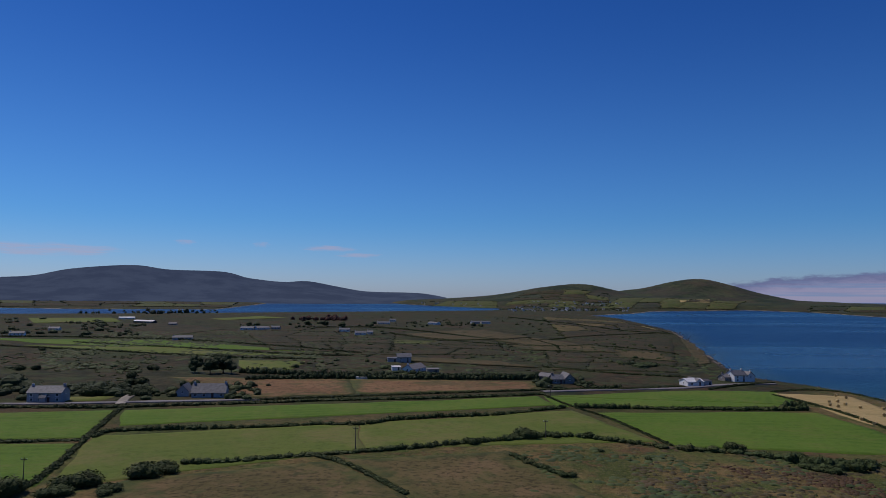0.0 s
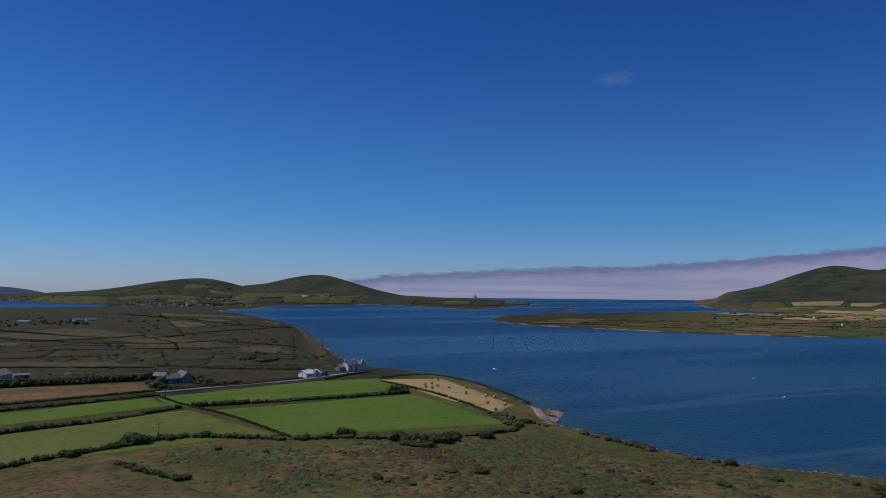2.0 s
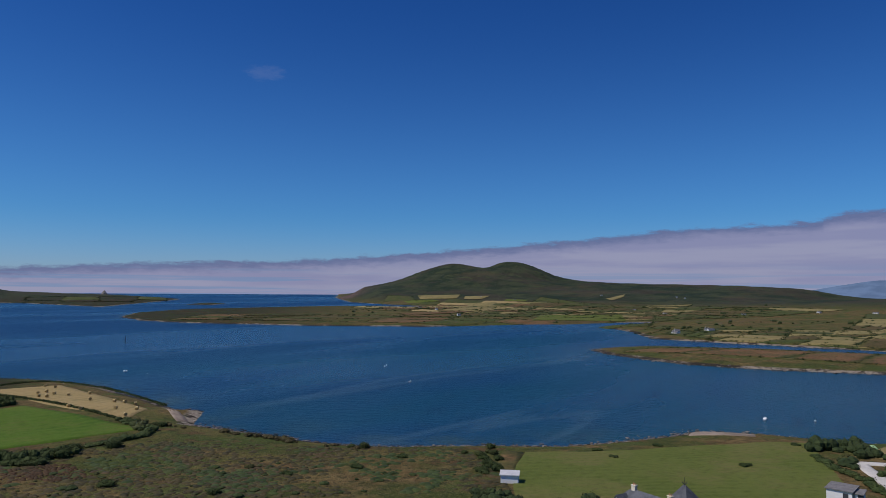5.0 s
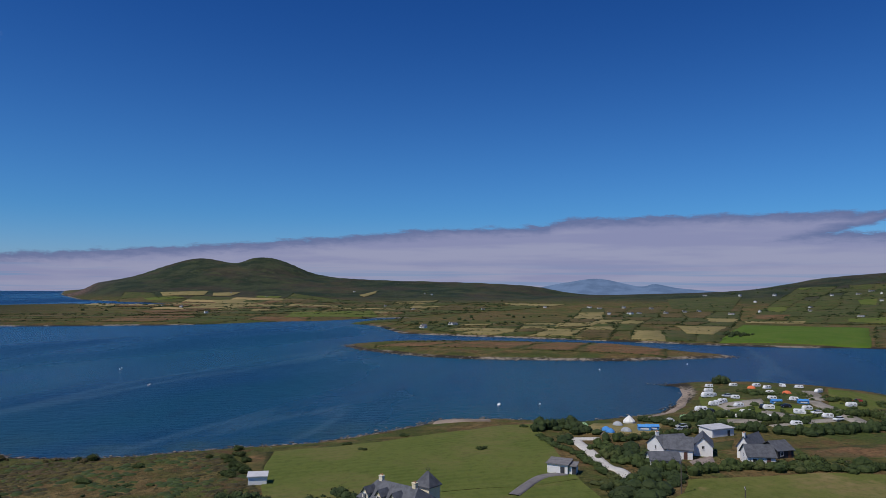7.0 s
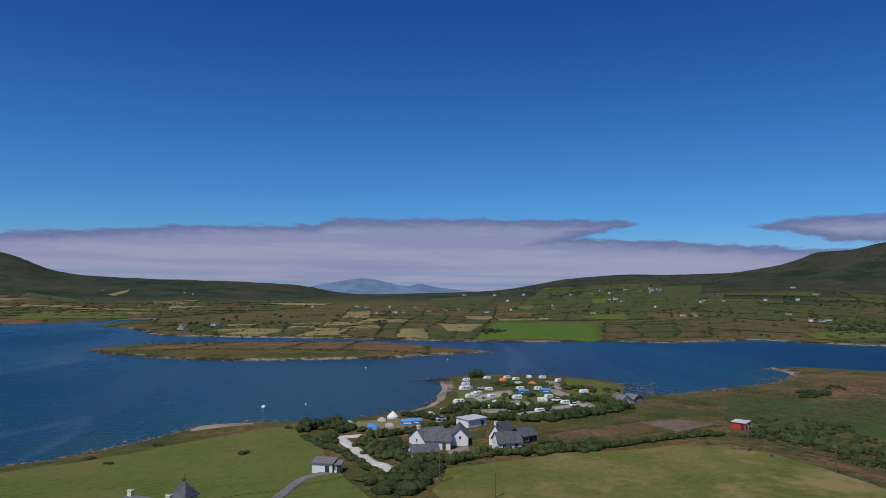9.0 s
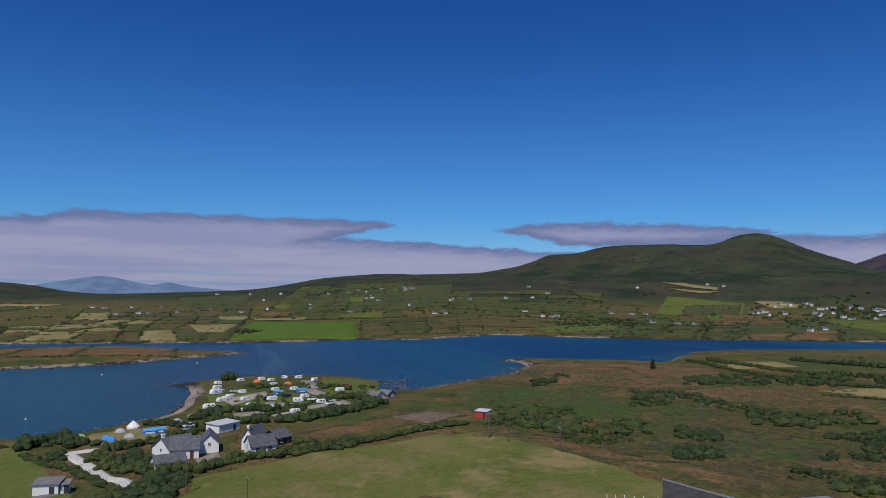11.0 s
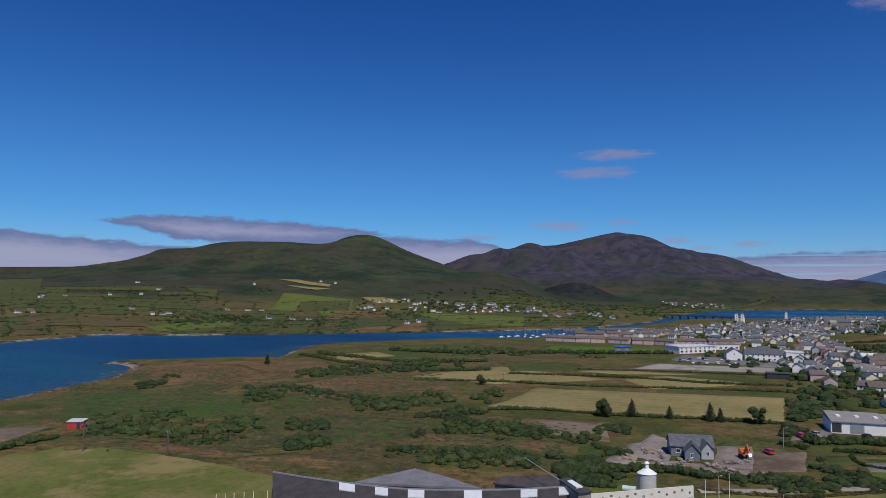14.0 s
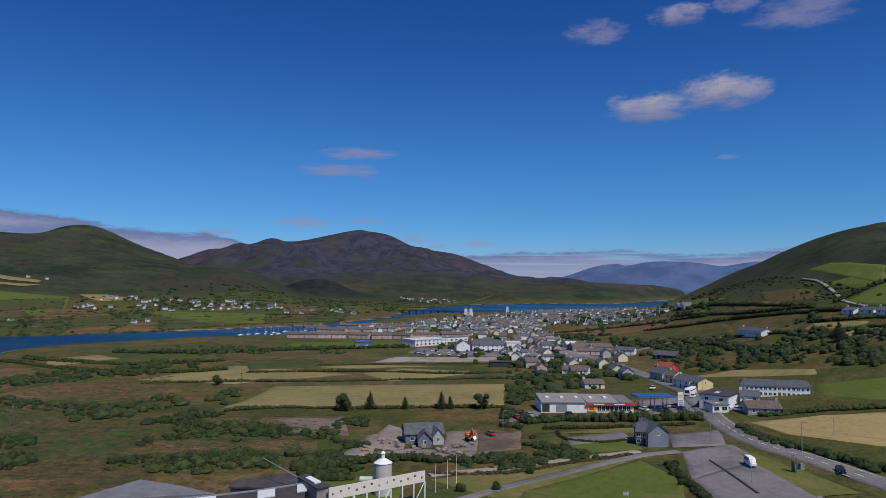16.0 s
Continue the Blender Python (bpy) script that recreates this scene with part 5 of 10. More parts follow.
hedge([(163.6, 353.7), (168.7, 303.7), (165.0, 247.3)], 0.9, 1.4)
hedge([(168.7, 366.8), (195.4, 383.9), (219.3, 382.3), (224.6, 342.8), (207.8, 278.5)], 0.8, 2.0)
hedge([(-35.8, 206.2), (-24.7, 195.4), (-8.0, 168.9)], 1.0, 1.6)
hedge([(20.4, 210.4), (27.4, 195.4), (33.5, 187.0)], 1.2, 1.8)
hedge([(-104.8, 387.1), (-69.9, 396.9), (-25.9, 396.8), (21.2, 397.9), (53.0, 401.0)], 3.4, 4.0, "dark")
hedge([(-119.5, 422.4), (-86.4, 416.0), (-26.5, 405.6)], 3.2, 4.0, "dark")
hedge([(-84.0, 310.9), (-46.7, 324.6), (4.7, 341.3), (51.1, 354.9)], 1.2, 1.6)
hedge([(-384, 618), (-266, 575), (-168, 526), (-91, 516)], 1.2, 2.0)
hedge([(-348, 672), (-236, 616), (-134, 557), (-71, 549)], 1.2, 2.0)
hedge([(-458, 737), (-393, 746), (-278, 726), (-154, 640), (-65, 571)], 1.5, 2.4)
hedge([(-65, 873), (10, 739), (93, 667), (147, 694)], 1.3, 2.2)
hedge([(-17, 909), (70, 760), (139, 807)], 1.2, 2.0)
hedge([(94, 809), (107, 684), (98, 599)], 1.2, 2.0)
hedge([(-178, 1003), (-101, 1028), (-17, 909)], 1.5, 3.0)
hedge([(149, 1615), (215, 1249), (258, 1028), (319, 987)], 1.0, 2.0)
hedge([(141, 692), (176, 661), (204, 618)], 1.0, 2.0)
hedge([(67.0, 477.8), (110.9, 442.1), (146.6, 434.0)], 1.0, 2.0)
hedge([(55.7, 357.3), (90.4, 360.8), (127.1, 376.5)], 1.1, 1.6)
hedge([(72.4, 363.0), (92.1, 367.5)], 1.8, 2.0)
hedge([(-28.3, 431.4), (5.8, 422.3), (51.3, 412.6)], 2.4, 3.0, "dark")

# bushes of the west
bush(-75.7, 185.5, 5.4, 0.75)
bush(-72.3, 187.8, 4.6, 0.70)
bush(-98.9, 168.3, 6.0, 0.70)
bush(-87.7, 173.4, 5.4, 0.65)
bush(-78.4, 168.3, 4.5, 0.55)
bush(-88.9, 165.7, 4.0, 0.60)
bush(9.1, 225.3, 3.0, 0.80)
bush(27.9, 235.0, 5.0, 0.75)
bush(38.0, 237.9, 2.6, 0.70)
bush(34.5, 239.4, 2.5, 0.60)
bush(48.4, 237.3, 2.3, 0.90)
bush(91.2, 224.0, 3.6, 0.70)
bush(75.7, 222.5, 2.6, 0.60)
bush(23.6, 234.5, 2.2, 0.80)
bush(115.4, 201.4, 4.2, 0.70)
bush(104.6, 213.9, 3.0, 0.60)
bush(104.0, 201.4, 4.0, 0.50)
bush(106.1, 196.6, 4.0, 0.50)
bush(-154.0, 321.3, 6.0, 0.75, "dark")
bush(-155.0, 339.8, 5.0, 0.75, "dark")
bush(-135.3, 322.0, 6.0, 0.75, "dark")
bush(-169.3, 387.4, 5.0, 0.75, "dark")
bush(-176.2, 434.3, 5.0, 0.75, "dark")
bush(-192.2, 431.7, 3.0, 0.75, "dark")
bush(-243.8, 426.4, 4.0, 0.75, "dark")
bush(-271.3, 540.9, 3.0, 0.75, "dark")
bush(-325.9, 580.6, 4.0, 0.75, "dark")
bush(-251.8, 425.6, 4.0, 0.75, "dark")
bush(-154.8, 361.0, 6.0, 0.75, "dark")
bush(91.5, 223.2, 3.6, 0.75)
bush(119.8, 206.0, 4.0, 0.70)
bush(133.4, 202.9, 3.6, 0.70)
bush(103.9, 199.2, 4.0, 0.50)
bush(181.4, 144.1, 2.4, 0.85)
bush(178.9, 147.2, 2.0, 0.70)
bush(178.3, 96.6, 2.5, 0.70)
bush(193.6, 103.9, 1.9, 0.70)
bush(173.1, 90.5, 2.6, 0.80)
bush(187.8, 104.4, 2.4, 0.70)
bush(168.5, 93.2, 3.0, 0.60)
bush(77.1, 166.3, 2.2, 0.60)
bush(115.2, 135.5, 2.4, 0.60)
bush(165.9, 227.4, 3.4, 0.60)
bush(138.6, 148.5, 1.8, 0.60)
bush(154.7, 124.8, 2.2, 0.60)
bush(173.2, 122.8, 2.0, 0.60)
bush(104.5, 161.2, 2.6, 0.60)
bush(137.8, 134.4, 2.0, 0.60)
bush(33.0, 187.9, 2.2, 0.60)
bush(24.6, 201.1, 1.8, 0.60)
bush(48.5, 218.5, 1.6, 0.60)
bush(59.5, 207.0, 1.8, 0.60)
broad_tree(-145.6, 420.4, 11.0, 6.5, 118)
broad_tree(-134.6, 414.2, 10.0, 6.0, 119)
broad_tree(-129.3, 421.5, 12.0, 6.5, 120)
broad_tree(-122.4, 415.1, 9.0, 5.0, 121)
broad_tree(-196.7, 1037.9, 9.0, 7.0, 122)
broad_tree(-173.3, 1046.0, 9.0, 7.0, 123)
broad_tree(-143.5, 1011.8, 8.0, 7.0, 124)

# scrub of the near moor
tussocks([(60, 232), (150, 196), (128, 120), (46, 168)], 1092, 0.62, "heath", "low brown heather tufts on the near moor", "heather", 26, tall=0.55)
tussocks([(60, 232), (150, 196), (128, 120), (46, 168)], 320, 0.80, "gorse", "low dark green scrub on the near moor", "scrub", 14, 0.25, tall=0.55)
tussocks([(142, 206), (200, 112), (156, 78), (112, 128)], 1008, 0.60, "heath", "low brown heather tufts on the near moor", "heather", 24, tall=0.55)
tussocks([(142, 206), (200, 112), (156, 78), (112, 128)], 340, 0.80, "gorse", "low dark green scrub on the near moor", "scrub", 14, 0.25, tall=0.55)
tussocks([(20, 228), (74, 218), (64, 158), (22, 170)], 220, 0.75, "gorse", "low dark green scrub on the near moor", "scrub", 14, 0.25, tall=0.55)
tussocks([(78, 205), (112, 192), (108, 172), (80, 182)], 378, 0.45, "bracken", "rust brown bracken patch on the moor", "bracken", 15, 0.6)
thicket([(85.6, 210.5), (167.6, 131.0), (148.6, 90.8), (67.3, 164.6)], 90, 1.1, "gorse", "low dark gorse clumps", 0.16, 40, "scrub", 0.5)
thicket([(-374, 602), (-221, 576), (-125.0, 342.3), (-207.7, 336.2)], 240, 1.9, "gorse", "patchy scrub on rough grazing", 0.34, 30, "scrub", 0.45)
thicket([(-142, 538), (-33, 508), (-30.4, 414.5), (-108.1, 423.5)], 30, 1.8, "gorse", "patchy scrub on rough grazing", 0.4, 46)
thicket([(-170, 900), (250, 880), (190, 450), (-120, 440)], 220, 2.0, "dark", "low dark scrub on the western moor", 0.4, 26, "scrub", 0.5)
tussocks([(-170, 900), (250, 880), (190, 430), (-120, 420)], 1000, 1.4, "gorse", "green tufts on the western moor", "rushes", 60, 0.4, 0.6)
tussocks([(-420, 900), (-60, 900), (-100, 420), (-260, 430)], 1600, 1.5, "gorse", "green tufts on the western moor", "rushes", 60, 0.4, 0.8)
thicket([(-300, 1360), (-190, 1380), (-170, 1290), (-270, 1270)], 46, 4.6, "copper", "dark reddish grove on the western moor", 0.7, 40, "wood", 1.4)
thicket([(-330, 1100), (60, 1250), (60, 1080), (-300, 960)], 60, 3.2, "dark", "trees round the western farms", 0.6, 36, "wood", 1.0)
thicket([(120, 2180), (640, 2500), (700, 2800), (280, 2900)], 150, 4.2, "dark", "garden trees of the far village", 1.0, 22, "wood", 1.0)
thicket([(-348, 1544), (285, 1659), (318, 1009), (-134, 756)], 150, 2.6, "dark", "scattered far scrub and trees", 0.6, 40, "scrub", 0.6)
thicket([(-848, 1361), (-441, 1061), (-328, 762), (-453, 729)], 80, 4.0, "dark", "far trees round houses", 0.9, 46)
thicket([(-1099, 2114), (-694, 2215), (-530, 1671), (-800, 1540)], 90, 4.5, "pine", "dark far shelter belt of conifers", 1.0, 50, "wood", 1.5)
thicket([(121, 705), (244, 757), (159, 482), (102.2, 483.4)], 50, 2.0, "gorse", "patchy scrub on rough grazing", 0.45, 40)
thicket([(128, 519), (161, 534), (146, 489), (120.6, 480.7)], 16, 3.0, "dark", "dark clump of trees round a ruin", 0.5, 60)
thicket([(-297, 480), (-192.5, 337.4), (-165.1, 293.8), (-199.8, 300.6)], 30, 3.5, "dark", "garden trees round a house", 0.5, 60)
thicket([(-179.6, 338.2), (-154.1, 349.9), (-142.5, 318.2), (-166.0, 315.1)], 34, 3.2, "dark", "garden trees round a house", 0.45, 60)
thicket([(-147.5, 350.6), (-122.4, 342.5), (-116.5, 312.6), (-129.5, 308.3)], 16, 2.6, "gorse", "garden shrubs round a house", 0.4, 60)
thicket([(-190, 352), (-80, 366), (-84, 326), (-176, 312)], 70, 2.4, "dark", "dark garden trees round the western houses", 0.35, 50, "wood", 1.0)
thicket([(-112.1, 366.0), (-89.5, 346.0), (-75.5, 306.4), (-94.0, 311.6)], 18, 2.8, "gorse", "garden shrubs round a house", 0.4, 60)
thicket([(52.5, 422.2), (64.7, 414.8), (58.6, 357.6), (48.6, 367.6)], 14, 2.6, "dark", "dark shrubs round old barns", 0.4, 60)
thicket([(77.3, 430.1), (88.5, 418.6), (79.7, 370.5), (67.4, 367.0)], 14, 2.2, "dark", "dark shrubs round old barns", 0.4, 60)
thicket([(169.1, 226.4), (175.1, 187.9), (184.8, 144.4), (176.6, 142.5)], 60, 1.2, "heath", "tufted grass along the shore bank", 0.3, 40)

# ---- western houses
house(-166.2, 302.4, 4, 13.9, 8.0, 4.1, 2.3, "grey", "slate", 2, 2, "two-storey grey house with white surrounds behind a hedge", porch=True)
house(-116.4, 324.1, 95, 9.0, 5.6, 2.2, 2.8, "grey", "slate", 0, 1, "low grey house with pale gable edges")
house(-104.3, 321.9, 7, 14.6, 9.0, 2.2, 3.4, "grey", "slate", 2, 1, "low grey house with steep dark slate roofs")
house(-27.2, 504.3, 6, 9.9, 8.0, 3.8, 2.3, "grey", "slate", 0, 2, "unfinished grey house with a slate roof on the moor")
flat_shed(-35.6, 506.4, 7, 6.8, 6.0, 2.6, "grey", "slate", "low lean-to beside a grey house")
house(-17.6, 443.0, 65, 17.5, 8.0, 2.1, 2.5, "white", "grey", 1, 1, "white cottage with a pale gable on the moor")
flat_shed(-5.9, 434.4, 9, 7.2, 5.0, 2.4, "stone", "grey", "low grey stone outbuilding roof")
flat_shed(-29.0, 447.6, 11, 5.3, 4.0, 2.2, "white", "tin", "small pale shed behind a hedge")
house(67.3, 387.2, 97, 12.0, 5.3, 2.8, 2.5, "stone", "grey", 0, 1, "old grey stone barn")
house(61.4, 384.0, 6, 6.2, 7.0, 2.5, 2.0, "stone", "slate", 1, 1, "old grey stone barn")
house(58.4, 400.9, -41, 7.4, 6.0, 2.1, 1.6, "stone", "grey", 0, 1, "low ruined grey stone byre")
house(135.3, 388.2, 12, 9.4, 9.0, 2.3, 1.5, "white", "tin", 0, 1, "white bungalow by the shore road")
house(137.0, 389.1, 102, 10.0, 3.7, 2.4, 1.6, "white", "grey", 0, 1, "white bungalow wing with a glazed gable")
flat_shed(143.6, 391.0, 11, 4.7, 6.0, 2.6, "grey", "felt", "small flat-roofed grey annexe")
house(172.7, 420.3, 18, 8.8, 8.0, 3.9, 2.3, "white", "slate", 2, 2, "white two-storey house on the shore")
house(179.3, 423.2, 111, 9.0, 5.9, 3.3, 2.5, "white", "grey", 1, 2, "white gabled house on the shore")
house(166.8, 420.6, 17, 5.9, 6.0, 2.3, 1.6, "stone", "grey", 1, 1, "low stone wing beside a shore house")
hedge([(137.7, 369.1), (158.9, 388.9), (191.9, 413.6)], 1.2, 1.2, "dark", label="low dark boundary bank by the shore road")
house(-569.2, 1281.2, 15, 26.3, 9.0, 2.5, 1.8, "white", "tin", 1, 1)
house(-474.6, 1133.8, -23, 40.7, 9.0, 2.5, 1.8, "dark", "tin", 1, 1)
house(-256.4, 935.6, -2, 17.2, 9.0, 2.5, 1.8, "white", "slate", 1, 1)
house(-239.8, 941.9, 51, 20.8, 9.0, 2.5, 1.8, "white", "grey", 1, 1)
house(-223.2, 952.2, 5, 11.1, 9.0, 2.5, 1.8, "grey", "slate", 1, 1)
house(-264.2, 724.3, 13, 18.9, 9.0, 2.5, 1.8, "grey", "slate", 1, 1)
house(-125.6, 911.3, -1, 13.0, 9.0, 2.5, 1.8, "white", "slate", 1, 1)
house(-97.5, 843.8, 9, 13.2, 9.0, 2.5, 1.8, "white", "slate", 1, 1)
house(-95.9, 1150.0, 9, 20.0, 9.0, 2.5, 1.8, "white", "slate", 1, 1)
house(-13.9, 1156.2, -53, 23.5, 9.0, 2.5, 1.8, "white", "grey", 1, 1)
house(55.6, 1219.9, 17, 15.4, 9.0, 2.5, 1.8, "grey", "slate", 1, 1)
house(73.1, 1224.5, 13, 16.1, 9.0, 2.5, 1.8, "white", "slate", 1, 1)
house(-456.2, 763.6, 17, 14.4, 9.0, 2.5, 1.8, "white", "grey", 1, 1)
house(-481.3, 882.6, 11, 12.2, 9.0, 2.5, 1.8, "white", "slate", 1, 1)
house(-397.8, 1048.2, 12, 11.0, 9.0, 2.5, 1.8, "stone", "grey", 1, 1)
house(-87.1, 854.8, 5, 6.7, 9.0, 2.5, 1.8, "white", "grey", 1, 1)
house(-91.5, 1301.8, 2, 10.3, 9.0, 2.5, 1.8, "white", "slate", 1, 1)
flat_shed(-44.4, 397.0, 4, 6.8, 3.0, 0.9, "white", "tin", "long white wrapped bale stack by a hedge", False, "bale_stack")
strip("driveway", [(-132.8, 295.3), (-137.7, 311.4), (-139.8, 321.9)], 4.0, TURF["gravel"], "pale gravel drive", 0.25)
strip("road", [(48.8, 348.4), (90.4, 360.8), (122.1, 370.4), (154.4, 393.0), (190.2, 409.8)], 4.5, TURF["asphalt"], "narrow grey shore road", 0.25)
strip("road", [(-193.8, 291.8), (-159.2, 295.8), (-115.8, 304.3), (-79.6, 313.0)], 4.0, TURF["asphalt"], "narrow grey country lane", 0.25)
wire_pole(-25.7, 214.4, 7.0)
wire_pole(34.1, 235.7, 6.0)
wire_pole(-103.0, 177.7, 6.0)
wire_pole(49.5, 327.2, 6.0)

# ---- the house lawns and the camp site
field("mown", [(200.4, 95.7), (223.3, 68.4), (158.0, 47.4), (137.8, 70.5)])
field("mown", [(223.3, 68.4), (267.5, 24.1), (182.5, 5.1), (158.0, 47.4)])
field("mown", [(158.0, 47.4), (182.5, 5.1), (149.1, -5.6), (127.9, 45.2)])
field("mown", [(137.8, 70.5), (158.0, 47.4), (127.9, 45.2), (117.0, 69.2)])
field("brown", [(201.2, 103.1), (200.3, 96.0), (163.1, 80.3), (169.1, 89.6)])
field("lawn", [(188.4, -21.5), (204.0, -58.0), (213.0, -112.9), (151.0, -68.2)])
field("lawn", [(167.0, -15.8), (188.4, -21.5), (151.0, -68.2), (133.0, -27.0)])
field("lawn", [(190.2, -36.5), (214.4, -99.3), (200.6, -117.8), (132.7, -82.4)])
field("lawn", [(200.6, -117.8), (182.0, -122.6), (137.9, -126.4), (132.7, -82.4)])
field("lawn", [(132.7, -82.4), (137.9, -126.4), (98.4, -94.7), (118.4, -69.9)])
field("brown", [(234.7, -59.0), (262.5, -114.4), (242.6, -127.6), (218.8, -59.5)])
field("earth", [(252.0, -99.1), (259.7, -117.6), (246.2, -126.3), (232.6, -105.3)])
field("dull", [(364.5, -47.7), (407.0, -65.7), (408.8, -116.2), (327.3, -87.7)])
field("meadow", [(291.3, -35.4), (364.5, -47.7), (327.3, -87.7), (271.6, -77.2)])
field("meadow", [(398.5, -113.3), (386.6, -143.9), (355.3, -134.4), (316.4, -92.6)])
field("sand", [(340.0, -33.6), (342.5, -38.5), (391.4, -47.0), (407.5, -42.0)])
field("sand", [(290.5, -17.3), (304.1, -25.8), (342.5, -38.5), (340.0, -33.6)])
field("sand", [(471, -286), (450, -285), (418.8, -267.7), (411.7, -258.0)])
field("sand", [(197.8, 265.1), (194.1, 251.1), (185.3, 234.3), (179.8, 235.5)])
field("sand", [(261.9, 61.7), (267.9, 40.0), (276.4, 41.3), (281.0, 63.9)])
field("tan", [(247.5, 10.1), (274.9, 1.7), (276.6, -23.4), (252.4, -19.7)])
field("dull", [(205.9, 0.1), (232.7, -13.7), (214.1, -13.9), (197.3, -2.5)])
field("dull", [(238.6, -33.8), (246.0, -42.2), (230.7, -39.6), (226.7, -33.1)])
field("olive", [(230.8, 6.0), (228.3, 1.6), (190.6, -7.4), (198.2, -4.5)])
field("gravel", [(332.7, -48.4), (350.7, -72.3), (333.9, -70.8), (314.5, -50.8)], 0.15)
field("gravel", [(310.8, -47.2), (297.4, -61.3), (291.3, -60.1), (298.1, -47.0)], 0.15)
field("gravel", [(382.1, -96.7), (383.9, -104.4), (351.4, -99.9), (353.7, -93.3)], 0.15)
field("gravel", [(348.9, -90.6), (350.9, -98.3), (289.1, -96.6), (288.8, -89.3)], 0.15)
field("gravel", [(282.3, -58.2), (298.2, -87.3), (292.0, -87.9), (274.4, -60.0)], 0.15)
field("paving", [(210.4, -24.3), (219.5, -31.7), (211.1, -31.2), (201.2, -25.4)], 0.15)
field("paving", [(207.9, -47.2), (217.0, -52.8), (212.6, -55.2), (205.9, -51.8)], 0.15)
strip("driveway", [(186.7, -7.2), (194.8, -5.0), (199.4, -1.5), (217.0, 3.0), (233.8, 7.6), (236.7, 5.6), (238.3, -0.0)], 3.4, plain("pale_concrete", (0.40, 0.38, 0.35), (0.50, 0.48, 0.44), 3.0, 0.9), "pale concrete lane to the camp site", 0.25)
strip("driveway", [(165.3, 19.4), (182.8, 14.7), (187.8, 8.6)], 2.6, TURF["asphalt"], "grey asphalt path to a shed", 0.25)
hedge([(239.4, 19.9), (223.0, 13.0), (213.4, 7.3), (198.7, 1.4), (185.0, -3.5), (177.3, -6.8)], 1.9, 2.6)
hedge([(250.2, 21.7), (259.5, 16.9), (262.6, 10.7), (246.4, 5.0)], 4.0, 6.0, "dark")
hedge([(234.9, -3.1), (242.1, -14.3), (257.1, -31.2)], 2.6, 3.6)
hedge([(229.0, 0.0), (207.7, -4.0), (201.3, -11.7)], 3.0, 4.5)
hedge([(180.0, 0.6), (179.0, -7.8), (195.7, -13.0), (197.2, -24.1), (204.4, -36.4), (205.9, -51.8), (210.6, -59.9)], 3.0, 4.5)
hedge([(266.0, -32.4), (267.5, -45.4), (259.9, -65.3), (270.5, -85.9), (289.9, -109.1)], 4.0, 6.0, "dark")
hedge([(216.8, -40.4), (207.0, -57.1), (211.8, -74.3), (221.3, -96.3), (227.1, -118.4)], 2.0, 3.0)
hedge([(304.7, -86.6), (310.7, -103.9), (289.8, -106.6)], 3.0, 4.0)
hedge([(405.3, -58.9), (410.2, -64.5), (407.0, -65.7)], 5.0, 5.0, "dark")
hedge([(376.4, -66.9), (364.1, -73.6), (365.8, -82.9)], 2.2, 2.6)
hedge([(275.3, -55.7), (291.5, -73.3), (312.4, -91.4)], 1.6, 1.6)
hedge([(351.4, -99.9), (357.6, -107.6), (345.7, -112.7)], 2.4, 4.0)
thicket([(174.4, -0.8), (196.9, -14.7), (189.6, -21.7), (155.5, -6.8)], 40, 2.8, "dark", "dense dark shrubs along a garden", 0.32, 80)
thicket([(270.7, 18.0), (265.6, 11.5), (222.1, 7.8), (222.4, 11.2)], 12, 2.2, "dark", "dense dark shrubs along a lane", 0.3, 70)
thicket([(223.7, -1.5), (226.7, -13.3), (202.5, -14.3), (198.5, -5.1)], 26, 2.4, "dark", "dense dark shrubs along a garden", 0.3, 70)
thicket([(149.1, 85.3), (159.2, 59.2), (155.3, 53.6), (140.6, 80.4)], 30, 1.6, "dark", "dark shrubs in front of a house", 0.3, 70)
thicket([(223.6, -56.2), (213.4, -73.1), (206.1, -68.9), (203.7, -51.2)], 20, 2.0, "gorse", "shrubs along a garden bank", 0.3, 60)
bush(214.3, 34.5, 2.2, 0.55)
bush(188.3, 110.8, 1.5, 0.80)
bush(193.3, 102.9, 1.9, 0.75)
bush(184.1, 101.7, 1.9, 0.75)
bush(203.0, 109.1, 1.9, 0.75)
bush(174.3, 94.9, 1.9, 0.75)
bush(185.9, 97.1, 1.9, 0.75)
bush(207.8, 70.3, 1.8, 0.50)
bush(217.0, 78.7, 1.8, 0.50)
bush(233.4, 64.6, 1.8, 0.50)
bush(257.6, 27.0, 1.8, 0.50)
hedge([(287.8, -32.5), (297.2, -49.6), (288.2, -62.7), (285.2, -74.0)], 3.6, 6.0, "dark")
hedge([(283.9, -15.0), (279.6, -22.5), (267.9, -27.5)], 2.6, 4.0, "dark")
thicket([(360.1, -52.4), (373.3, -106.2), (300.5, -95.4), (298.5, -45.8)], 46, 1.5, "gorse", "low bushes between the pitches", 0.25, 60)
thicket([(362.1, -103.0), (376.8, -141.9), (324.0, -123.3), (292.0, -87.9)], 30, 1.6, "gorse", "low bushes between the pitches", 0.25, 60)
field("gravel", [(291.2, -47.1), (294.3, -60.7), (282.3, -58.2), (282.0, -45.6)], 0.15)
field("gravel", [(316.5, -65.3), (301.8, -75.8), (294.4, -74.0), (303.9, -61.5)], 0.15)

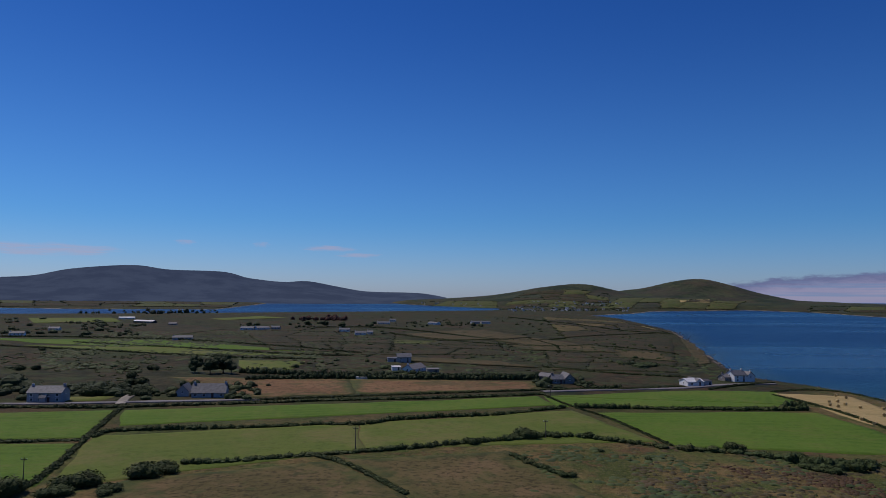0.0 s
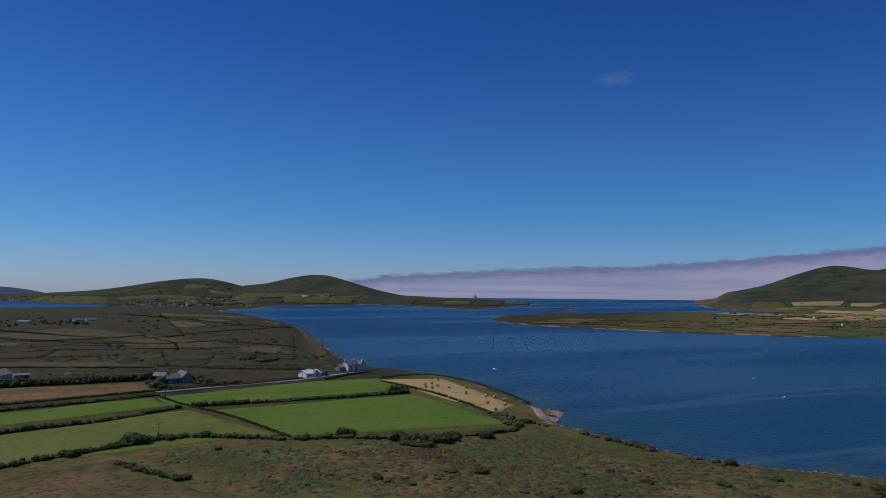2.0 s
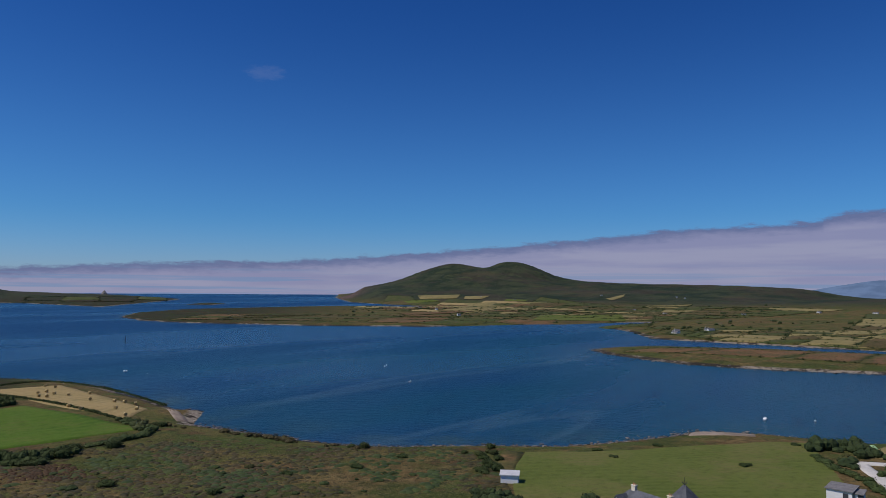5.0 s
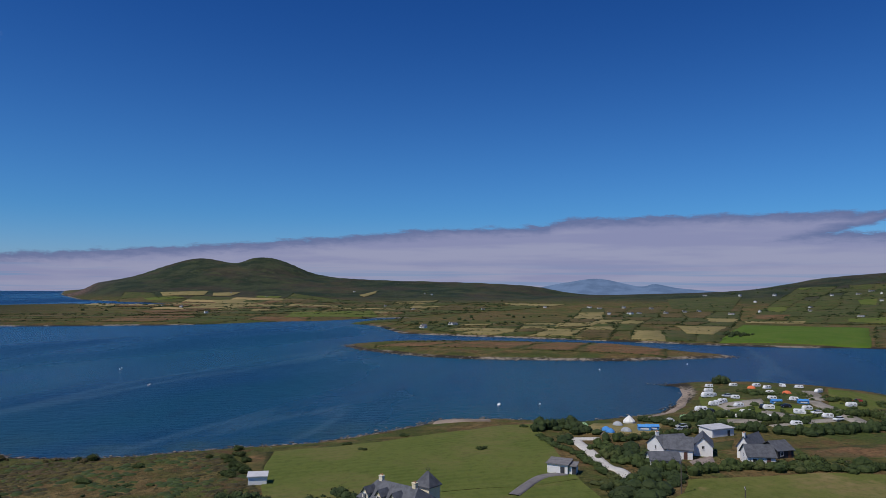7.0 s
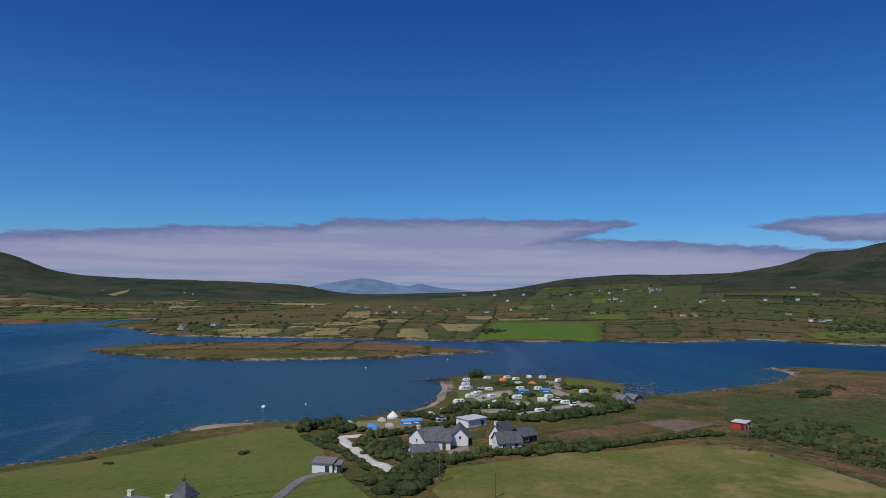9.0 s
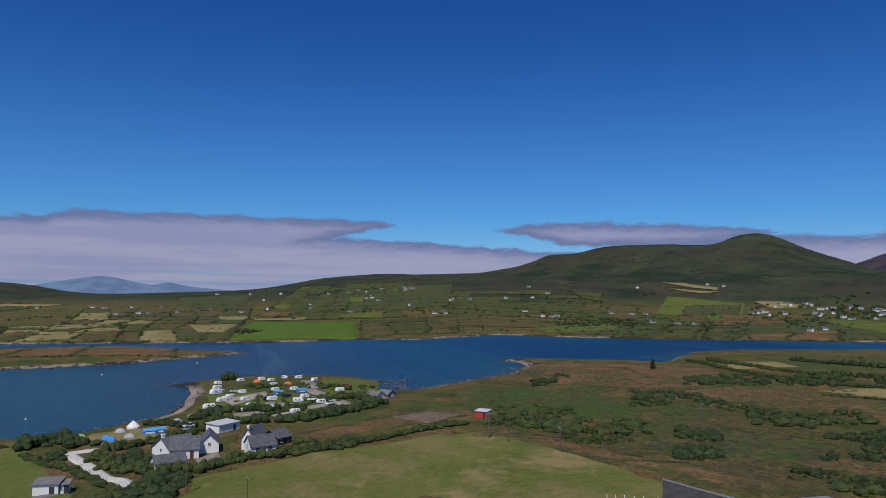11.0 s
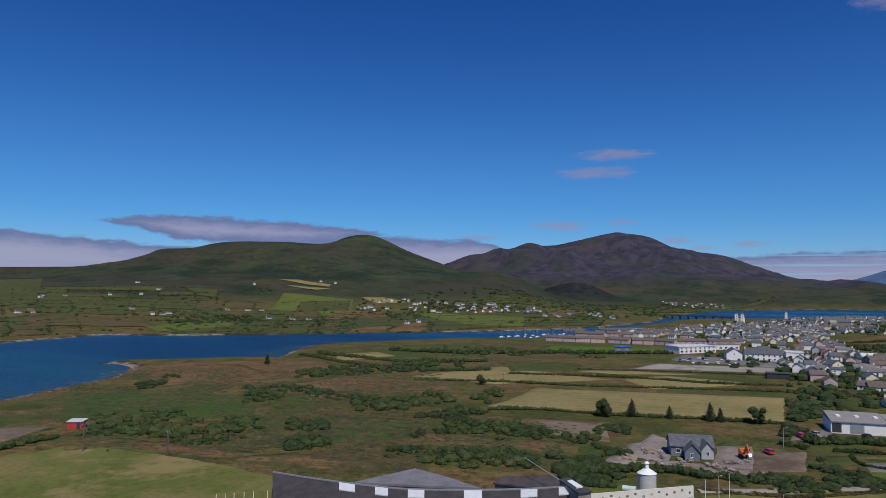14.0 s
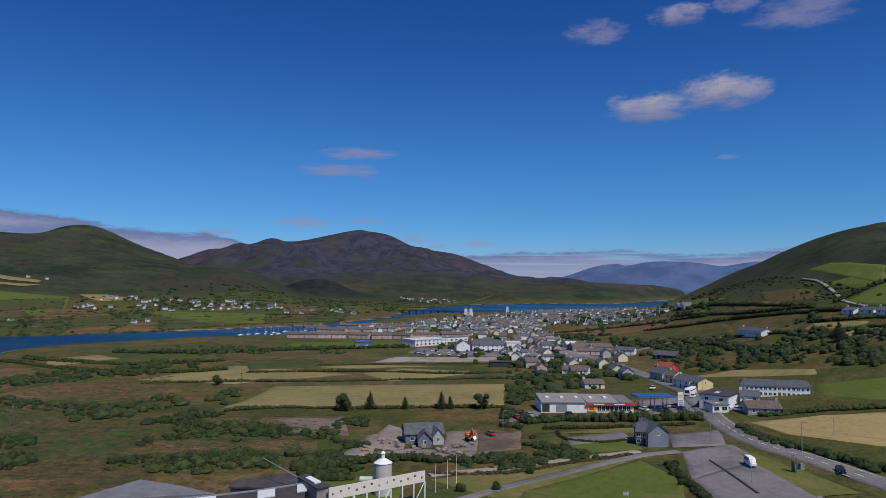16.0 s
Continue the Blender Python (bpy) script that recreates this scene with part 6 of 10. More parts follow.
# houses above the camp site
house(219.6, -19.8, -62, 9.0, 9.1, 2.6, 3.0, "white", "slate", 1, 1, "white gabled house with a steep slate roof", place=True)
house(217.0, -22.1, -96, 7.6, 8.0, 2.8, 2.8, "white", "slate", 0, 1, "white house with slate roof and dormers")
house(223.1, -29.6, -7, 10.0, 5.2, 3.0, 2.5, "white", "slate", 0, 2, "white gabled garage house with an upper window")
house(204.5, -16.8, -81, 7.9, 5.5, 1.9, 1.6, "white", "slate", 0, 1, "low white wing with a slate roof")
house(221.8, -42.6, -34, 10.0, 3.8, 3.4, 2.8, "white", "slate", 1, 2, "tall white gabled house with slate roof")
house(212.5, -42.5, -84, 7.3, 7.0, 2.5, 2.5, "white", "slate", 0, 1, "white wing with a dark slate roof")
house(223.7, -49.8, -59, 5.7, 7.0, 2.3, 2.0, "dark", "slate", 0, 1, "small dark timber cottage")
flat_shed(254.5, -38.1, -53, 9.6, 6.0, 2.6, "white", "tin", "long pale flat-roofed camp building")
flat_shed(190.0, 10.3, -103, 5.4, 4.5, 2.5, "white", "grey", "flat-roofed white club shed on a lawn", fall=0.5)
flat_shed(189.4, 6.7, -97, 1.6, 3.5, 2.1, "white", "grey", "small white annexe of a club shed")
flat_shed(163.3, 82.3, -67, 4.4, 3.2, 2.0, "white", "tin", "plain white hut on a lawn", False)
house(301.1, -110.5, -147, 6.0, 7.0, 2.1, 2.0, "white", "grey", 0, 1, "white shore house by the camp site")
house(306.9, -118.1, -151, 6.3, 6.0, 2.1, 1.6, "stone", "grey", 0, 1, "low stone house by the camp site")
wire_pole(175.5, -18.4, 8.5)
wire_pole(161.4, -29.7, 6.0)
wire_pole(203.4, -114.0, 8.0)
wire_pole(178.1, -123.9, 7.0)
wire_pole(258.9, -133.5, 5.0)

# camp site: bearings of pitches
PITCHES = [(312.3, -40.9, 96, 1), (357.5, -49.7, 116, 0), (377.6, -53.1, 126, 1), (360.1, -52.4, 136, 0), (336.5, -53.0, 126, 1), (333.5, -50.7, 106, 0), (396.0, -67.8, 96, 0), (350.5, -60.9, 96, 0), (303.8, -56.5, 96, 1), (394.2, -78.7, 96, 0), (385.6, -82.0, 106, 0), (367.0, -79.3, 96, 0), (347.3, -75.9, 96, 0), (317.5, -68.1, 96, 1)]
PITCHES += [(394.0, -91.2, 186, 0), (345.4, -84.5, 96, 0), (391.7, -98.4, 96, 0), (306.4, -77.0, 266, 1), (317.2, -82.6, 96, 0), (379.3, -104.1, 116, 1), (290.6, -62.8, 186, 1), (298.5, -84.9, 96, 0), (338.5, -105.6, 96, 1), (324.5, -57.7, 96, 0), (294.7, -52.9, 96, 0), (278.8, -68.9, 96, 0), (395.5, -55.9, 96, 0), (328.7, -48.3, 101, 1)]
TENTS = [(277.4, -10.7, 0, 1), (256.6, -2.1, 1, 0), (258.1, 8.4, 2, 0), (270.4, -6.4, 3, 0), (256.3, -8.9, 3, 0), (247.6, -0.0, 4, 0), (388.0, -75.2, 5, 0), (369.5, -87.4, 5, 0), (292.4, -32.0, 2, 0), (282.3, -25.8, 3, 0), (265.0, 5.7, 2, 0), (252.5, -3.4, 1, 0)]
AWNINGS = [(260.1, -15.1), (261.2, -17.9), (334.7, -74.8), (337.3, -86.2)]
CAMP_CARS = [(308.7, -43.7, 96, 0), (302.8, -49.0, 136, 1), (306.7, -83.4, 96, 2), (266.8, -28.4, 106, 1), (322.6, -75.8, 96, 0), (355.8, -113.6, 96, 3), (259.7, -27.5, 106, 1), (320.0, -66.0, 156, 0), (356.5, -58.2, 96, 1), (292.1, -86.7, 126, 2)]

# ---- the moor towards the town
field("wet", [(339.0, -178.9), (241.9, -218.3), (205.6, -174.6), (252.1, -131.2)])
field("wet", [(210.1, -178.3), (181.0, -188.1), (176.0, -159.1), (194.0, -169.9)])
field("wet", [(179.4, -189.4), (152.6, -204.9), (135.4, -181.8), (150.2, -158.7)])
field("brown", [(469, -247), (340.3, -358.6), (279.1, -313.5), (265.3, -224.8)])
field("brown", [(265.3, -224.8), (268.6, -301.7), (194.1, -313.5), (184.1, -268.4)])
field("brown", [(218.1, -113.8), (210.8, -129.1), (157.0, -142.1), (162.0, -129.5)])
field("brown", [(162.0, -129.5), (152.2, -146.5), (112.1, -153.0), (127.7, -135.1)])
field("tan", [(374, -407), (359, -437), (325, -416), (335.9, -362.4)])
field("tan", [(236.6, -317.5), (225.5, -390.8), (142.1, -368.7), (180.5, -312.8)])
field("tan", [(215.1, -400.6), (182.0, -417.8), (107.9, -418.7), (149.7, -397.1)])
field("tan", [(137.5, -372.5), (124.1, -403.5), (71.3, -396.8), (111.2, -344.3)])
field("tan", [(156.5, -311.0), (54.7, -351.8), (44.4, -288.3), (147.4, -250.4)])
field("brown", [(148.9, -230.0), (95.5, -248.9), (86.9, -232.2), (140.5, -217.1)])
field("brown", [(156.3, -187.8), (90.3, -206.6), (83.6, -191.5), (140.0, -172.8)])
field("meadow", [(87.0, -153.7), (74.9, -171.7), (50.2, -170.0), (46.1, -147.8)])
field("olive", [(327, -520), (303, -579), (178.0, -462.7), (247.5, -415.5)])
field("earth", [(174.0, -404.7), (152.8, -437.4), (72.9, -494.3), (66.5, -463.1)])
field("dull", [(403, -468), (344, -568), (276, -481), (311.9, -373.8)])
field("brown", [(412.6, -258.7), (369.9, -306.9), (315.7, -286.7), (310.7, -204.0)])
thicket([(319.7, -189.0), (360.1, -252.9), (331.9, -244.4), (312.6, -206.4)], 16, 2.8, "dark", "dense dark green scrub on the moor", 0.34, 80)
thicket([(240.2, -197.5), (248.2, -238.3), (226.3, -231.4), (233.9, -198.4)], 14, 2.4, "gorse", "dense dark green scrub on the moor", 0.34, 80)
thicket([(213.8, -137.2), (219.7, -186.4), (187.6, -161.8), (200.0, -136.7)], 34, 2.6, "gorse", "dense dark green scrub on the moor", 0.34, 80)
thicket([(237.1, -123.5), (227.8, -146.1), (204.1, -139.5), (224.3, -120.8)], 14, 2.2, "gorse", "dense dark green scrub on the moor", 0.34, 80)
thicket([(304.9, -292.5), (279.2, -407.1), (246.7, -359.7), (291.0, -283.6)], 34, 3.0, "gorse", "dense dark green scrub on the moor", 0.34, 80)
thicket([(200.8, -211.9), (184.1, -268.4), (166.2, -250.7), (178.2, -213.6)], 26, 2.8, "gorse", "dense dark green scrub on the moor", 0.34, 80)
thicket([(160.6, -215.6), (155.7, -260.4), (131.9, -245.5), (152.7, -211.9)], 24, 2.4, "dark", "dense dark green scrub on the moor", 0.34, 80)
thicket([(181.1, -174.1), (181.0, -188.1), (168.6, -178.1), (173.9, -167.2)], 7, 2.2, "gorse", "dense dark green scrub on the moor", 0.34, 80)
thicket([(159.2, -150.8), (163.5, -170.0), (147.4, -155.8), (155.0, -149.2)], 12, 2.2, "dark", "dense dark green scrub on the moor", 0.34, 80)
thicket([(138.0, -185.3), (141.8, -206.9), (129.2, -198.3), (134.0, -182.9)], 8, 2.0, "dark", "dense dark green scrub on the moor", 0.34, 80)
thicket([(139.0, -202.7), (123.6, -230.0), (110.3, -208.9), (132.1, -196.0)], 18, 2.2, "gorse", "dense dark green scrub on the moor", 0.34, 80)
thicket([(122.4, -167.1), (100.8, -191.0), (91.5, -173.3), (108.8, -153.6)], 34, 2.2, "gorse", "dense dark green scrub on the moor", 0.34, 80)
thicket([(132.1, -163.6), (125.5, -174.2), (120.3, -164.3), (126.6, -156.9)], 8, 1.8, "dark", "dense dark green scrub on the moor", 0.34, 80)
thicket([(165.2, -262.3), (172.1, -303.5), (156.6, -281.2), (161.7, -261.2)], 10, 2.6, "gorse", "dense dark green scrub on the moor", 0.34, 80)
thicket([(361, -508), (218, -555), (188, -478), (306, -446)], 46, 3.2, "gorse", "dense dark green scrub on the moor", 0.34, 80)
thicket([(198.7, -138.0), (181.5, -154.2), (173.1, -147.1), (188.3, -132.9)], 10, 1.8, "gorse", "dense dark green scrub on the moor", 0.34, 80)
thicket([(311.5, -298.7), (302.7, -338.7), (265.4, -301.2), (280.9, -272.9)], 24, 2.6, "dark", "long dark thicket across the moor", 0.3, 90, "thicket", 0.8)
thicket([(302.7, -338.7), (288.8, -366.2), (253.2, -326.0), (265.4, -301.2)], 20, 2.6, "dark", "long dark thicket across the moor", 0.3, 90, "thicket", 0.8)
thicket([(288.8, -366.2), (256.7, -403.6), (226.7, -356.7), (253.2, -326.0)], 30, 2.6, "dark", "long dark thicket across the moor", 0.3, 90, "thicket", 0.8)
thicket([(274.1, -230.7), (250.1, -249.4), (225.3, -227.7), (248.5, -211.7)], 26, 2.2, "dark", "long dark thicket across the moor", 0.3, 90, "thicket", 0.8)
thicket([(250.1, -249.4), (208.0, -236.5), (196.6, -223.6), (225.3, -227.7)], 18, 2.2, "dark", "long dark thicket across the moor", 0.3, 90, "thicket", 0.8)
thicket([(208.0, -236.5), (173.7, -245.1), (161.3, -227.7), (187.7, -216.5)], 30, 2.4, "dark", "long dark thicket across the moor", 0.3, 90, "thicket", 0.8)
thicket([(147.0, -217.5), (126.4, -217.1), (119.4, -205.3), (136.1, -201.5)], 22, 2.0, "dark", "long dark thicket across the moor", 0.3, 90, "thicket", 0.8)
thicket([(126.4, -217.1), (97.0, -217.5), (93.6, -205.6), (118.5, -203.7)], 28, 2.0, "dark", "long dark thicket across the moor", 0.3, 90, "thicket", 0.8)
thicket([(192.2, -181.7), (181.8, -190.1), (167.8, -176.7), (178.3, -169.7)], 16, 2.4, "dark", "long dark thicket across the moor", 0.3, 90, "thicket", 0.8)
thicket([(172.2, -163.0), (161.9, -170.5), (150.2, -159.4), (160.0, -152.6)], 16, 2.2, "dark", "long dark thicket across the moor", 0.3, 90, "thicket", 0.8)
thicket([(120.6, -172.0), (99.7, -184.1), (91.4, -172.1), (112.3, -161.5)], 34, 2.2, "dark", "long dark thicket across the moor", 0.3, 90, "thicket", 0.8)
thicket([(99.7, -184.1), (76.4, -187.0), (70.8, -173.5), (90.9, -171.0)], 32, 2.4, "dark", "long dark thicket across the moor", 0.3, 90, "thicket", 0.8)
tussocks([(458, -241), (229.3, -334.3), (124.5, -170.0), (215.7, -122.0)], 2184, 0.85, "heath", "brown tussocks and rushes of the moor", "rushes", 30, tall=0.55)
tussocks([(458, -241), (229.3, -334.3), (124.5, -170.0), (215.7, -122.0)], 1512, 0.85, "gorse", "green rushes of the moor", "rushes", 24, 0.4, tall=0.55)
tussocks([(211.5, -119.6), (124.5, -170.0), (107.2, -151.3), (134.3, -129.4)], 756, 0.5, "heath", "brown tussocks and rushes of the moor", "rushes", 14, tall=0.55)
tussocks([(213.6, -210.9), (102.9, -235.3), (76.0, -174.3), (141.4, -150.4)], 1092, 0.6, "heath", "brown tussocks and rushes of the moor", "rushes", 18, tall=0.55)
tussocks([(213.6, -210.9), (102.9, -235.3), (76.0, -174.3), (141.4, -150.4)], 756, 0.6, "gorse", "green rushes of the moor", "rushes", 16, 0.4, tall=0.55)
thicket([(91.4, -166.9), (70.4, -175.9), (63.6, -166.5), (69.2, -158.7)], 30, 2.0, "dark", "dense dark scrub behind a long roof", 0.28, 80)
thicket([(86.9, -183.7), (71.2, -195.1), (63.7, -174.8), (81.1, -171.6)], 30, 2.2, "dark", "dense dark scrub behind a long roof", 0.28, 80)
thicket([(152.2, -221.4), (93.2, -227.3), (81.5, -203.4), (129.4, -194.2)], 40, 1.9, "gorse", "dense dark green scrub on the moor", 0.28, 80)
thicket([(42.6, -186.7), (13.2, -215.0), (4.8, -204.6), (35.3, -180.7)], 60, 1.9, "dark", "dense dark roadside scrub", 0.28, 80)
thicket([(26.9, -232.1), (13.4, -219.0), (14.3, -207.2), (26.6, -215.5)], 20, 1.8, "dark", "dense dark roadside scrub", 0.28, 80)
thicket([(56.7, -374.4), (40.5, -405.7), (27.0, -320.2), (42.0, -284.8)], 40, 2.8, "dark", "dense trees beside a hay field", 0.4, 80)
thicket([(43.1, -277.6), (31.7, -274.4), (31.6, -240.0), (37.8, -243.1)], 20, 2.2, "dark", "dense trees beside a building site", 0.35, 80)
thicket([(97.2, -236.9), (89.5, -250.6), (72.1, -202.2), (77.4, -193.3)], 24, 2.0, "dark", "dense scrub beside a track", 0.3, 80)
thicket([(57.5, -465.3), (30.2, -438.9), (13.2, -344.2), (31.8, -318.6)], 30, 2.2, "gorse", "garden shrubs behind a shop", 0.4, 60)
thicket([(275.5, -155.8), (203.6, -180.4), (170.6, -151.5), (225.2, -127.8)], 50, 2.2, "gorse", "dense dark green scrub on the moor", 0.3, 70)
hedge([(143.4, -243.7), (126.5, -256.5), (100.3, -261.3), (71.6, -272.9), (43.3, -281.6)], 1.8, 2.4)
hedge([(224.6, -303.1), (188.9, -320.2), (145.7, -332.1), (94.0, -357.7), (58.1, -373.9)], 1.6, 2.6)
hedge([(197.7, -358.6), (146.5, -380.8), (94.2, -382.9), (61.9, -398.2)], 1.4, 2.4)
hedge([(177.2, -403.7), (133.6, -425.1), (65.7, -445.5)], 1.2, 2.4)
hedge([(399, -392), (305.1, -350.6), (240.6, -348.6), (217.4, -368.2)], 2.2, 4.0)
hedge([(360, -453), (277, -469), (210, -521), (165, -555)], 3.4, 6.0, "dark")
hedge([(399, -409), (299.1, -382.3), (247.5, -415.5)], 2.4, 5.0)
hedge([(31.0, -250.5), (17.9, -260.1), (-1.7, -264.5), (-29.5, -273.5)], 3.8, 4.2, "dark")
hedge([(24.2, -242.3), (2.1, -250.9), (-26.4, -262.5)], 1.2, 1.4, "dark")
hedge([(-40.4, -258.1), (-45.6, -239.6), (-55.1, -226.5), (-66.9, -206.0)], 2.2, 4.0, "dark")
hedge([(-49.4, -278.7), (-72.2, -287.7), (-94.8, -289.7)], 2.0, 3.0)
hedge([(19.3, -239.0), (15.8, -228.4), (5.3, -226.2), (-3.2, -232.0)], 0.9, 1.0, "dark")
hedge([(44.8, -177.1), (26.9, -182.8), (13.5, -195.8), (-4.5, -212.2)], 0.8, 1.6, "heath")
bush(21.3, -184.2, 1.3, 1.60)
bush(27.2, -166.7, 1.3, 1.60)
bush(35.3, -163.6, 1.3, 1.60)
bush(14.3, -206.5, 1.3, 1.60)
bush(15.8, -210.5, 1.3, 1.60)
bush(-13.7, -192.2, 1.6, 1.10, "dark")
bush(-15.7, -183.0, 1.6, 1.10, "dark")
bush(-17.4, -177.5, 1.6, 1.10, "dark")
bush(-15.1, -201.0, 1.6, 1.10, "dark")
broad_tree(103.4, -260.4, 6.5, 3.4, 364)
broad_tree(101.3, -256.2, 6.5, 3.6, 365)
conifer(93.0, -263.6, 6.6, 2.4, 366)
conifer(80.0, -267.6, 4.8, 1.8, 367)
conifer(66.5, -271.7, 6.8, 2.4, 368)
conifer(63.1, -272.7, 5.2, 1.5, 369)
broad_tree(51.4, -276.4, 6.6, 3.4, 370)
conifer(353.2, -317.2, 7.0, 2.0, 371)
broad_tree(186.0, -308.4, 5.0, 3.2, 372)
flat_shed(237.3, -130.3, -140, 4.7, 4.0, 2.4, "red", "tin", "small red metal shed beside the lawn")
wire_pole(264.7, -196.7, 7.0)
wire_pole(195.6, -198.9, 7.0)
wire_pole(201.0, -112.3, 8.0)
wire_pole(175.9, -122.7, 7.0)
wire_pole(231.2, -395.0, 8.0)
wire_pole(218.7, -377.3, 9.0)
wire_pole(167.1, -296.6, 8.0)
wire_pole(195.8, -198.9, 7.0)

# ---- building site and roads by the town
field("site", [(73.7, -201.7), (75.8, -235.4), (67.9, -229.5), (59.6, -198.7)])
field("site", [(75.4, -190.4), (76.9, -215.7), (74.6, -220.0), (66.4, -191.0)], 0.10)
field("earth", [(119.7, -234.0), (95.2, -245.4), (82.9, -213.9), (101.9, -214.9)])
hedge([(74.8, -177.0), (67.2, -184.1), (56.0, -189.4), (43.6, -191.0), (28.7, -200.3)], 2.4, 3.6, "dark")
hedge([(-13.4, -203.1), (-15.6, -189.9), (-18.3, -177.8), (-19.8, -169.1)], 1.7, 2.2, "dark")
field("site", [(68.1, -196.0), (59.8, -202.2), (35.3, -205.7), (36.9, -196.8)], 0.10)
field("site", [(54.2, -228.7), (44.0, -234.4), (38.4, -204.9), (49.5, -201.8)], 0.12)
field("earth", [(43.0, -227.4), (30.1, -235.7), (27.0, -211.5), (38.6, -201.3)], 0.20)
field("lawn", [(44.8, -171.5), (0.2, -210.2), (-5.9, -207.6), (23.2, -157.7)])
field("meadow", [(20.7, -167.5), (-5.8, -205.5), (-16.0, -187.3), (-13.4, -151.9)])
field("meadow", [(20.7, -167.5), (-13.4, -151.9), (-10.3, -133.1), (19.7, -133.9)])
field("dull", [(26.9, -232.1), (16.7, -242.7), (14.2, -231.5), (22.3, -223.1)])
field("meadow", [(15.1, -218.5), (0.2, -240.0), (-7.9, -220.9), (14.3, -207.2)])
field("asphalt", [(-17.3, -219.5), (-34.9, -233.4), (-38.8, -216.0), (-18.8, -188.1)], 0.12)
field("asphalt", [(-18.8, -188.1), (-38.8, -216.0), (-46.0, -175.9), (-23.1, -163.7)], 0.12)
field("asphalt", [(-15.8, -243.5), (-32.6, -253.5), (-33.0, -231.6), (-16.2, -225.3)], 0.14)
field("asphalt", [(15.9, -230.9), (-1.6, -245.1), (-5.8, -232.7), (13.5, -220.6)], 0.14)
field("lawn", [(-34.3, -221.8), (-39.6, -220.1), (-54.2, -184.3), (-43.5, -179.8)], 0.20)
field("lawn", [(19.0, -236.3), (0.2, -251.4), (-20.8, -261.7), (-3.4, -242.7)], 0.10)
field("asphalt", [(37.3, -260.0), (28.6, -286.0), (26.9, -269.4), (37.0, -250.8)], 0.10)
field("asphalt", [(-9.1, -313.7), (-29.9, -330.4), (-30.3, -290.0), (-8.0, -278.7)], 0.10)
field("asphalt", [(-35.1, -346.3), (-49.1, -342.3), (-44.1, -293.7), (-32.4, -281.6)], 0.10)
field("hay", [(-44.8, -268.3), (-70.5, -280.9), (-104.9, -282.0), (-87.5, -236.2)], 0.10)
field("hay", [(-44.8, -268.3), (-87.5, -236.2), (-75.6, -235.5), (-52.7, -250.3)], 0.10)
field("dull", [(43.5, -435.4), (13.0, -427.8), (13.2, -344.2), (34.3, -317.8)])
field("tan", [(-35.4, -389.4), (-60.4, -400.3), (-92.6, -376.8), (-89.3, -363.7)])
field("meadow", [(-83.8, -341.9), (-127.8, -342.4), (-109.0, -292.9), (-79.7, -316.9)])
strip("road", [(-70.2, -173.5), (-63.4, -195.2), (-52.7, -216.6), (-40.6, -239.0), (-34.9, -270.7), (-32.6, -311.9), (-30.7, -338.6), (-17.3, -394.9), (-3.2, -443.4), (11.1, -485.1), (34, -557), (65, -650), (97, -787), (143, -967)], 8.5, TURF["asphalt"], "grey two-lane main road into the town", 0.16)
strip("footpath", [(45.9, -175.6), (30.5, -186.8), (13.9, -200.3), (-6.1, -216.5)], 2.6, TURF["gravel"], "pale footpath beside a green", 0.25)
strip("road", [(35.3, -154.6), (25.1, -170.3), (12.9, -186.2), (-6.0, -210.5), (-17.3, -219.5)], 2.8, TURF["asphalt"], "narrow asphalt lane beside the centre", 0.25)
strip("kerb", [(-25.0, -210.0), (-28.5, -194.5), (-31.6, -179.0)], 0.6, ROOF["felt"], "low dark kerb between parking bays", 0.35, category="kerb")
ROAD_LINE = [(-61.0, -198.7), (-52.7, -216.6), (-40.6, -239.0), (-34.9, -270.7), (-32.6, -311.9)]

# hill south of the road
thicket([(-71.4, -471.6), (-128.6, -390.8), (-118.3, -360.2), (-69.1, -419.0)], 100, 3.0, "dark", "dense dark wood below the hill farms", 0.5, 90, "wood", 1.1)
thicket([(-41, -616), (-75, -521), (-67.7, -447.6), (-37, -505)], 30, 2.6, "dark", "hedgerow trees below the hill farms", 0.45, 80)
thicket([(-96, -1184), (-129, -745), (-152, -648), (-104, -685)], 90, 1.9, "dark", "scrub on the steep hill side", 0.4, 34, "scrub", 0.7)
thicket([(-129, -774), (-172, -519), (-160, -485), (-109, -632)], 80, 1.8, "gorse", "scrub on the steep hill side", 0.4, 34, "scrub", 0.7)
thicket([(74, -744), (0, -800), (-41, -616), (48, -707)], 50, 3.0, "dark", "trees behind the first houses of the town", 0.6, 60)
thicket([(-337, -4133), (-513, -4974), (-583, -4966), (-97, -945)], 24, 3.6, "pine", "dark line of trees on a slope", 0.7, 60, "wood", 1.4)
field("brown", [(78, -816), (9, -1205), (-85, -729), (-78, -714)])
field("brown", [(78, -816), (-78, -714), (7, -928), (62, -778)])
field("brown", [(-102, -701), (-131, -558), (-130, -538), (-97, -636)])
field("pasture", [(-109, -562), (-120, -563), (-132, -533), (-124, -532)])
field("meadow", [(-28, -763), (-89, -612), (-132, -521), (-55, -680)])
field("dull", [(69, -1004), (-9, -1213), (-58, -868), (-7, -963)])
field("dull", [(-42, -639), (-85, -585), (-82, -539), (-43, -584)])
field("tan", [(-111.3, -483.7), (-122, -494), (-144.7, -463.5), (-135.7, -453.8)])
field("hay", [(-112.0, -454.2), (-129.7, -453.3), (-162.2, -432.5), (-153.6, -409.9)])
field("pasture", [(-142, -495), (-187, -498), (-174.7, -465.2), (-148.1, -474.1)])
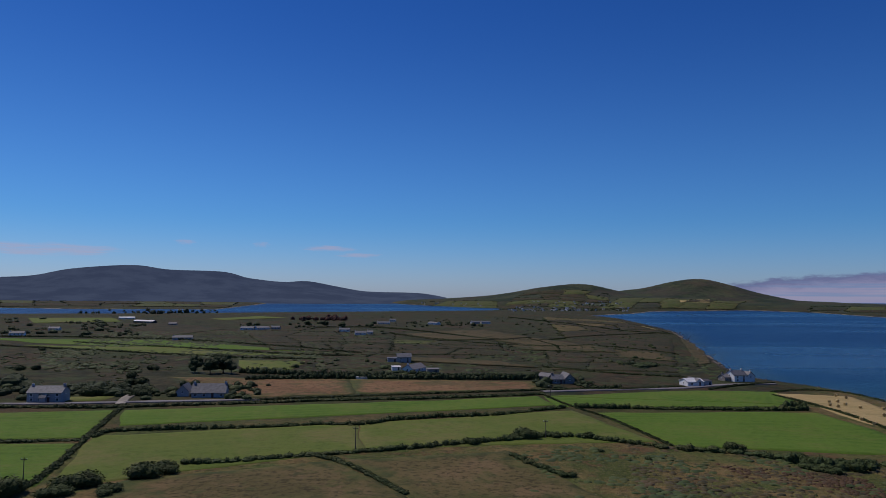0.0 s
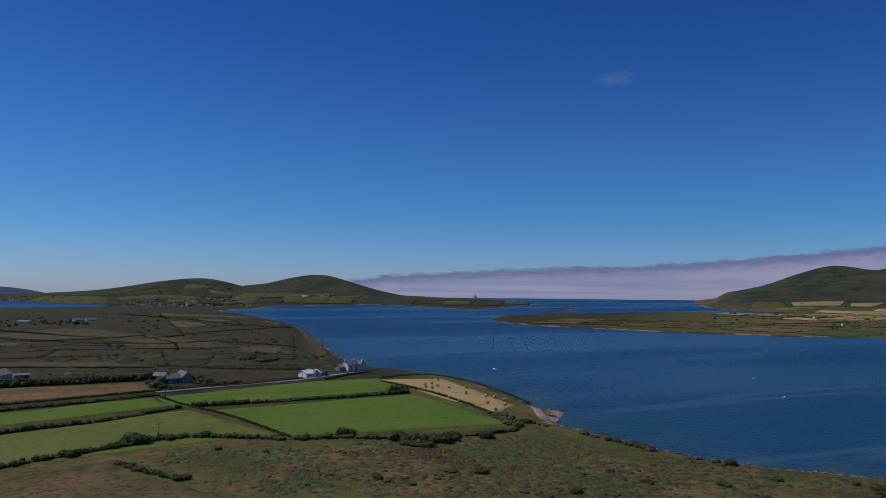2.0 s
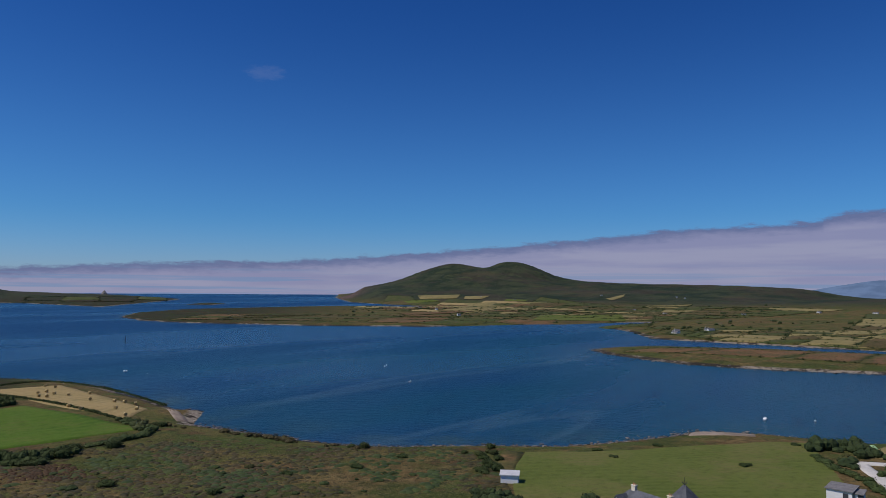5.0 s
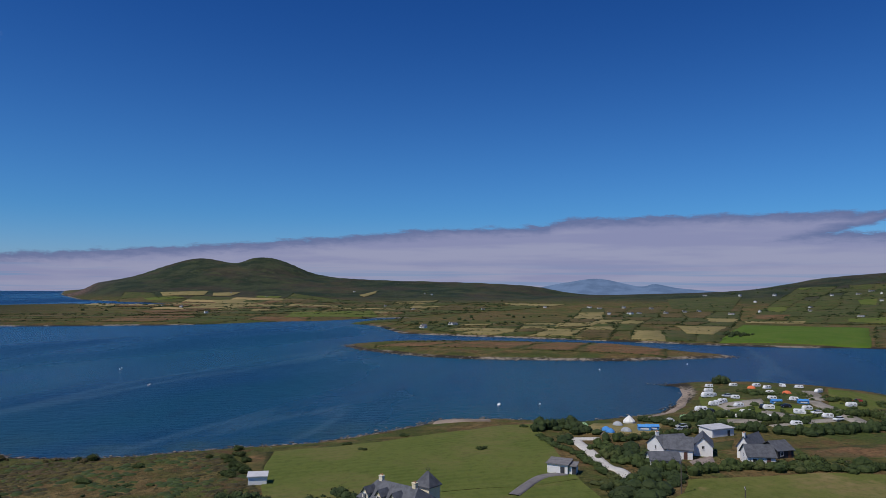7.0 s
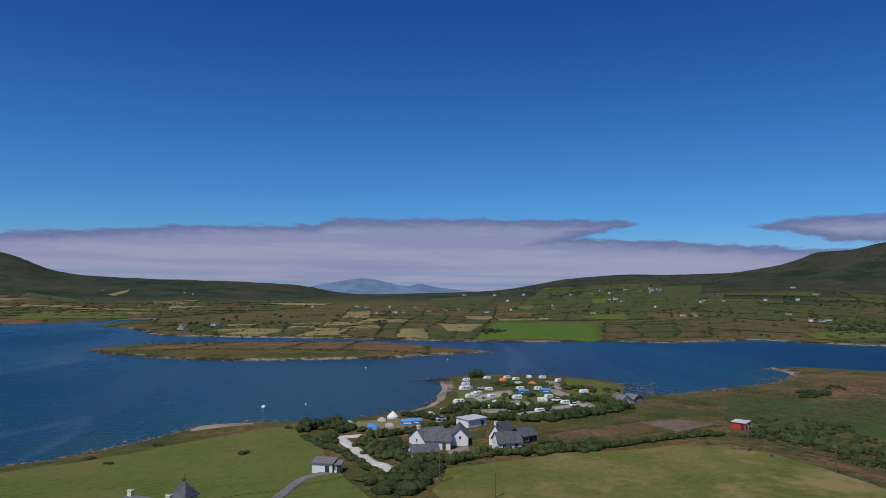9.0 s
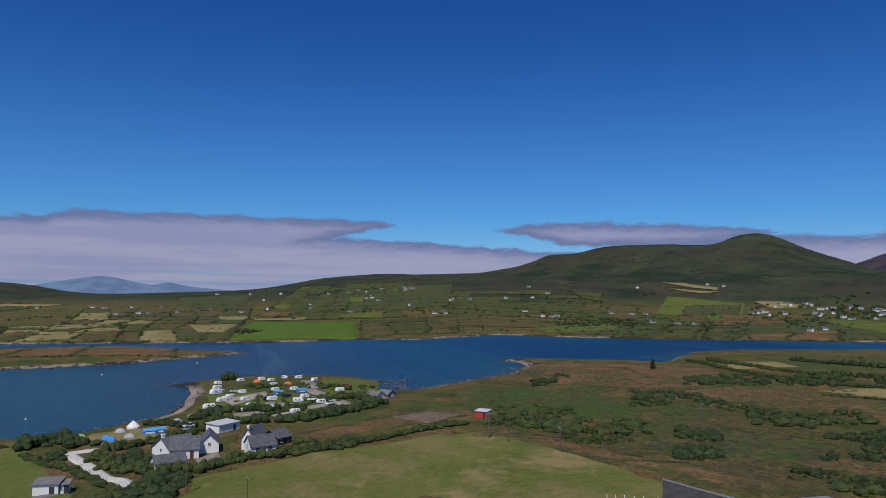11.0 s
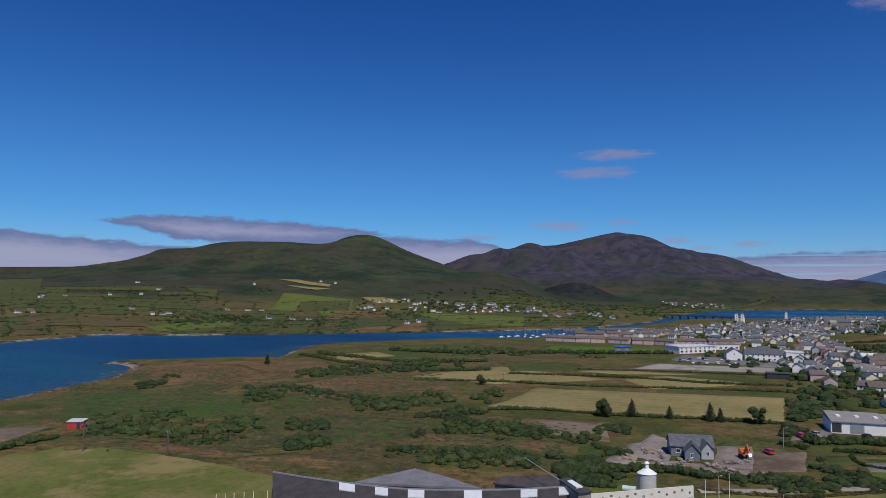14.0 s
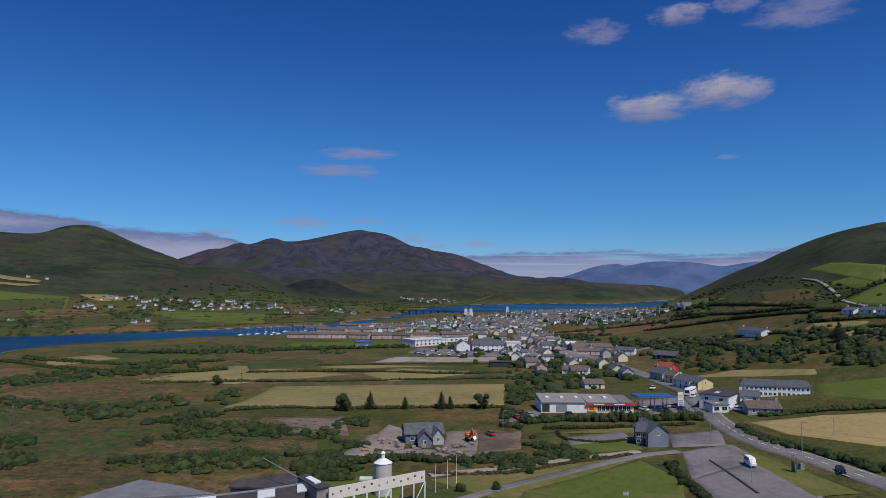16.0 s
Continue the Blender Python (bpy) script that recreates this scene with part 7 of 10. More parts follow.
field("meadow", [(-160, -661), (-175, -653), (-197, -594), (-179, -540)])
field("meadow", [(-152, -599), (-192, -578), (-210, -556), (-174, -526)])
field("olive", [(-121, -669), (-145, -600), (-146, -546), (-117, -603)])
field("meadow", [(-144, -526), (-181, -548), (-204, -541), (-169, -482)])
field("meadow", [(-16, -2113), (-88, -1081), (-105, -719), (-76, -860)])
hedge([(-28, -754), (-88, -607), (-132, -520)], 2.8, 3.4, "dark")
hedge([(-60, -816), (-95, -625), (-131, -543)], 2.8, 3.4, "dark")
hedge([(-107, -573), (-130, -525), (-160, -485)], 2.8, 3.4, "dark")
hedge([(-73, -904), (-102, -670), (-133, -538)], 2.8, 3.4, "dark")
hedge([(-146, -533), (-181, -548), (-204, -541)], 2.8, 3.4, "dark")
hedge([(-120, -498), (-137.3, -479.4), (-167.7, -446.7)], 2.8, 3.4, "dark")
hedge([(-106.8, -458.0), (-134.9, -451.2), (-160.9, -429.0)], 2.8, 3.4, "dark")
hedge([(77, -771), (-7, -893), (-80, -682)], 2.8, 3.4, "dark")
hedge([(-73, -528), (-105.9, -481.6), (-123.8, -433.2)], 2.8, 3.4, "dark")
hedge([(-30, -515), (-60, -520), (-70.7, -467.5)], 2.8, 3.4, "dark")
strip("track", [(-159, -481), (-150, -524), (-152, -556), (-155, -608), (-150, -639)], 2.4, TURF["gravel"], "pale farm track up the hill", 0.25)
strip("track", [(42.0, -420.1), (32.4, -470.7), (-38, -579), (-78, -515)], 3.0, TURF["asphalt"], "narrow lane up to a villa", 0.25)
conifer(-119.2, -431.9, 11.0, 4.5, 449)
house(-89.7, -508.1, 112, 28.0, 9.0, 5.8, 2.0, "white", "slate", 2, 2, "white two-storey villa on the hill side")
house(-113.6, -632.9, 103, 29.2, 8.0, 2.5, 1.8, "grey", "slate", 1, 1, "grey hill farm among trees")
house(-144.5, -494.1, 120, 8.6, 8.0, 2.3, 1.8, "white", "slate", 1, 1, "white hill farm with dark roofs")
house(-151.2, -483.9, 129, 9.0, 8.0, 2.3, 1.8, "white", "slate", 1, 1, "white hill farm with dark roofs")
house(-156.7, -473.1, 131, 8.3, 8.0, 2.5, 2.0, "white", "slate", 1, 1, "white hill farm with dark roofs")
house(-77.9, -915.2, 183, 10.0, 42.6, 3.7, 3.7, "white", "grey", 0, 2, "tall white gabled house on the slope")
house(-80.2, -872.7, 184, 10.0, 33.1, 3.7, 3.7, "white", "grey", 0, 2, "tall white gabled house on the slope")

# houses of the near town
house(21.8, -408.0, 174, 14.1, 10.0, 2.4, 2.1, "white", "brown",1,1)
house(21.7, -405.2, -164, 6.9, 9.0, 2.3, 2.0, "white", "brown",0,1)
house(11.3, -353.5, -163, 9.6, 9.0, 2.2, 1.8, "cream", "brown",1,1)
house(53.8, -565.8, -162, 7.2, 8.0, 4.1, 2.5, "white", "slate",1,2)
house(50.1, -506.6, 134, 10.8, 8.0, 3.3, 2.5, "cream", "slate",1,1)
house(43.8, -471.7, -168, 7.3, 7.0, 3.3, 1.0, "white", "slate",0,2)
house(53.4, -486.4, 154, 6.7, 7.0, 2.3, 1.3, "white", "grey",0,1)
house(36.2, -602.1, -159, 10.6, 9.0, 2.6, 2.1, "white", "tin",0,1)
house(20.0, -571.1, -150, 34.1, 12.0, 3.1, 2.5, "stone", "brown",1,1)
house(19.2, -532.0, -163, 25.0, 8.0, 2.8, 2.0, "pink", "brown",0,1)
house(-6.6, -524.4, 169, 13.4, 10.0, 4.1, 2.0, "white", "slate",1,2)
house(-32.2, -481.2, 154, 15.0, 10.0, 2.5, 2.5, "dark", "slate",0,1)
house(-23.2, -383.1, 120, 11.1, 8.0, 4.1, 2.5, "grey", "slate",1,2)
house(-26.7, -408.1, 136, 10.1, 8.0, 4.1, 2.3, "red", "red",1,2)
house(-28.0, -371.6, 128, 6.3, 7.0, 3.9, 2.3, "yellow", "brown",1,2)
house(-32.8, -354.0, 128, 11.0, 9.0, 3.8, 2.1, "white", "slate",1,2)
house(27.6, -476.2, -164, 10.0, 8.0, 2.6, 1.6, "white", "grey",1,1)
house(-38.5, -346.5, 118, 4.4, 8.0, 3.8, 1.8, "yellow", "slate",0,2)
house(-50.6, -301.4, 174, 7.0, 9.0, 4.3, 1.8, "white", "slate", 1, 2, "white guest house beside the road")
house(-52.3, -287.8, -172, 12.0, 10.0, 2.3, 2.1, "grey", "brown", 2, 1, "brown-roofed bungalow with two white chimneys")


# ---------------------------------------------------------------- far farms and town houses
KIND = {"p": "pasture", "m": "meadow", "d": "dull", "o": "olive", "b": "brown", "t": "tan", "h": "hay", "g": "green", "k": "heather"}


def patchwork(corners, nu, nv, seed, kinds, tall):
    """Small fields side by side, with grown hedges between them."""
    rng = random.Random(seed)
    a, b, c, d = [np.array(q, float) for q in corners]

    def spot(u, v):
        return a * (1 - u) * (1 - v) + b * u * (1 - v) + c * u * v + d * (1 - u) * v

    grid = {}
    for i in range(nu + 1):
        for j in range(nv + 1):
            ju = 0 if i in (0, nu) else rng.uniform(-0.28, 0.28)
            jv = 0 if j in (0, nv) else rng.uniform(-0.25, 0.25)
            grid[i, j] = spot((i + ju) / nu, (j + jv) / nv)
    for i in range(nu):
        for j in range(nv):
            if rng.random() < 0.8:
                field(KIND[rng.choice(kinds)], [grid[i, j], grid[i + 1, j], grid[i + 1, j + 1], grid[i, j + 1]], 0.3)
    lines = [[grid[i, j] for i in range(nu + 1)] for j in range(nv + 1)] + [[grid[i, j] for j in range(nv + 1)] for i in range(nu + 1)]
    out = []
    nr = np.random.default_rng(seed)
    for row, line in enumerate(lines):
        q = np.array(line)
        seg = np.hypot(*np.diff(q, axis=0).T)
        acc = np.concatenate([[0], np.cumsum(seg)])
        far = np.hypot(*q.mean(0))
        n = int(acc[-1] / max(3.0, far * 0.0045) * (1.0 if row <= nv else 0.35))
        s = np.sort(nr.uniform(0, acc[-1], n))
        x, y = np.interp(s, acc, q[:, 0]) + nr.normal(0, 0.8, n), np.interp(s, acc, q[:, 1]) + nr.normal(0, 0.8, n)
        z, grow = ground_height(x, y), 0.75 + 0.6 * fbm(x, y, 90, 3, seed)
        for k in range(n):
            h = tall * max(0.25, grow[k]) * nr.uniform(0.6, 1.4)
            w = max(1.3, far * 0.0022) * nr.uniform(0.8, 1.3)
            leaves(nr, (x[k], y[k], z[k] + h * 0.4), (w, w, h * 0.8), 16, max(0.4, far * 0.0008), out)
    if out:
        tagged(part("hedgerows", leaf_mesh("hedgerows", out), LEAF["dark"]), "dark hedgerows between far small fields", "hedge", kind="stuff")


def far_template(wall, roof, L, W, e, r, storeys, chimneys, label):
    h = house(0, 0, 0, L * 0.85, W * 0.85, e * 0.8, r * 0.85, wall, roof, min(1, chimneys), storeys, label, bays=2 if storeys > 1 else 3, simple=True, place=False, group="houses of the far shores and the town")
    return h


HOMES = [far_template("white", "slate", 13, 7.5, 2.9, 2.6, 1, 2, "white far bungalow with a slate roof"),
         far_template("white", "slate", 10, 7.5, 5.2, 2.8, 2, 2, "white two-storey house with slate roof"),
         far_template("white", "grey", 15, 8, 2.8, 2.2, 1, 1, "long white bungalow with grey tiles"),
         far_template("cream", "slate", 11, 8, 5.0, 2.8, 2, 1, "cream two-storey house with slate roof"),
         far_template("grey", "slate", 10, 7.5, 5.0, 2.8, 2, 1, "grey rendered house with slate roof"),
         far_template("pink", "brown", 10, 7.5, 5.0, 2.6, 2, 1, "pink rendered house with brown roof")]
spread = random.Random(23)


def far_house(x, y, town=False):
    t = spread.choice(HOMES if town else HOMES[:3])
    turn = spread.choice((0, 90)) + 12 + spread.uniform(-8, 8) if town else math.degrees(math.atan2(-x, y)) + spread.uniform(-50, 50)
    ob = again(t, x, y, turn, 0.05)
    PLACED.append((x, y))
    k = 0.80 if town else 0.76
    ob.scale = (k, k, k)
    return ob


def house_cluster(corners, n, town=False):
    placed = []
    rng = np.random.default_rng(n * 7 + 1)
    for _ in range(n * 6):
        if len(placed) == n:
            break
        q = inside_quad(corners, rng)
        if all(np.hypot(*(q - p)) > (8.5 if town else 16) for p in placed) and height_at(*q) > 1.2 + float(sea_level(np.hypot(*q))):
            placed.append(q)
            far_house(q[0], q[1], town)


def village(corners, n, label, mixed=False, near=11.0):
    """Houses past those that can be counted one by one."""
    rng = np.random.default_rng(n)
    kinds = ("white", "cream", "grey", "pink") if mixed else ("white",)
    pieces = {k: [[], [], 0] for k in kinds + ("roof", "brown", "glass")}

    def take(key, bm, m):
        bm.transform(m)
        bm.verts.index_update()
        co, fc, at = pieces[key]
        co += [tuple(v.co) for v in bm.verts]
        fc += [tuple(v.index + at for v in f.verts) for f in bm.faces]
        pieces[key][2] += len(bm.verts)
        bm.free()

    spots = []
    for _ in range(n * 3):
        x, y = inside_quad(corners, rng)
        z = height_at(x, y)
        if len(spots) == n or z < 1.5 + float(sea_level(np.hypot(x, y))) or any((x - a) ** 2 + (y - b) ** 2 < near ** 2 for a, b in spots + (PLACED if mixed else [])):
            continue
        spots.append((x, y))
        L, W, e, r = rng.uniform(6, 11), rng.uniform(4.5, 6.5), rng.choice([2.0, 2.3, 3.6]), rng.uniform(1.5, 2.2)
        m = Matrix.Translation((x, y, z)) @ Matrix.Rotation(rng.uniform(0, 3.14), 4, "Z")
        take(str(rng.choice(kinds, p=(0.62, 0.14, 0.16, 0.08))) if mixed else "white", gable_walls(L, W, e, r), m)
        take("brown" if mixed and rng.random() < 0.25 else "roof", gable_roof(L, W, e, r), m)
        take("white", solid((L / 2 - 1.0, L / 2 - 0.3, -0.3, 0.3, e + r * 0.5, e + r + 0.7)), m)
        for s in (-1, 1):
            take("glass", solid(*[(q * L - 0.45, q * L + 0.45, s * W / 2 - 0.04, s * W / 2 + 0.04, z0, z0 + 1.0) for q in (-0.3, 0.02, 0.32) for z0 in ((0.8,) if e < 3 else (0.8, 2.3))]), m)
    root = tagged(new("village_houses"), label, "houses", kind="stuff")
    for key, (co, fc, _) in pieces.items():
        if co:
            name, material = {"roof": ("roofs", ROOF["slate"]), "brown": ("roofs", ROOF["brown"]), "glass": ("windows", M_GLASS)}.get(key, ("walls", WALL.get(key)))
            part(name, mesh_from(name, co, fc), material, root)


def terrace(x, y, turn, L, W):
    h = house(x, y, turn, L, W, 3.8, 2.2, "pink", "brown", 1, 2, "terrace of pinkish houses with brown roofs", bays=max(3, int(L / 5)), simple=True)
    n = max(1, int(L / 7))
    for i in range(1, n):
        part("chimney", solid((-L / 2 + i * L / n - 0.5, -L / 2 + i * L / n + 0.5, -0.4, 0.4, 4.8, 6.8)), WALL["pink"], h)
    return h


def big_hall(x, y, turn, L, W, h, wall, roof, label):
    """A flat-roofed hall: walls, parapet roof, band of windows and rooflights."""
    root = new("hall")
    root.matrix_world = Matrix.Translation((x, y, height_at(x, y) + 0.05)) @ Matrix.Rotation(radians(turn), 4, "Z")
    part("wall", solid((-L / 2, L / 2, -W / 2, W / 2, -0.6, h)), WALL[wall], root)
    bm = bmesh.new()
    box(bm, -L / 2 - 0.3, L / 2 + 0.3, -W / 2 - 0.3, W / 2 + 0.3, h + 0.02, h + 0.3)
    for v in bm.verts:
        v.co.z += max(0, v.co.y) / W * 1.2
    part("roof", bm, ROOF[roof], root)
    n = max(2, int(L / 4.5))
    for i in range(n):
        xx = (i + 0.5) / n * L - L / 2
        window_on(root, xx, -W / 2, 0.8, 2.2, 1.6, 0)
        if h > 4.8:
            window_on(root, xx, -W / 2, 3.3, 1.6, 1.2, 0)
    for i in range(max(1, n // 2)):
        part("rooflight", solid((-L / 2 + (i + 0.7) * L / (n // 2 + 1), -L / 2 + (i + 0.7) * L / (n // 2 + 1) + 1.6, -W * 0.2, W * 0.1, h + 0.3, h + 0.62)), M_FRAME, root)
    return tagged(root, label, "building")


# ---------------------------------------------------------------- far shores and the town

# ---- far shores: small farms in patches
patchwork([(790, 54), (755, -119), (1578, -292), (1629, 37)], 6, 6, 1, 'gtotod', 1.3)
field("pasture", [(755, -117), (751, -254), (1067, -357), (1093, -203)])
patchwork([(1194, -212), (1148, -512), (1917, -823), (2132, -544)], 8, 8, 2, 'gdgdgdm', 1.3)
patchwork([(753, -258), (784, -431), (1157, -627), (1090, -374)], 4, 4, 3, 'gdgo', 1.3)
patchwork([(1203, -547), (964, -754), (1326, -1040), (1603, -729)], 7, 7, 4, 'ddgdg', 1.3)
patchwork([(722, -506), (609, -661), (1024, -1148), (1193, -888)], 5, 5, 5, 'gdgo', 1.3)
field("meadow", [(995, -894), (866, -971), (1031, -1165), (1214, -1134)])
patchwork([(679, -546), (538, -758), (780, -1099), (1001, -852)], 5, 5, 6, 'gdgb', 1.3)
field("tan", [(1361, -1254), (1320, -1285), (1211, -1286), (1195, -1263)], 0.90)
field("tan", [(1293, -1215), (1265, -1232), (1173, -1246), (1184, -1209)], 0.90)
field("tan", [(1034, -1196), (995, -1229), (907, -1216), (951, -1155)])
patchwork([(539, -761), (431, -1073), (557, -1450), (805, -1173)], 5, 5, 7, 'gdgdb', 1.3)
patchwork([(843, -1131), (562, -1782), (498, -3037), (821, -1506)], 6, 6, 8, 'gdgd', 1.3)
patchwork([(1201, 735), (1321, 339), (1773, 82), (2653, 1198)], 8, 8, 9, 'ddgot', 1.3)
patchwork([(1463, 1243), (1332, 346), (2330, 528), (2492, 1850)], 8, 8, 10, 'gdhtobt', 1.3)
patchwork([(776, 1035), (1043, 297), (1467, 406), (935, 1130)], 9, 4, 11, 'odob', 1.3)
patchwork([(818, 189), (784, -11), (1091, -32), (980, 186)], 5, 5, 12, 'gttod', 1.3)
patchwork([(917, 283), (822, 170), (1012, 184), (1036, 284)], 4, 2, 13, 'dgo', 1.3)
patchwork([(594, 198), (581, -51), (735, -65), (623, 181)], 4, 1, 14, 'bbb', 1.2)
patchwork([(220, 2869), (614, 2607), (747, 3220), (386, 3323)], 4, 5, 15, 'kgkd', 1.3)
patchwork([(-1441, 2310), (-776, 2539), (-947, 3269), (-1923, 3081)], 7, 2, 16, 'kgk', 1.3)
patchwork([(-255, 3413), (224, 2926), (237, 3098), (-67, 3503)], 4, 2, 17, 'gkg', 1.3)
patchwork([(1296, 2519), (1795, 2420), (2147, 2895), (1522, 2935)], 4, 2, 18, 'kdk', 1.3)
field("hay", [(1020, 3060), (1225, 3260), (1119, 2975), (975, 2911)])
patchwork([(573, 2632), (1172, 2872), (1365, 3198), (768, 3073)], 5, 2, 19, 'gkgd', 1.3)
patchwork([(-134, 756), (56, 730), (52, 566), (-81, 559)], 3, 3, 20, 'kkkd', 0.8)
patchwork([(92, 659), (204, 633), (152.6, 462.5), (71.8, 460.2)], 3, 4, 21, 'kkk', 0.7)
patchwork([(230, 1639), (361, 1438), (318, 1009), (143, 831)], 3, 5, 22, 'kkok', 0.7)
patchwork([(-257, 916), (-58, 874), (-43, 577), (-141, 588)], 3, 3, 23, 'kkkk', 0.8)
field("tan", [(2501, 1697), (2621, 1559), (2476, 1490), (2391, 1611)], 0.90)
field("meadow", [(2351, 1665), (2384, 1546), (2334, 1472), (2277, 1590)], 0.90)
field("tan", [(2576, 1509), (2659, 1435), (2502, 1390), (2472, 1452)], 0.90)
field("tan", [(2255, 1325), (2365, 1243), (2154, 1155), (2013, 1164)], 0.90)
field("olive", [(2365, 1108), (2390, 974), (2134, 901), (2190, 1030)], 0.90)
field("tan", [(2693, 937), (2918, 932), (2804, 903), (2610, 887)], 0.90)
field("meadow", [(2511, 1281), (2503, 1178), (2419, 1157), (2428, 1250)], 0.90)
field("brown", [(1267, 916), (1501, 889), (1378, 828), (1154, 805)], 0.90)
field("meadow", [(1313, 594), (1515, 496), (1269, 405), (1124, 523)], 0.90)
field("green", [(1899, -170), (1837, -339), (1448, -245), (1538, -147)], 0.90)
field("tan", [(1004, -102), (1006, -166), (829, -122), (837, -96)], 0.90)
field("tan", [(1037, 51), (1080, -5), (974, 10), (938, 58)], 0.90)
field("tan", [(843, 66), (876, 15), (803, 32), (799, 72)], 0.90)
field("tan", [(1212, -226), (1234, -323), (1163, -300), (1141, -215)], 0.90)
field("brown", [(1364, -267), (1363, -333), (1257, -300), (1288, -252)], 0.90)
field("green", [(762, -804), (825, -1083), (641, -1001), (620, -696)], 0.90)
field("meadow", [(809, -1097), (614, -1166), (483, -918), (572, -894)], 0.90)
field("brown", [(969, -1038), (848, -1062), (839, -1003), (927, -984)], 0.90)
field("meadow", [(818, -530), (902, -713), (749, -622), (740, -496)], 0.90)
field("green", [(1782, -721), (1750, -863), (1299, -630), (1274, -496)], 0.90)
field("green", [(1781, -621), (1798, -713), (1277, -492), (1356, -463)], 0.90)
field("meadow", [(1254, -391), (1258, -469), (1147, -433), (1209, -377)], 0.90)
field("olive", [(1126, -526), (1023, -662), (809, -542), (934, -445)], 0.90)
thicket([(852, -1059), (795, -1087), (665, -910), (694, -862)], 22, 4.5, "dark", "dark trees round far farms", 0.8, 40, "wood", 1.0)
thicket([(1025, -722), (982, -898), (798, -729), (839, -591)], 60, 3.6, "dark", "dark trees round far farms", 0.8, 40, "wood", 1.0)
thicket([(1331, -1113), (1294, -1173), (1180, -1070), (1191, -1004)], 30, 3.2, "dark", "dark trees round far farms", 0.8, 40, "wood", 1.0)
thicket([(868, -1214), (705, -1364), (648, -1252), (794, -1110)], 90, 3.2, "dark", "dark trees round far farms", 0.8, 40, "wood", 1.0)
thicket([(825, -131), (847, -168), (793, -154), (781, -127)], 10, 4.5, "dark", "dark trees round far farms", 0.8, 40, "wood", 1.0)
thicket([(858, -137), (843, -163), (775, -150), (785, -128)], 8, 4.5, "dark", "dark trees round far farms", 0.8, 40, "wood", 1.0)
thicket([(1367, -382), (1323, -442), (1275, -426), (1306, -369)], 14, 3.6, "dark", "dark trees round far farms", 0.8, 40, "wood", 1.0)
thicket([(2057, -654), (1962, -714), (1771, -631), (1826, -588)], 14, 3.2, "dark", "dark trees round far farms", 0.8, 40, "wood", 1.0)
thicket([(1298, 29), (1187, -539), (1956, -806), (2155, -434)], 110, 3.2, "dark", "scattered trees and hedges of far farms", 0.9, 26)
thicket([(836, -380), (734, -574), (1287, -1009), (1480, -673)], 120, 3.4, "dark", "scattered trees and hedges of far farms", 0.9, 26)
thicket([(726, -501), (595, -689), (977, -1131), (1103, -759)], 110, 3.4, "dark", "scattered trees and hedges of far farms", 0.9, 26)
thicket([(914, -934), (463, -1536), (633, -2102), (1061, -1153)], 220, 4.2, "dark", "scattered trees and hedges of far farms", 0.9, 26)
thicket([(519, -937), (487, -1615), (567, -1743), (690, -1245)], 90, 4.2, "dark", "scattered trees and hedges of far farms", 0.9, 26)
thicket([(800, -1003), (378, -2560), (468, -3168), (969, -1395)], 150, 4.5, "dark", "scattered trees and hedges of far farms", 1.3, 26)
thicket([(1245, 1058), (1363, 309), (2024, 149), (2492, 1850)], 150, 4.0, "dark", "scattered trees and hedges of far farms", 0.9, 26)
thicket([(179, 2340), (616, 2530), (761, 3228), (303, 3281)], 70, 4.0, "dark", "scattered trees and hedges of far farms", 0.9, 26)
thicket([(935, 251), (811, 4), (1451, -90), (1497, 340)], 60, 3.0, "dark", "scattered trees and hedges of far farms", 0.9, 26)
thicket([(2240, -637), (1540, -1209), (1822, -1432), (2331, -860)], 200, 2.6, "heath", "rocks and heather on the hill side", 0.8, 14, "heather", 0.35)
thicket([(1358, -975), (966, -1422), (1406, -1852), (4061, -2917)], 220, 2.6, "heath", "rocks and heather on the hill side", 0.8, 14, "heather", 0.35)
FARMS = []
FARMS += [(1816, -616), (1527, -549), (1787, -672), (1699, -705), (1684, -720), (1180, -564), (1376, -675), (1371, -719), (1339, -791), (1138, -714), (1498, -951), (1321, -847), (1369, -919), (1045, -710), (1054, -728), (1055, -850), (1036, -881), (1027, -906), (895, -805), (838, -802), (821, -822), (1356, -1171), (1259, -1302), (1213, -1305)]
FARMS += [(1059, -701), (632, -834), (639, -872), (896, 222), (952, 197), (1609, 260), (1442, -58), (1440, -76), (1445, -127), (1464, -164), (1643, 22), (1394, -238), (1874, -341), (1281, -418), (1532, -537), (1752, -721), (1713, -727), (1178, -566), (1393, -688), (1184, -548), (1604, -1), (1597, -52), (1468, -191), (1732, -507)]
FARMS += [(1652, 436), (889, 222), (950, 193), (1902, 583), (2892, 715), (2841, 672), (2607, 1450), (1677, 124), (1424, -19), (1423, -61), (1555, -107), (1960, -270), (2474, 1226), (2830, 1004), (1576, 1010), (1656, 1116), (1197, 715), (1852, 1331)]
for home, (x, y) in zip(HOMES, FARMS):
    put(home, x, y, math.degrees(math.atan2(-x, y)) + 15, 0.05)
for x, y in FARMS[6:]:
    far_house(x, y)

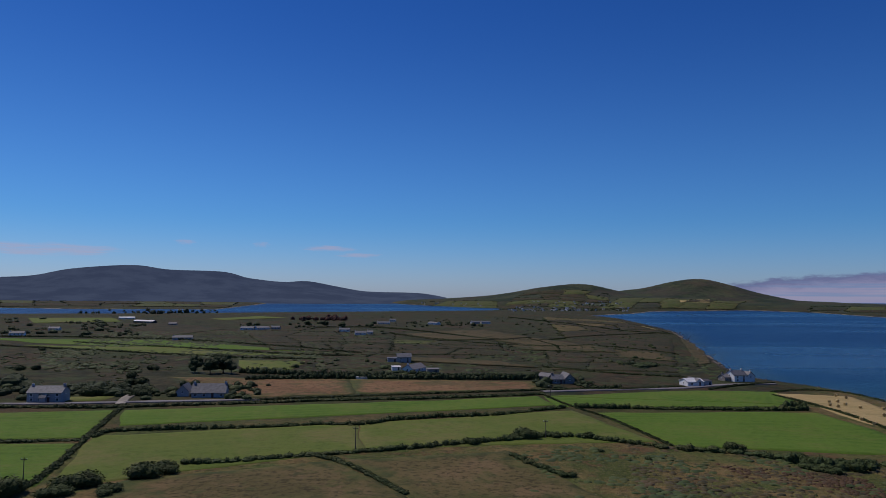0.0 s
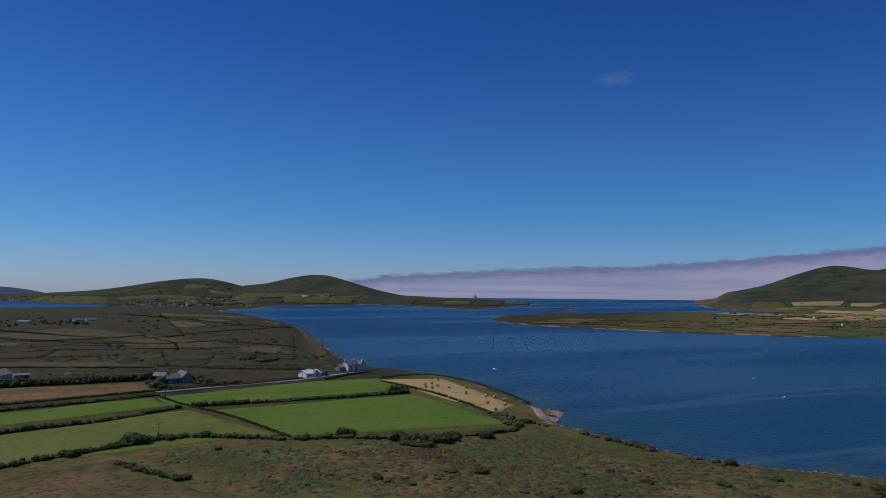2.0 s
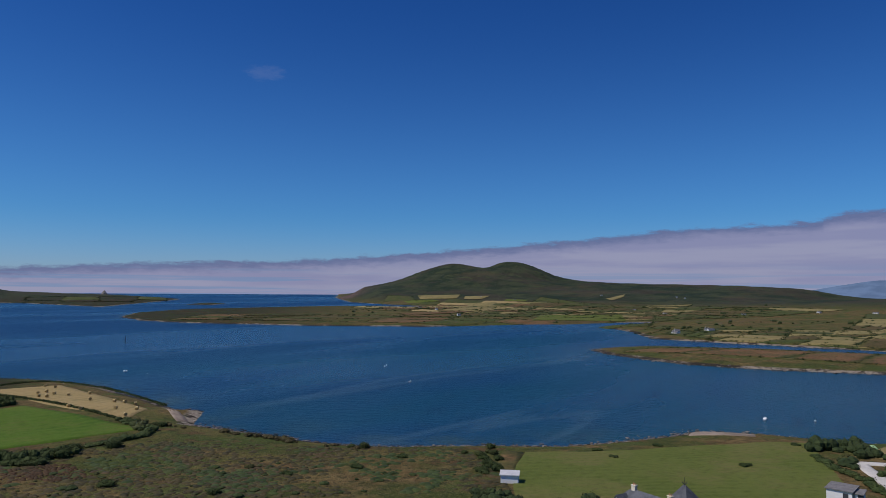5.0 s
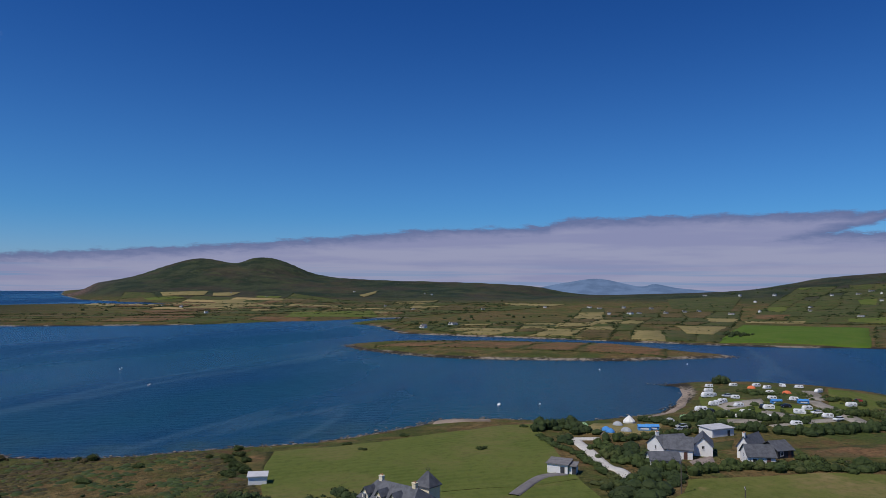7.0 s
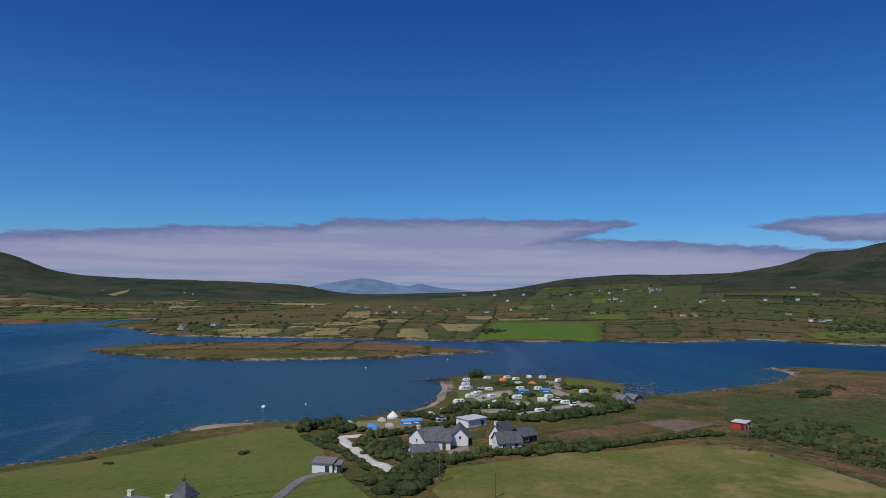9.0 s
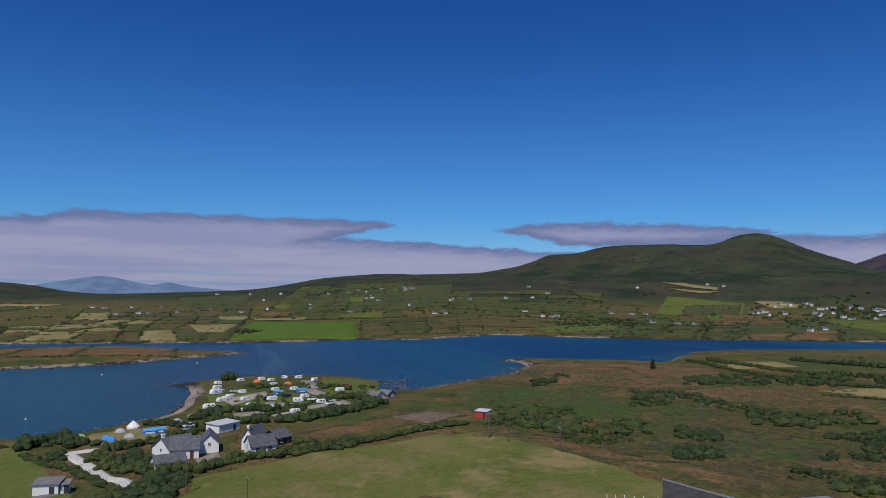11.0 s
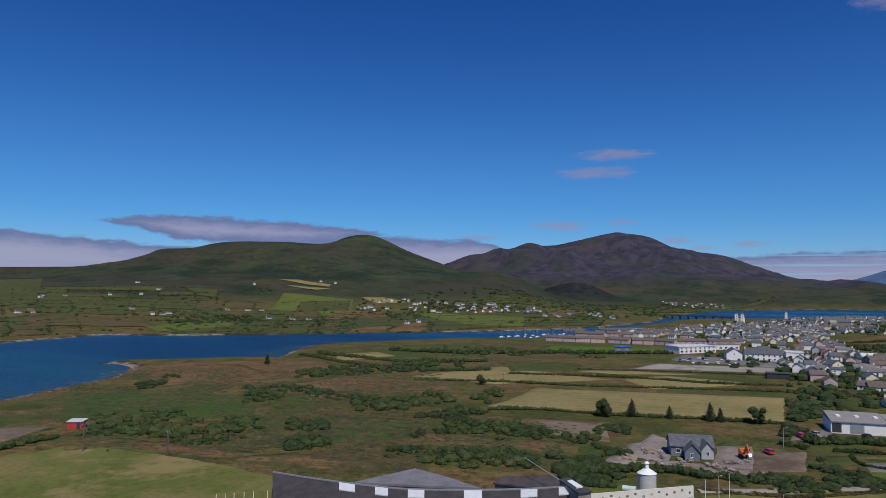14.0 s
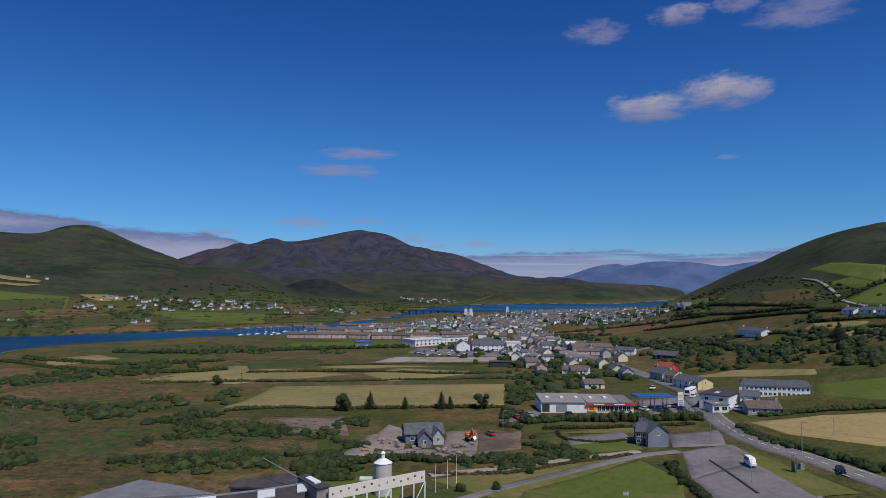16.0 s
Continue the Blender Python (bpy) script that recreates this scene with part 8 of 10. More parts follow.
# villages and the town
village([(956, -1040), (686, -1151), (732, -1320), (978, -1247)], 44, "white far houses scattered along a hillside road")
village([(686, -1151), (475, -1294), (566, -1474), (770, -1291)], 30, "white far houses scattered along the shore road")
village([(177, 2194), (682, 2477), (727, 2888), (323, 2984)], 70, "white houses of a far harbour village")
village([(-201, 3008), (191, 2781), (209, 3055), (-124, 3540)], 16, "white far houses on a low point")
village([(1292, 90), (1219, -554), (1752, -721), (1977, -399)], 10, "white far farmhouses on a slope")
house_cluster([(176, -741), (115, -741), (189, -1181), (255, -1243)], 56, True)
house_cluster([(95, -595), (67, -682), (131, -1294), (181, -1160)], 64, True)
house_cluster([(149, -1290), (33, -1595), (59, -1976), (188, -1748)], 40, True)
house_cluster([(234, -833), (188, -920), (249, -1214), (286, -1086)], 20, True)
house_cluster([(36, -1596), (-67, -909), (-68, -1019), (30, -2003)], 12, True)
house_cluster([(68.3, -462.6), (48.6, -486.7), (65, -606), (86, -580)], 10, True)
MAIN_STREET = smoothed([(-17.3, -394.9), (-3.2, -443.4), (11.1, -485.1), (34, -557), (65, -650), (91, -788)], 12)
for side in (-1, 1):
    for row, (off, skip) in enumerate(((13, 0.25), (32, 0.4), (54, 0.5))):
        last = None
        for (ax, ay), (bx, by) in zip(MAIN_STREET, MAIN_STREET[1:]):
            d = math.hypot(bx - ax, by - ay)
            nx, ny = (by - ay) / d * side, -(bx - ax) / d * side
            x, y = ax + nx * off + spread.uniform(-2, 2), ay + ny * off + spread.uniform(-2, 2)
            if (last and math.hypot(x - last[0], y - last[1]) < 13) or any((x - a) ** 2 + (y - b) ** 2 < 13 ** 2 for a, b in PLACED):
                continue
            last = (x, y)
            uphill = nx < 0
            if spread.random() > skip and not (uphill and (row > 0 or y > -470)):
                again(spread.choice(HOMES), x, y, math.degrees(math.atan2(by - ay, bx - ax)) + spread.choice((0, 180, 90)), 0.05).scale = (0.92, 0.92, 0.92)
                PLACED.append((x, y))
village([(330, -800), (150, -700), (60, -1100), (250, -1250)], 90, "white and grey town houses behind the main street", True)
village([(250, -1150), (40, -1000), (-10, -1500), (210, -1700)], 120, "white and grey town houses below the church", True)
village([(200, -1600), (20, -1450), (-60, -2100), (120, -2100)], 110, "white far houses at the head of the town", True, 14.0)
village([(50, -1000), (-60, -950), (-70, -1350), (20, -1500)], 40, "white houses on the hill edge of the town", True, 14.0)
village([(700, -2300), (520, -2350), (600, -2750), (900, -2700)], 26, "white far houses below the mountain", True, 25.0)
thicket([(330, -760), (60, -620), (-20, -1500), (220, -1650)], 260, 2.4, "dark", "garden trees between the town houses", 0.6, 26, "wood", 1.0)
thicket([(-30, -780), (-95, -690), (-120, -900), (-60, -1300)], 120, 2.8, "dark", "trees along the foot of the hill", 0.6, 30, "wood", 1.1)
thicket([(-8, -640), (-80, -530), (-72, -400), (-34, -405)], 150, 2.5, "dark", "trees and gardens on the hill side of the street", 0.4, 44, "wood", 1.0)
thicket([(30, -480), (-6, -470), (-12, -360), (24, -340)], 60, 2.2, "dark", "garden trees behind the shop", 0.35, 44, "wood", 1.0)
thicket([(110, -640), (40, -560), (30, -420), (70, -440)], 70, 2.3, "dark", "garden trees of the first town houses", 0.4, 40, "wood", 1.0)
thicket([(-70, -480), (-130, -520), (-170, -440), (-120, -400)], 90, 3.0, "dark", "wood below the hill farms", 0.45, 50, "wood", 1.0)
thicket([(175, -665), (66, -657), (135, -1350), (304, -1277)], 110, 3.0, "dark", "garden trees between the town houses", 0.7, 44)
thicket([(99, -992), (-10, -1271), (-67, -909), (54, -1793)], 90, 3.4, "dark", "garden trees on the edge of the town", 0.8, 44)
thicket([(96, -623), (56, -724), (33.7, -481.9), (59.5, -406.4)], 36, 2.6, "dark", "garden trees on the edge of the town", 0.5, 56, "wood", 1.0)
thicket([(3, -734), (-35, -595), (-26.3, -448.8), (2.1, -492.5)], 40, 3.0, "dark", "garden trees on the edge of the town", 0.5, 56, "wood", 1.0)
thicket([(41.2, -445.6), (19.7, -487.6), (17.2, -423.1), (36.1, -389.2)], 16, 2.4, "dark", "garden trees on the edge of the town", 0.5, 56, "wood", 1.0)
thicket([(243, -758), (108, -702), (69.0, -471.2), (80.1, -430.3)], 70, 2.4, "dark", "garden trees on the edge of the town", 0.5, 56, "wood", 1.0)
thicket([(74.7, -489.1), (30, -510), (14.0, -369.5), (48.1, -330.3)], 44, 2.4, "dark", "garden trees on the edge of the town", 0.5, 56, "wood", 1.0)
thicket([(111, -1105), (11, -1214), (7, -742), (62, -667)], 56, 2.6, "dark", "garden trees on the edge of the town", 0.5, 56, "wood", 1.0)
thicket([(-32, -579), (-70.8, -487.6), (-62.0, -428.5), (-24.9, -455.2)], 50, 2.4, "dark", "garden trees on the edge of the town", 0.5, 56, "wood", 1.0)
thicket([(119, -1405), (-70, -1043), (-68, -851), (84, -1096)], 60, 2.8, "dark", "garden trees on the edge of the town", 0.5, 56, "wood", 1.0)
terrace(295.2, -640.1, -179, 30.5, 8.0)
terrace(268.0, -645.6, -157, 26.9, 8.0)
terrace(240.6, -651.5, 175, 20.3, 8.0)
terrace(219.4, -654.1, -164, 19.5, 8.0)
terrace(198.4, -655.9, 171, 18.0, 8.0)
terrace(181.1, -671.0, -140, 27.7, 8.0)
terrace(156.1, -688.9, -146, 28.7, 8.0)
terrace(311.9, -752.2, 175, 35.4, 8.0)
terrace(283.3, -768.7, -174, 29.7, 8.0)
terrace(258.4, -785.7, -176, 23.4, 8.0)
terrace(408.2, -923.9, -132, 34.0, 8.0)
terrace(372.6, -982.6, 172, 46.9, 8.0)
terrace(263.5, -841.8, -159, 31.3, 8.0)
big_hall(157.1, -583.1, -122, 37.3, 16.0, 5.0, "white", "tin", "large white supermarket hall")
big_hall(149.6, -636.9, -137, 34.6, 12.0, 4.0, "white", "grey", "long pale flat hall")
house(115.6, -538.8, -71, 16.0, 10.4, 4.9, 3.3, "white", "slate", 0, 2, "large white gabled hall in the town")
house(96.6, -542.8, -163, 24.3, 12.0, 4.9, 3.3, "white", "slate", 2, 2, "long white hotel with a dark slate roof")
big_hall(81.4, -575.5, -162, 11.5, 10.0, 4.5, "white", "tin", "white flat shop in the town")
big_hall(195.5, -535.3, -166, 12.0, 7.0, 5.0, "blue", "blue", "blue-roofed pavilion of a sports field")
big_hall(-40.1, -299.8, 153, 11.2, 16.0, 5.2, "white", "felt", "white roadside store with a dark flat roof")
big_hall(-37.0, -289.3, -158, 6.4, 6.0, 2.8, "white", "grey", "white flat-roofed front of a store")
house(-64.7, -325.7, 180, 25.1, 11.0, 4.6, 2.0, "white", "slate", 0, 2, "long white two-storey lodge with a slate roof", bays=14)
field("pasture", [(260, -525), (170, -572), (177, -613), (278, -582)])
field("asphalt", [(149, -500), (72.9, -494.3), (80, -542), (155, -552)], 0.10)
field("gravel", [(150.6, -431.1), (68.3, -462.6), (72.9, -494.3), (147.1, -467.9)], 0.10)
strip("street", [(65, -650), (91, -788), (125, -978), (174, -1280)], 7.0, TURF["asphalt"], "grey street between town houses", 0.25)
field("dull", [(236.4, -413.9), (192.9, -439.1), (164.1, -407.6), (204.9, -371.6)])
flat_shed(69.0, -429.6, -161, 11.7, 5.0, 3.0, "dark", "felt", "dark low shed beside a yard")
CAIRN = (2139, 3380)
WHITE_POSTS = [(129.9, -103.0), (128.5, -104.3), (127.4, -105.8), (126.1, -107.5), (125.0, -109.2), (123.0, -111.5)]
ABBEY = (265.5, -1291.0)
TOWER = (239.8, -1606.6)
CHURCH = (109.3, -1188.1)
BRIDGE_ENDS = [(474, -1554), (302, -1475)]
YACHTS = [(406, -754), (397, -757), (398, -780), (383, -762), (396, -806), (379, -787), (380, -799), (378, -812), (351, -774), (412, -787), (367, -757), (359, -807), (410, -741), (413, -729), (381, -741), (383, -836)]
BUOYS = [(344.0, 238.0), (487.0, 0.0), (543, -62), (332.0, 27.0), (403, 301)]
BUOYS_WEST = [(427, 637), (392, 688), (409, 304), (341.0, 237.0), (281.0, 395.0)]
BOATS = [(325.0, 45.0)]
BOATS_EAST = [(452, -574)]
PONTOON = [(395, -714), (378, -721), (366, -746), (342, -777)]
BOAT_WEST = [(281, 418)]
BALES = [(197.4, 358.9), (198.8, 352.3), (185.8, 336.6), (180.0, 333.2), (183.7, 326.4), (176.3, 319.1), (186.9, 320.1), (196.9, 319.9), (184.4, 299.0), (189.4, 288.8), (166.8, 285.4), (166.2, 276.0), (191.3, 284.3), (191.2, 276.4), (177.1, 269.1), (170.0, 252.0), (182.5, 262.9), (174.5, 322.4)]
BANNER = (-2.5, -163.3)
SITE = (56.0, -207.2)

# building-site house, roadside house, filling station
house(58.4, -214.8, -156, 11.8, 8.5, 2.8, 2.5, "blue", "slate", 0, 1, "half-finished grey house with steep slate roofs", name="new_house")
house(56.1, -208.3, -73, 5.0, 3.9, 2.6, 2.0, "blue", "slate", 0, 1, "pale gabled porch wing of a new house")
house(54.8, -214.6, -60, 10.0, 3.4, 2.5, 2.1, "grey", "slate", 0, 1, "grey rear wing of a new house")
house(-10.2, -229.8, -69, 11.0, 6.4, 4.3, 2.5, "blue", "slate", 0, 2, "blue-grey two-storey house with white windows")
house(-8.3, -229.4, 166, 3.4, 8.0, 4.1, 2.1, "blue", "slate", 1, 2, "blue-grey side wing of a roadside house")
STATION = (12.7, -286.5, -165, 35.5)
CANOPY = (-13.9, -293.8)
TOTEM = (-24.5, -294.9)
STREET_LAMPS = [(-27.8, -231.5), (-30.1, -268.2), (-34.6, -311.8), (-52.0, -226.1), (-31.9, -188.6), (25.3, -161.6), (37.0, -238.3), (-65.7, -245.6)]
TOWN_CARS = [(-55.9, -204.0, 150), (-38.5, -297.7, 30), (-40.1, -290.1, 20), (-31.7, -322.4, 130), (-30.7, -347.2, 130), (-24.8, -377.9, 130), (-22.6, -297.5, 60), (-20.5, -297.3, 60), (-10.4, -288.0, 10), (-15.6, -287.5, 30), (17.2, -269.8, 0), (35.0, -258.3, 0), (31.6, -264.3, 10), (-16.5, -349.0, 130), (-8.6, -395.5, 130), (-3.0, -429.3, 130), (39.2, -226.7, 10), (22.5, -279.7, 0), (1.7, -415.8, 130), (-24.4, -291.0, 0), (-17.7, -287.7, 30), (-33.0, -304.7, 120), (-44.0, -297.5, 20), (-44.5, -290.0, 20)]
LOT_CARS = [(114, -511), (128.2, -481.8), (140, -493), (90, -534), (106, -502), (139, -500), (99, -513), (100, -527), (131, -518), (106.4, -487.7), (103, -496), (115, -493), (137, -506), (98, -499), (120, -524), (128, -514), (121, -488), (124.5, -482.5), (91, -535), (118, -504), (140, -497), (89, -533), (109, -526), (102, -490), (135, -522), (135, -494)]
VAN = (-34.7, -206.4)
STONES = [(-44.4, -202.8), (-44.9, -201.8), (-47.0, -205.6)]
FLAGS = [(40.7, -161.3), (38.8, -165.2), (37.7, -170.1)]
DIGGER = (43.9, -217.1)
BUS = (-31.6, -330.3)

# the visitor centre and the towered house, by points on their roofs
CENTRE_RIDGE = [(122.2, -112.2), (110.7, -113.7), (98.8, -116.1), (89.5, -119.1), (79.8, -125.4), (70.6, -132.8), (63.7, -140.4)]
ANNEXE_ROOF = [(110.8, -126.3), (107.1, -145.3), (97.1, -143.6), (84.4, -139.7)]
BACK_ROOF = [(81.3, -139.9), (80.0, -141.8), (70.7, -150.2), (64.7, -142.6)]
STONE_BLOCK = [(65.9, -141.6), (64.9, -144.4), (57.1, -137.6), (58.6, -134.7)]
SCREEN_TOP = [(56.7, -136.3), (50.1, -144.4), (41.6, -155.0)]
SILO = [(52.0, -156.8)]
TANK = [(58.6, -164.0)]
TOWER_HOUSE = [(138.6, 43.7), (133.9, 33.9)]
TURRET = [(139.4, 33.5)]
SHED_ROOF = [(83.5, -142.2), (73.6, -152.9)]


# ---------------------------------------------------------------- camp site
WHITE_VAN = [put(make_caravan("white touring caravan on a grass pitch"), *PITCHES[0][:3]),
             put(make_caravan("white motorhome on a grass pitch", long=5.6, motor=True), *PITCHES[1][:3])]
for i, (x, y, turn, k) in enumerate(PITCHES[2:]):
    again(WHITE_VAN[k], x, y, turn + (i * 37) % 30 - 15).scale = (0.78, 0.78, 0.78)
CANVAS = [plain("white_canvas", (0.70, 0.69, 0.65), (0.78, 0.77, 0.73), 1.0), plain("blue_canvas", (0.05, 0.20, 0.50), (0.08, 0.28, 0.60), 1.0),
          plain("green_canvas", (0.20, 0.34, 0.16), (0.28, 0.42, 0.22), 1.0), plain("grey_canvas", (0.30, 0.32, 0.34), (0.40, 0.42, 0.44), 1.0),
          plain("brown_canvas", (0.20, 0.16, 0.12), (0.26, 0.21, 0.16), 1.0), plain("orange_canvas", (0.62, 0.13, 0.05), (0.70, 0.18, 0.08), 1.0)]
TENT_WORDS = ["white bell tent with a pointed top", "blue dome tent on the grass", "pale green dome tent on the grass", "grey tunnel tent on the grass",
              "brown dome tent on the grass", "orange dome tent on the grass"]
for x, y, k, bell in TENTS:
    put(make_tent(CANVAS[k], TENT_WORDS[k], 2.3 if bell else 1.6, 2.9 if bell else 1.5, bool(bell)), x, y, 15 * k)


def awning(x, y, turn):
    """A long blue ridge tent with a window and poles."""
    root = new("awning")
    part("canvas", gable_walls(4.2, 2.6, 1.4, 0.6), CANVAS[1], root)
    part("fly_sheet", gable_roof(4.2, 2.6, 1.4, 0.6, 0.2, 0.05), CANVAS[1], root)
    part("window", solid((-1.4, 1.4, -1.34, -1.27, 0.5, 1.1)), M_WHITE, root)
    return tagged(put(root, x, y, turn), "long blue frame tent with pale windows", "tent", "tents of the camp site")


for x, y in AWNINGS:
    awning(x, y, -85)
PAINT = [car_paint("black", (0.012, 0.012, 0.014)), car_paint("silver", (0.36, 0.37, 0.38)), car_paint("white", (0.68, 0.68, 0.68)), car_paint("red", (0.40, 0.03, 0.03)), car_paint("blue", (0.03, 0.07, 0.22))]
CAR_WORDS = ["black parked hatchback car", "silver parked hatchback car", "white parked hatchback car", "red parked hatchback car", "dark blue parked hatchback car"]
CARS = {}


def car_at(x, y, turn, k, lift=0.35):
    if k not in CARS:
        CARS[k] = put(make_car(PAINT[k], CAR_WORDS[k]), x, y, turn, lift)
        return CARS[k]
    return again(CARS[k], x, y, turn, lift)


for x, y, turn, k in CAMP_CARS:
    car_at(x, y, turn, k, 0.25)

# ---------------------------------------------------------------- bales, poles, boats
STRAW = plain("straw", (0.34, 0.25, 0.10), (0.46, 0.34, 0.15), 0.4, 0.95, bump=0.8)
bale = None
for i, (x, y) in enumerate(BALES):
    if bale is None:
        bale = new("hay_bale")
        bm = bmesh.new()
        tube(bm, (-0.62, 0, 0.64), (0.62, 0, 0.64), 0.66, 0.66, 18)
        bmesh.ops.bevel(bm, geom=[e for e in bm.edges if e.calc_face_angle(0) > 1.0], offset=0.08, segments=2, affect="EDGES")
        part("straw_roll", bm, STRAW, bale)
        for k in (-0.35, 0.0, 0.35):
            bm = bmesh.new()
            tube(bm, (k - 0.02, 0, 0.64), (k + 0.02, 0, 0.64), 0.672, 0.672, 18)
            part("net_band", bm, plain("net_wrap", (0.42, 0.36, 0.22), (0.5, 0.43, 0.28), 0.3), bale)
        tagged(bale, "round golden hay bale on stubble", "hay bale", "bales on the stubble")
        put(bale, x, y, 40, 0.25)
    else:
        again(bale, x, y, (i * 53) % 180, 0.25)


def hull(L, B, H, material, root, name="hull"):
    bm = bmesh.new()
    rings = []
    for k, w, lo in ((-0.5, 0.75, 0.05), (-0.2, 1.0, -0.15), (0.15, 0.95, -0.18), (0.38, 0.55, -0.05), (0.5, 0.04, 0.25)):
        b = B / 2 * w
        rings.append([bm.verts.new(q) for q in ((k * L, -b, H), (k * L, -b * 0.7, lo), (k * L, 0, lo - 0.12), (k * L, b * 0.7, lo), (k * L, b, H))])
    for p, q in zip(rings, rings[1:]):
        for i in range(4):
            bm.faces.new((p[i], q[i], q[i + 1], p[i + 1]))
        bm.faces.new((p[4], q[4], q[0], p[0]))
    bm.faces.new(rings[0])
    bmesh.ops.recalc_face_normals(bm, faces=bm.faces)
    return part(name, bm, material, root)


def make_yacht(h=12.0):
    root = new("yacht")
    hull(9.0, 2.8, 0.9, M_WHITE, root)
    part("cabin", shell([(-1.5, 0.85, 1.3, 0.9), (-0.8, 0.85, 1.5, 1), (1.6, 0.85, 1.4, 0.8), (2.4, 0.85, 1.0, 0.5)], 0.95), M_WHITE, root)
    bm = bmesh.new()
    tube(bm, (0.4, 0, 0.8), (0.4, 0, h), 0.10, 0.07)
    part("mast", bm, M_STEEL, root)
    bm = bmesh.new()
    tube(bm, (0.4, 0, 2.2), (-3.2, 0, 2.1), 0.14, 0.12)
    part("boom", bm, plain("sail_cover", (0.08, 0.12, 0.25), (0.12, 0.16, 0.3), 0.5), root)
    bm = bmesh.new()
    for e in ((4.4, 0), (-4.3, 0), (0.3, 1.3), (0.3, -1.3)):
        tube(bm, (e[0], e[1], 0.9), (0.4, 0, h - 0.2), 0.02, 0.02, 4)
    part("rigging", bm, M_STEEL, root)
    return tagged(root, "white moored yacht with a bare mast", "yacht", "yachts of the marina")


def float_at(ob, x, y, turn, first):
    z = float(sea_level(np.hypot(x, y)))
    m = Matrix.Translation((x, y, z)) @ Matrix.Rotation(radians(turn), 4, "Z")
    if first:
        ob.matrix_world = m
        return ob
    return copy_thing(ob, m)


yacht = make_yacht()
for i, (x, y) in enumerate(YACHTS):
    float_at(yacht, x, y, 70 + (i * 31) % 40, i == 0)
boat = new("motor_boat")
hull(4.2, 1.5, 0.5, M_WHITE, boat)
part("wheelhouse", solid((-0.2, 0.8, -0.45, 0.45, 0.42, 0.85)), M_WHITE, boat)
part("windscreen", solid((0.76, 0.86, -0.4, 0.4, 0.55, 0.82)), M_GLASS, boat)
tagged(boat, "small white moored motor boat", "boat", "moored boats")
for i, (x, y) in enumerate(BOATS + BOATS_EAST + BOAT_WEST):
    float_at(boat, x, y, (i * 47) % 180, i == 0)
buoy = new("buoy")
bm = bmesh.new()
bmesh.ops.create_uvsphere(bm, u_segments=10, v_segments=7, radius=0.42, matrix=Matrix.Translation((0, 0, 0.15)))
part("float", bm, plain("buoy_paint", (0.62, 0.58, 0.55), (0.7, 0.66, 0.62), 0.6), buoy)
bm = bmesh.new()
tube(bm, (0, 0, 0.5), (0, 0, 1.1), 0.05)
part("staff", bm, M_STEEL, buoy)
tagged(buoy, "pale mooring buoy on the water", "buoy", "mooring buoys")
for i, (x, y) in enumerate(BUOYS + BUOYS_WEST[1:]):
    float_at(buoy, x, y, 0, i == 0)
beacon = new("beacon")
bm = bmesh.new()
tube(bm, (0, 0, -1), (0, 0, 5.2), 0.35, 0.3, 8)
part("post", bm, plain("beacon_black", (0.02, 0.02, 0.022), (0.04, 0.04, 0.044), 0.7), beacon)
bm = bmesh.new()
tube(bm, (0, 0, 5.2), (0, 0, 6.6), 0.75, 0.1, 8)
part("topmark", bm, plain("beacon_dark", (0.025, 0.025, 0.03), (0.05, 0.05, 0.055), 0.7), beacon)
tagged(float_at(beacon, *BUOYS_WEST[0], 0, True), "dark channel beacon standing in the water", "beacon")


def pontoon(a, b):
    root = new("pontoon")
    d = Vector(b) - Vector(a)
    root.matrix_world = Matrix.Translation((a[0], a[1], 0)) @ Matrix.Rotation(math.atan2(d.y, d.x), 4, "Z")
    part("deck", solid((0, d.length, -1.2, 1.2, 0.25, 0.55)), plain("pale_deck", (0.36, 0.34, 0.31), (0.46, 0.44, 0.4), 1.5), root)
    for k in range(int(d.length / 18) + 1):
        bm = bmesh.new()
        tube(bm, (k * 18, 1.4, -2), (k * 18, 1.4, 2.4), 0.18)
        part("pile", bm, M_STEEL, root)
    return tagged(root, "pale floating marina pontoon with piles", "pontoon")


for a, b in zip(PONTOON, PONTOON[1:]):
    pontoon(a, b)


def bridge(a, b):
    root = new("bridge")
    a, b = Vector(a), Vector(b)
    d = b - a
    root.matrix_world = Matrix.Translation((a.x, a.y, 0)) @ Matrix.Rotation(math.atan2(d.y, d.x), 4, "Z")
    z = float(sea_level(np.hypot(a.x, a.y)))
    iron = plain("dark_iron", (0.03, 0.032, 0.036), (0.055, 0.058, 0.064), 2.0, 0.7)
    n = 9
    part("deck", solid((0, d.length, -2.5, 2.5, z + 7.0, z + 8.2)), iron, root)
    for s in (-2.4, 2.4):
        part("railing", solid((0, d.length, s - 0.06, s + 0.06, z + 9.1, z + 9.3), *[(k * d.length / 40, k * d.length / 40 + 0.2, s - 0.05, s + 0.05, z + 8.2, z + 9.1) for k in range(41)]), iron, root)
    for k in range(n + 1):
        bm = bmesh.new()
        for s in (-1.6, 1.6):
            tube(bm, (k * d.length / n, s, z - 3), (k * d.length / n, s, z + 7), 0.9, 0.8, 8)
        part("pier", bm, iron, root)
    return tagged(root, "long dark iron bridge on round piers", "bridge")


bridge(*BRIDGE_ENDS)

